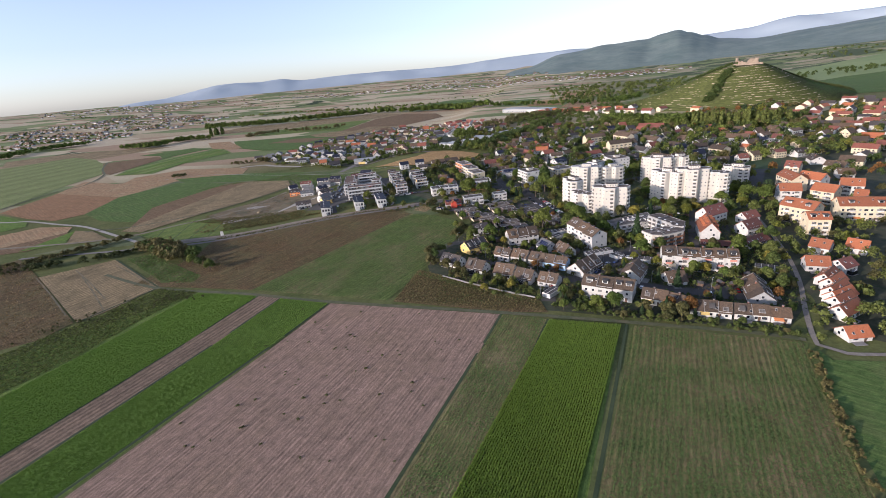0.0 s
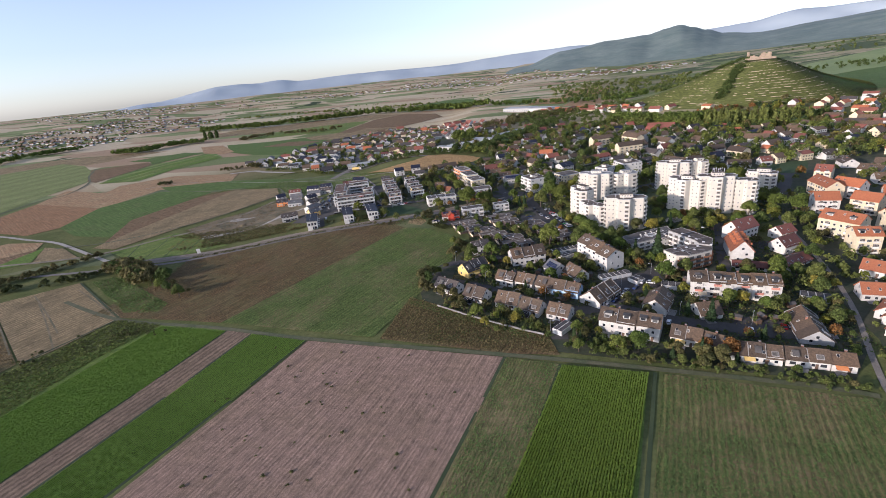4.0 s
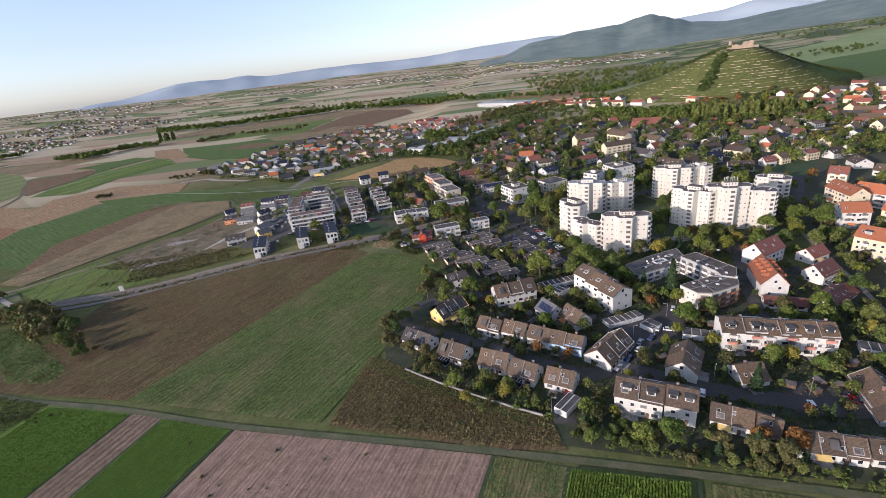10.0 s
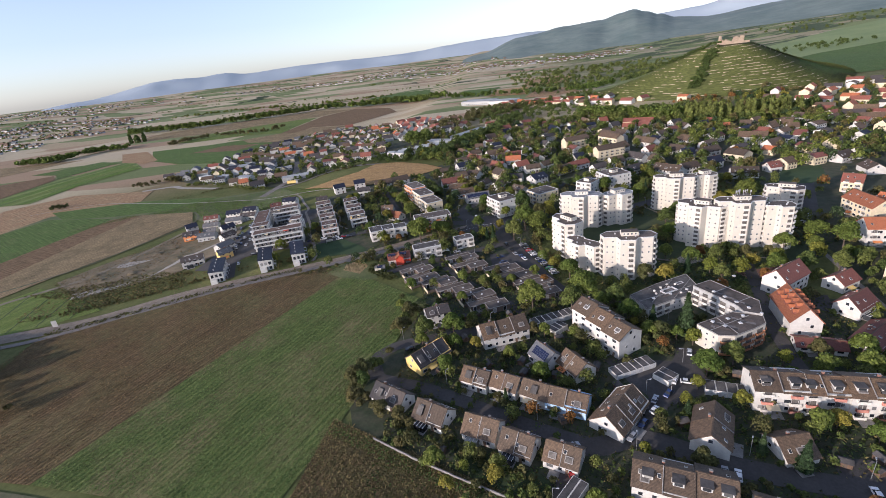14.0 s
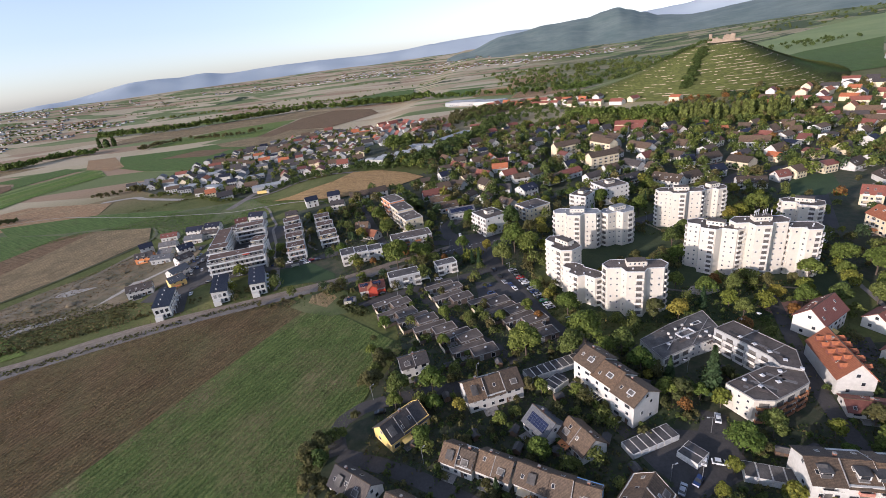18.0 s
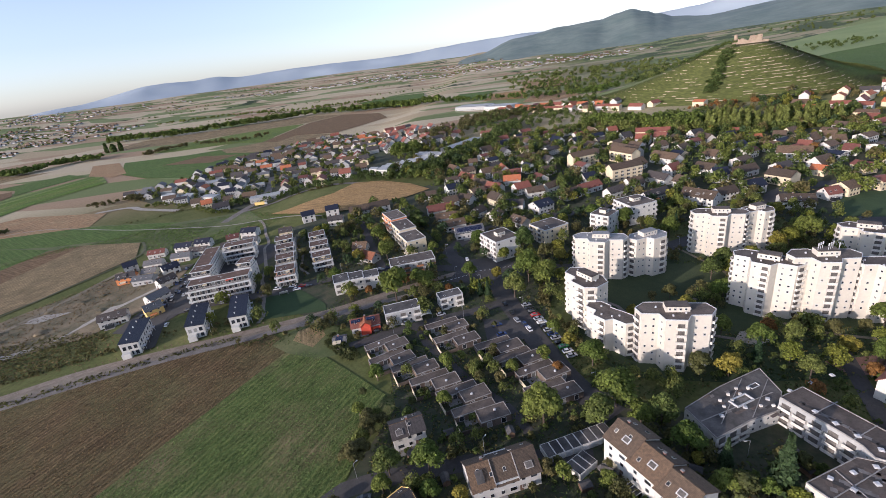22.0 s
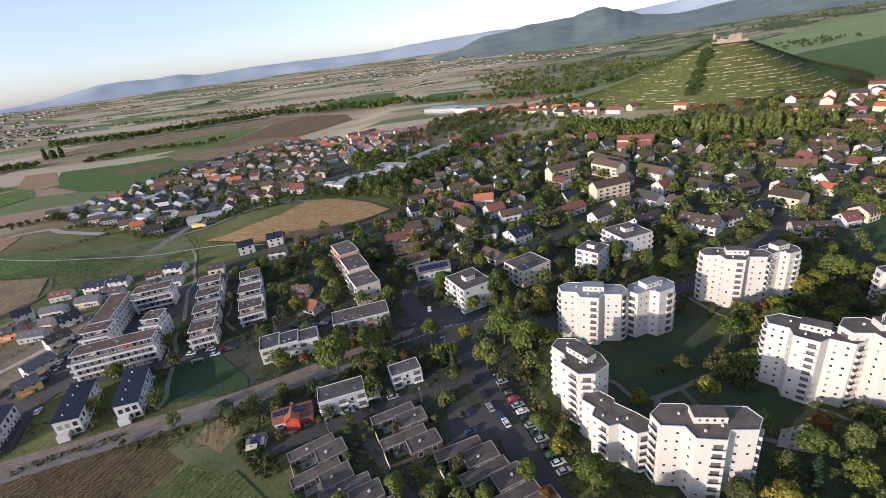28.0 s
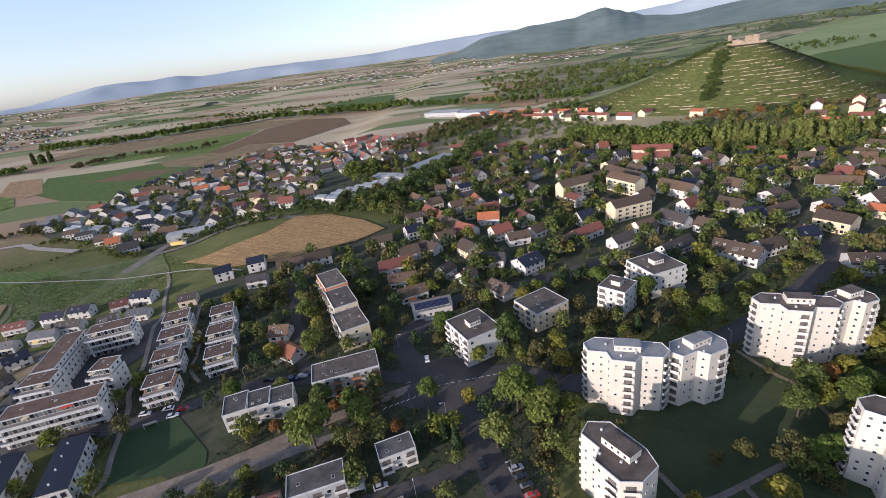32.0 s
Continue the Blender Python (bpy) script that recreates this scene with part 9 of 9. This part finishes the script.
# ---- far settlements on the plain ----
fr = random.Random(77)
boxes = Mesh()
groves = []
FAR_TOWN = [(-1672, 1150), (-1480, 1215), (-1345, 1582), (-1395, 1930), (-2093, 2300), (-2346, 1883), (-2227, 1536)]
for cx, cy, sx, sy, n in ((-1860, 1700, 1000, 1150, 900), (-2700, 2700, 700, 300, 120), (-900, 2900, 700, 160, 110), (-100, 2650, 420, 160, 90), (330, 2500, 300, 160, 90), (-420, 3200, 500, 150, 80)):
    for i in range(n):
        if n > 500:
            x, y = cx + fr.uniform(-0.5, 0.5) * sx, cy + fr.uniform(-0.5, 0.5) * sy
            if not in_ring(x, y, FAR_TOWN) or noise.noise(Vector((x / 130, y / 130, 2))) < -0.1:
                continue
        else:
            x, y = cx + fr.gauss(0, sx / 2), cy + fr.gauss(0, sy / 2)
        groves += [(x + fr.uniform(-25, 25), y - fr.uniform(8, 25), fr.uniform(5, 9), fr.uniform(4, 7))]
        z, w, l, h = land(x, y) - 1, fr.uniform(4, 6), fr.uniform(5, 9), fr.uniform(4, 6)
        boxes.box(x - l, x + l, y - w, y + w, z, z + h, 0 if i % 7 else 3)
        for s in (-1, 1):
            a = [(x - l, y + s * w, z + h), (x + l, y + s * w, z + h), (x + l, y, z + h + 4), (x - l, y, z + h + 4)]
            boxes.face(a if s < 0 else a[::-1], 1 + (i % 6 == 0))
far_wood("far_groves", groves, "park", "trees among the far villages", 30, 1.6)
tagged(new("far_settlements", boxes.data("far_settlements", WALL["grey"], ROOF["brown"], ROOF["grey"], WALL["white"])), "far villages of pale houses on the plain", "village", "", "stuff")


# ---- cars ----
def car_kind(colour, label):
    body = Mesh()
    prof = [(-2.1, 0.35), (-2.15, 0.75), (-1.95, 0.92), (1.0, 0.95), (2.0, 0.78), (2.12, 0.55), (2.1, 0.35)]
    for sy in (-0.85, 0.85):
        p = [(x, sy, z) for x, z in prof]
        body.face(p if sy < 0 else p[::-1])
    for i in range(len(prof)):
        (x0, z0), (x1, z1) = prof[i], prof[(i + 1) % len(prof)]
        body.face([(x0, 0.85, z0), (x1, 0.85, z1), (x1, -0.85, z1), (x0, -0.85, z0)])
    cab, top = [(-1.85, 0.94), (-1.35, 1.42), (0.1, 1.46), (0.95, 0.95)], 0.62
    glass = Mesh()
    for s in (-1, 1):
        p = [(x, s * (0.78 if z < 1 else top), z) for x, z in cab]
        glass.face(p if s < 0 else p[::-1])
    for i in (0, 2):
        (x0, z0), (x1, z1) = cab[i], cab[i + 1]
        w0, w1 = (0.78 if z0 < 1 else top), (0.78 if z1 < 1 else top)
        glass.face([(x0, w0, z0), (x1, w1, z1), (x1, -w1, z1), (x0, -w0, z0)])
    roof = Mesh().box(-1.37, 0.12, -top - 0.01, top + 0.01, 1.42, 1.49)
    m, nt, bs = node_mat("car_paint")
    bs.inputs["Base Color"].default_value, bs.inputs["Roughness"].default_value = (*colour, 1), 0.25
    bs.inputs["Coat Weight"].default_value = 0.6
    ob = new("car")
    ob.empty_display_size = 0.3
    tagged(ob, label, "car", "parked cars")
    part("body", body.data("body", m), ob)
    part("glazing", glass.data("glazing", GLASS), ob)
    part("roof", roof.data("roof", m), ob)
    ring = [(0.31 * math.cos(k * math.pi / 5), 0.31 * math.sin(k * math.pi / 5)) for k in range(10)]
    tyre = Mesh().prism(ring, -0.1, 0.1, floor=True).data("wheel", TYRE)
    for wx in (-1.35, 1.35):
        for wy in (-0.8, 0.8):
            part("wheel", tyre, ob, pose(wx, wy, 0.31, 90, 0, 0))
    return [ob, True]


TYRE = surf("tyre_rubber", (0.018, 0.018, 0.018), (0.03, 0.03, 0.03), 1, 5, 0.85, 0.1)
CARS = [car_kind((0.75, 0.75, 0.74), "white car parked by kerb"), car_kind((0.35, 0.36, 0.38), "silver grey car parked by kerb"), car_kind((0.02, 0.022, 0.025), "black car parked by kerb"),
        car_kind((0.02, 0.04, 0.12), "dark blue car parked by kerb"), car_kind((0.42, 0.02, 0.02), "bright red car parked by kerb"), car_kind((0.05, 0.28, 0.07), "bright green car parked by kerb")]


def car(kind, x, y, turn):
    src = CARS[kind]
    m = pose(x, y, land(x, y) + 0.24, 0, 0, turn)
    if src[1]:
        src[0].matrix_world = m
        src[1] = False
    else:
        copy_thing(src[0], m)


for i, kind in enumerate((1, 2, 2, 4, 1, 0, 2, 1, 3, 1, 2, 5, 0, 1)):
    car(kind, 3.4 + i * 1.15, 372 - i * 2.9, 20)
for kind, x, y, turn in ((0, 3.4, 353, 112), (3, 1.6, 357, 112), (2, -3.5, 366, 112), (5, 9.0, 333, 112), (1, 12.6, 322, 112), (2, -6.5, 374, 112), (1, -1.4, 360, 112), (3, -10, 357, 20), (3, -8, 350, 20),
                         (0, -27, 424, 100), (1, 41, 243, 60), (0, 50, 252, 60), (2, 36, 238, 60), (4, 10, 214, 100), (1, 12, 224, 20), (0, 60, 267, 70)):
    car(kind, x, y, turn)
for kind, x, y, turn in ((0, 84, 209, 80), (4, 95, 211, 80), (4, 97, 212, 80), (2, 99, 212, 80), (3, 48, 216, 70), (1, 51, 215, 70), (2, 45, 217, 70), (0, 54, 214, 70), (4, -66, 420, 10), (3, -72, 420, 10),
                         (3, -80, 417, 10), (0, -121, 401, 20), (2, -115, 404, 20), (4, -119, 404.5, 20), (1, -160, 391, 10), (2, -178, 386, 10)):
    car(kind, x, y, turn)
for i in range(12):
    car((2, 1, 3, 0)[i % 4], -200 - i * 1.1 + (i % 2) * 5.5, 402 + i * 5.2, 112)
for i, (x, y, turn) in enumerate(((-209.8, 410.3, 112), (-199.5, 395.6, 112), (-182, 373, 112), (-165.6, 392.7, 20), (-147.9, 393.5, 20), (-143, 388.2, 112), (-225, 452, 112))):
    if not taken(x, y, 0.8):
        car((1, 3, 0, 0, 2, 1, 3)[i], x, y, turn)
for i in range(6):
    car((1, 2, 0)[i % 3], 152 + i * 2.8, 372 + i * 3.0, 40)


# grass and weeds between the houses
def ground_cover(name, x0, x1, y0, y1, count, height, mat, label, seed):
    r = np.random.RandomState(seed)
    x, y = r.uniform(x0, x1, count), r.uniform(y0, y1, count)
    free = np.ones(count, bool)
    for fx, fy, c, s, hl, hw in FOOT:
        dx, dy = x - fx, y - fy
        free &= ~((abs(dx * c + dy * s) < hl) & (abs(dy * c - dx * s) < hw))
    for rx, ry, hw in ROADS:
        free &= (x - rx) ** 2 + (y - ry) ** 2 > (hw + 0.4) ** 2
    free &= ~((x < -50) & (y < 340))
    for cx, cy, rx, ry in ((70, 374, 38, 30), (-116, 386, 22, 20), (-17, 409, 22, 15), (-8, 354, 10, 11), (48, 254, 14, 12)):
        free &= ((x - cx) / rx) ** 2 + ((y - cy) / ry) ** 2 > 1
    x, y = x[free], y[free]
    n = len(x)
    g = np.array([land(a, b) for a, b in zip(x, y)])
    ang, w, h = r.uniform(0, 6.28, n), 0.3 * r.uniform(0.5, 1.3, n), height * r.uniform(0.3, 1.3, n)
    dx, dy, lx, ly = np.cos(ang) * w, np.sin(ang) * w, r.normal(0, 0.3, n), r.normal(0, 0.3, n)
    q = np.stack([np.c_[x - dx, y - dy, g + 0.04], np.c_[x + dx, y + dy, g + 0.04], np.c_[x + dx + lx, y + dy + ly, g + h], np.c_[x - dx + lx, y - dy + ly, g + h * 0.8]], 1)
    quad_object(name, q.reshape(-1, 3), mat, label, "grass")


ground_cover("garden_grass", -64, 125, 196, 350, 30000, 0.4, LEAF["green"], "rough grass and plants in the gardens", 5)
ground_cover("garden_grass", -150, 170, 350, 490, 34000, 0.4, LEAF["green"], "rough grass and plants between the blocks", 6)
ground_cover("garden_grass", -64, 125, 196, 350, 9000, 0.7, LEAF["olive"], "dry tall weeds in the gardens", 7)


# ---- small things ----
def lamp_kind():
    ob = new("street_lamp")
    ob.empty_display_size = 0.3
    tagged(ob, "grey steel street lamp by the road", "street lamp", "street lamps")
    ring = [(0.08 * math.cos(k * math.pi / 3), 0.08 * math.sin(k * math.pi / 3)) for k in range(6)]
    part("pole", Mesh().prism(ring, 0, 6.2).data("pole", LAMPGREY), ob)
    part("arm", Mesh().box(-0.05, 1.3, -0.05, 0.05, 6.15, 6.25).data("arm", LAMPGREY), ob)
    part("head", Mesh().box(0.9, 1.7, -0.16, 0.16, 6.05, 6.17).data("head", RIM), ob)
    return ob


LAMPGREY = surf("galvanised_steel", (0.26, 0.27, 0.27), (0.36, 0.37, 0.37), 0.5, 3, 0.5, 0.05, metal=0.5)
lamp = lamp_kind()
lamp_spots = [(4, 205, 0), (30, 223, 80), (47, 246, 200), (56, 262, 180), (59, 288, 180), (-30, 253, 60), (2, 235, 60), (-52, 281, 60), (-14, 290, 60), (60, 221, 60), (86, 214, 60), (24, 318, 200), (13, 345, 200),
              (2, 370, 200), (-18, 394, 200), (-32, 404, 40), (-40, 434, 0), (-8, 474, 90), (40, 413, 90), (86, 421, 110), (-62, 423, 90), (-100, 418, 90), (-140, 399, 110), (-197, 395, 20), (-209, 440, 20), (-55, 352, 110), (-25, 364, 110), (39, 246, 20)]
for i, (px, py, turn) in enumerate(lamp_spots):
    m = pose(px, py, land(px, py), 0, 0, turn)
    if i == 0:
        lamp.matrix_world = m
    else:
        copy_thing(lamp, m)


def shed_kind():
    ob = new("garden_shed")
    ob.empty_display_size = 0.3
    tagged(ob, "small brown timber garden shed with felt roof", "shed", "garden sheds")
    m = Mesh().prism([(-1.5, -1.1), (1.5, -1.1), (1.5, 1.1), (-1.5, 1.1)], 0, 1.9)
    m.face([(1.5, -1.1, 1.9), (1.5, 1.1, 1.9), (1.5, 0, 2.5)]).face([(-1.5, 1.1, 1.9), (-1.5, -1.1, 1.9), (-1.5, 0, 2.5)])
    part("wall", m.data("wall", WOOD), ob)
    for s in (-1, 1):
        q = [(-1.7, s * 1.35, 1.78), (1.7, s * 1.35, 1.78), (1.7, 0, 2.56), (-1.7, 0, 2.56)]
        part("roof", Mesh().face(q if s < 0 else q[::-1]).face([(a, b, c - 0.05) for a, b, c in (q[::-1] if s < 0 else q)]).data("roof", GREYROOF), ob)
    part("door", Mesh().box(-0.4, 0.4, -1.14, -1.08, 0.05, 1.75).data("door", BROWNWALL), ob)
    return ob


hut = shed_kind()
hr = random.Random(91)
placed = 0
for i in range(400):
    px, py = hr.uniform(-62, 108), hr.uniform(204, 300)
    if placed >= 30:
        break
    if taken(px, py, 1.8) or on_road(px, py, 2.0) or barred(px, py):
        continue
    m = pose(px, py, land(px, py), 0, 0, hr.choice((-25, 65, 20, 110)) + hr.uniform(-6, 6))
    if placed == 0:
        hut.matrix_world = m
    else:
        copy_thing(hut, m)
    claim(px, py, 0, 1.5, 1.5)
    placed += 1

# more parked cars along the streets
cr = random.Random(17)
for (x0, y0), (x1, y1), n in (((27, 224), (49, 249), 4), ((-53, 273), (-10, 283), 3), ((-170, 394), (-120, 406), 6), ((-95, 417), (-45, 421), 6), ((-66, 356), (-30, 370), 3), ((30, 408), (70, 421), 4), ((38, 255), (58, 250), 3)):
    turn = math.degrees(math.atan2(y1 - y0, x1 - x0))
    for k in range(n):
        f = (k + cr.uniform(0.2, 0.8)) / n
        px, py = x0 + (x1 - x0) * f, y0 + (y1 - y0) * f
        if not taken(px, py, 0.6):
            car(cr.choice((0, 1, 1, 2, 2, 3)), px, py, turn + cr.choice((0, 180)))
for side, x0, y0 in ((0, -206, 386), (1, -199, 385)):
    for k in range(14):
        if cr.random() < 0.85:
            car(cr.choice((0, 1, 2, 2, 3, 1)), x0 - k * 0.95 - 1.5, y0 + k * 5.8, 112)

# a white sign board beside the field road and a curved carport
board = thing("sign_board", -262, 311, 25, "blank white sign board on two posts", "sign", z=land(-262, 311))
for s in (-1, 1):
    part("post", Mesh().box(s * 1.1 - 0.07, s * 1.1 + 0.07, -0.07, 0.07, 0, 4.3).data("post", LAMPGREY), board)
part("panel", Mesh().box(-1.3, 1.3, -0.14, -0.08, 0.5, 4.3).data("panel", WALL["white"]), board)
port = thing("carport", -43, 367.5, 20, "open carport with curved pale sheet roof", "carport", z=land(-43, 367))
arch = [(2.6 * math.cos(k * math.pi / 8), 1.9 + 0.9 * math.sin(k * math.pi / 8)) for k in range(9)]
roof_shell = Mesh()
for (a, b), (c, d) in zip(arch, arch[1:]):
    roof_shell.face([(a, -2.6, b), (a, 2.6, b), (c, 2.6, d), (c, -2.6, d)]).face([(a, -2.6, b - 0.06), (c, -2.6, d - 0.06), (c, 2.6, d - 0.06), (a, 2.6, b - 0.06)])
part("roof", roof_shell.data("roof", HALLROOF), port)
for px in (-2.5, 2.5):
    for py in (-2.4, 2.4):
        part("post", Mesh().box(px - 0.07, px + 0.07, py - 0.07, py + 0.07, 0, 2.0).data("post", LAMPGREY), port)

# fence posts and a rail along the railway
fence = thing("fence", -160, 356, 0, "low weathered timber fence beside the railway", "fence")
for k in range(34):
    px, py = -206 + k * 2.9, 339.5 + k * 1.02
    part("post", Mesh().box(-0.07, 0.07, -0.07, 0.07, 0, 1.3).data("post", WOOD), fence, pose(px + 160, py - 356, land(px, py)))


# yellow lorry on the village street
lorry = thing("lorry", -247, 604.5, 9, "long yellow box lorry parked by the village street", "lorry", z=land(-247, 604.5) + 0.3)
part("box_body", Mesh().box(-5.6, 4.2, -1.25, 1.25, 0.9, 3.6).data("box_body", WALL["yellow"]), lorry)
part("cab", Mesh().box(4.3, 6.3, -1.2, 1.2, 0.5, 3.0).data("cab", WALL["white"]), lorry)
for wx in (-4.2, -2.9, 5.2):
    for wy in (-1.05, 1.05):
        part("wheel", Mesh().prism([(0.5 * math.cos(k * math.pi / 5), 0.5 * math.sin(k * math.pi / 5)) for k in range(10)], -0.15, 0.15, floor=True).data("wheel", TYRE), lorry, pose(wx, wy, 0.5, 90, 0, 0))

# pale low wall below the gardens
low = thing("garden_wall", -20, 212, 0, "low pale garden wall along the withered field", "wall")
bound = [(-52, 227), (-38, 219.5), (-24, 213), (-10, 207), (1, 203)]
for (ax, ay), (bx, by) in zip(bound, bound[1:]):
    span = math.hypot(bx - ax, by - ay)
    part("wall_section", Mesh().box(0, span, -0.12, 0.12, 0, 0.9).box(0, span, -0.16, 0.16, 0.9, 0.97).data("wall_section", PAVING), low, pose(ax + 20, ay - 212, land(ax, ay) - 0.05, 0, 0, math.degrees(math.atan2(by - ay, bx - ax))))

# heaps of soil on the building site
heap_rng = random.Random(8)


goal = thing("football_goal", -126.7, 396.5, 25, "small white football goal on the mown grass", "goal", z=land(-126.7, 396.5) + 0.17)
for gx in (-2.2, 2.2):
    part("post", Mesh().box(gx - 0.07, gx + 0.07, -0.07, 0.07, 0, 2.0).data("post", RIM), goal)
part("crossbar", Mesh().box(-2.27, 2.27, -0.07, 0.07, 2.0, 2.14).data("crossbar", RIM), goal)
part("net", Mesh().face([(-2.2, 0.05, 2.0), (2.2, 0.05, 2.0), (2.2, 1.6, 0.02), (-2.2, 1.6, 0.02)]).data("net", RAIL), goal)


def soil_heap(x, y, size):
    ob = thing("soil_heap", x, y, heap_rng.uniform(0, 360), "heap of dug brown soil on the building site", "soil heap", "soil heaps", z=land(x, y) - 0.1)
    bm = bmesh.new()
    bmesh.ops.create_icosphere(bm, subdivisions=2, radius=size)
    for v in bm.verts:
        v.co.z = max(0.0, v.co.z) * 0.45
        v.co *= 1 + 0.3 * noise.noise(v.co * 0.9 + Vector((x, y, 0)))
    me = bpy.data.meshes.new("mound")
    bm.to_mesh(me)
    bm.free()
    me.materials.append(BARESOIL)
    part("mound", me, ob)


for px, py, size in ((-300, 380, 3.2), (-288, 372, 2.4), (-270, 380, 3.6), (-262, 376, 2.2), (-250, 402, 2.8), (-276, 415, 3.0), (-268, 424, 2.4), (-258, 440, 2.6), (-246, 432, 2.0), (-290, 405, 2.6), (-282, 438, 2.2), (-262, 398, 1.8)):
    soil_heap(px, py, size)
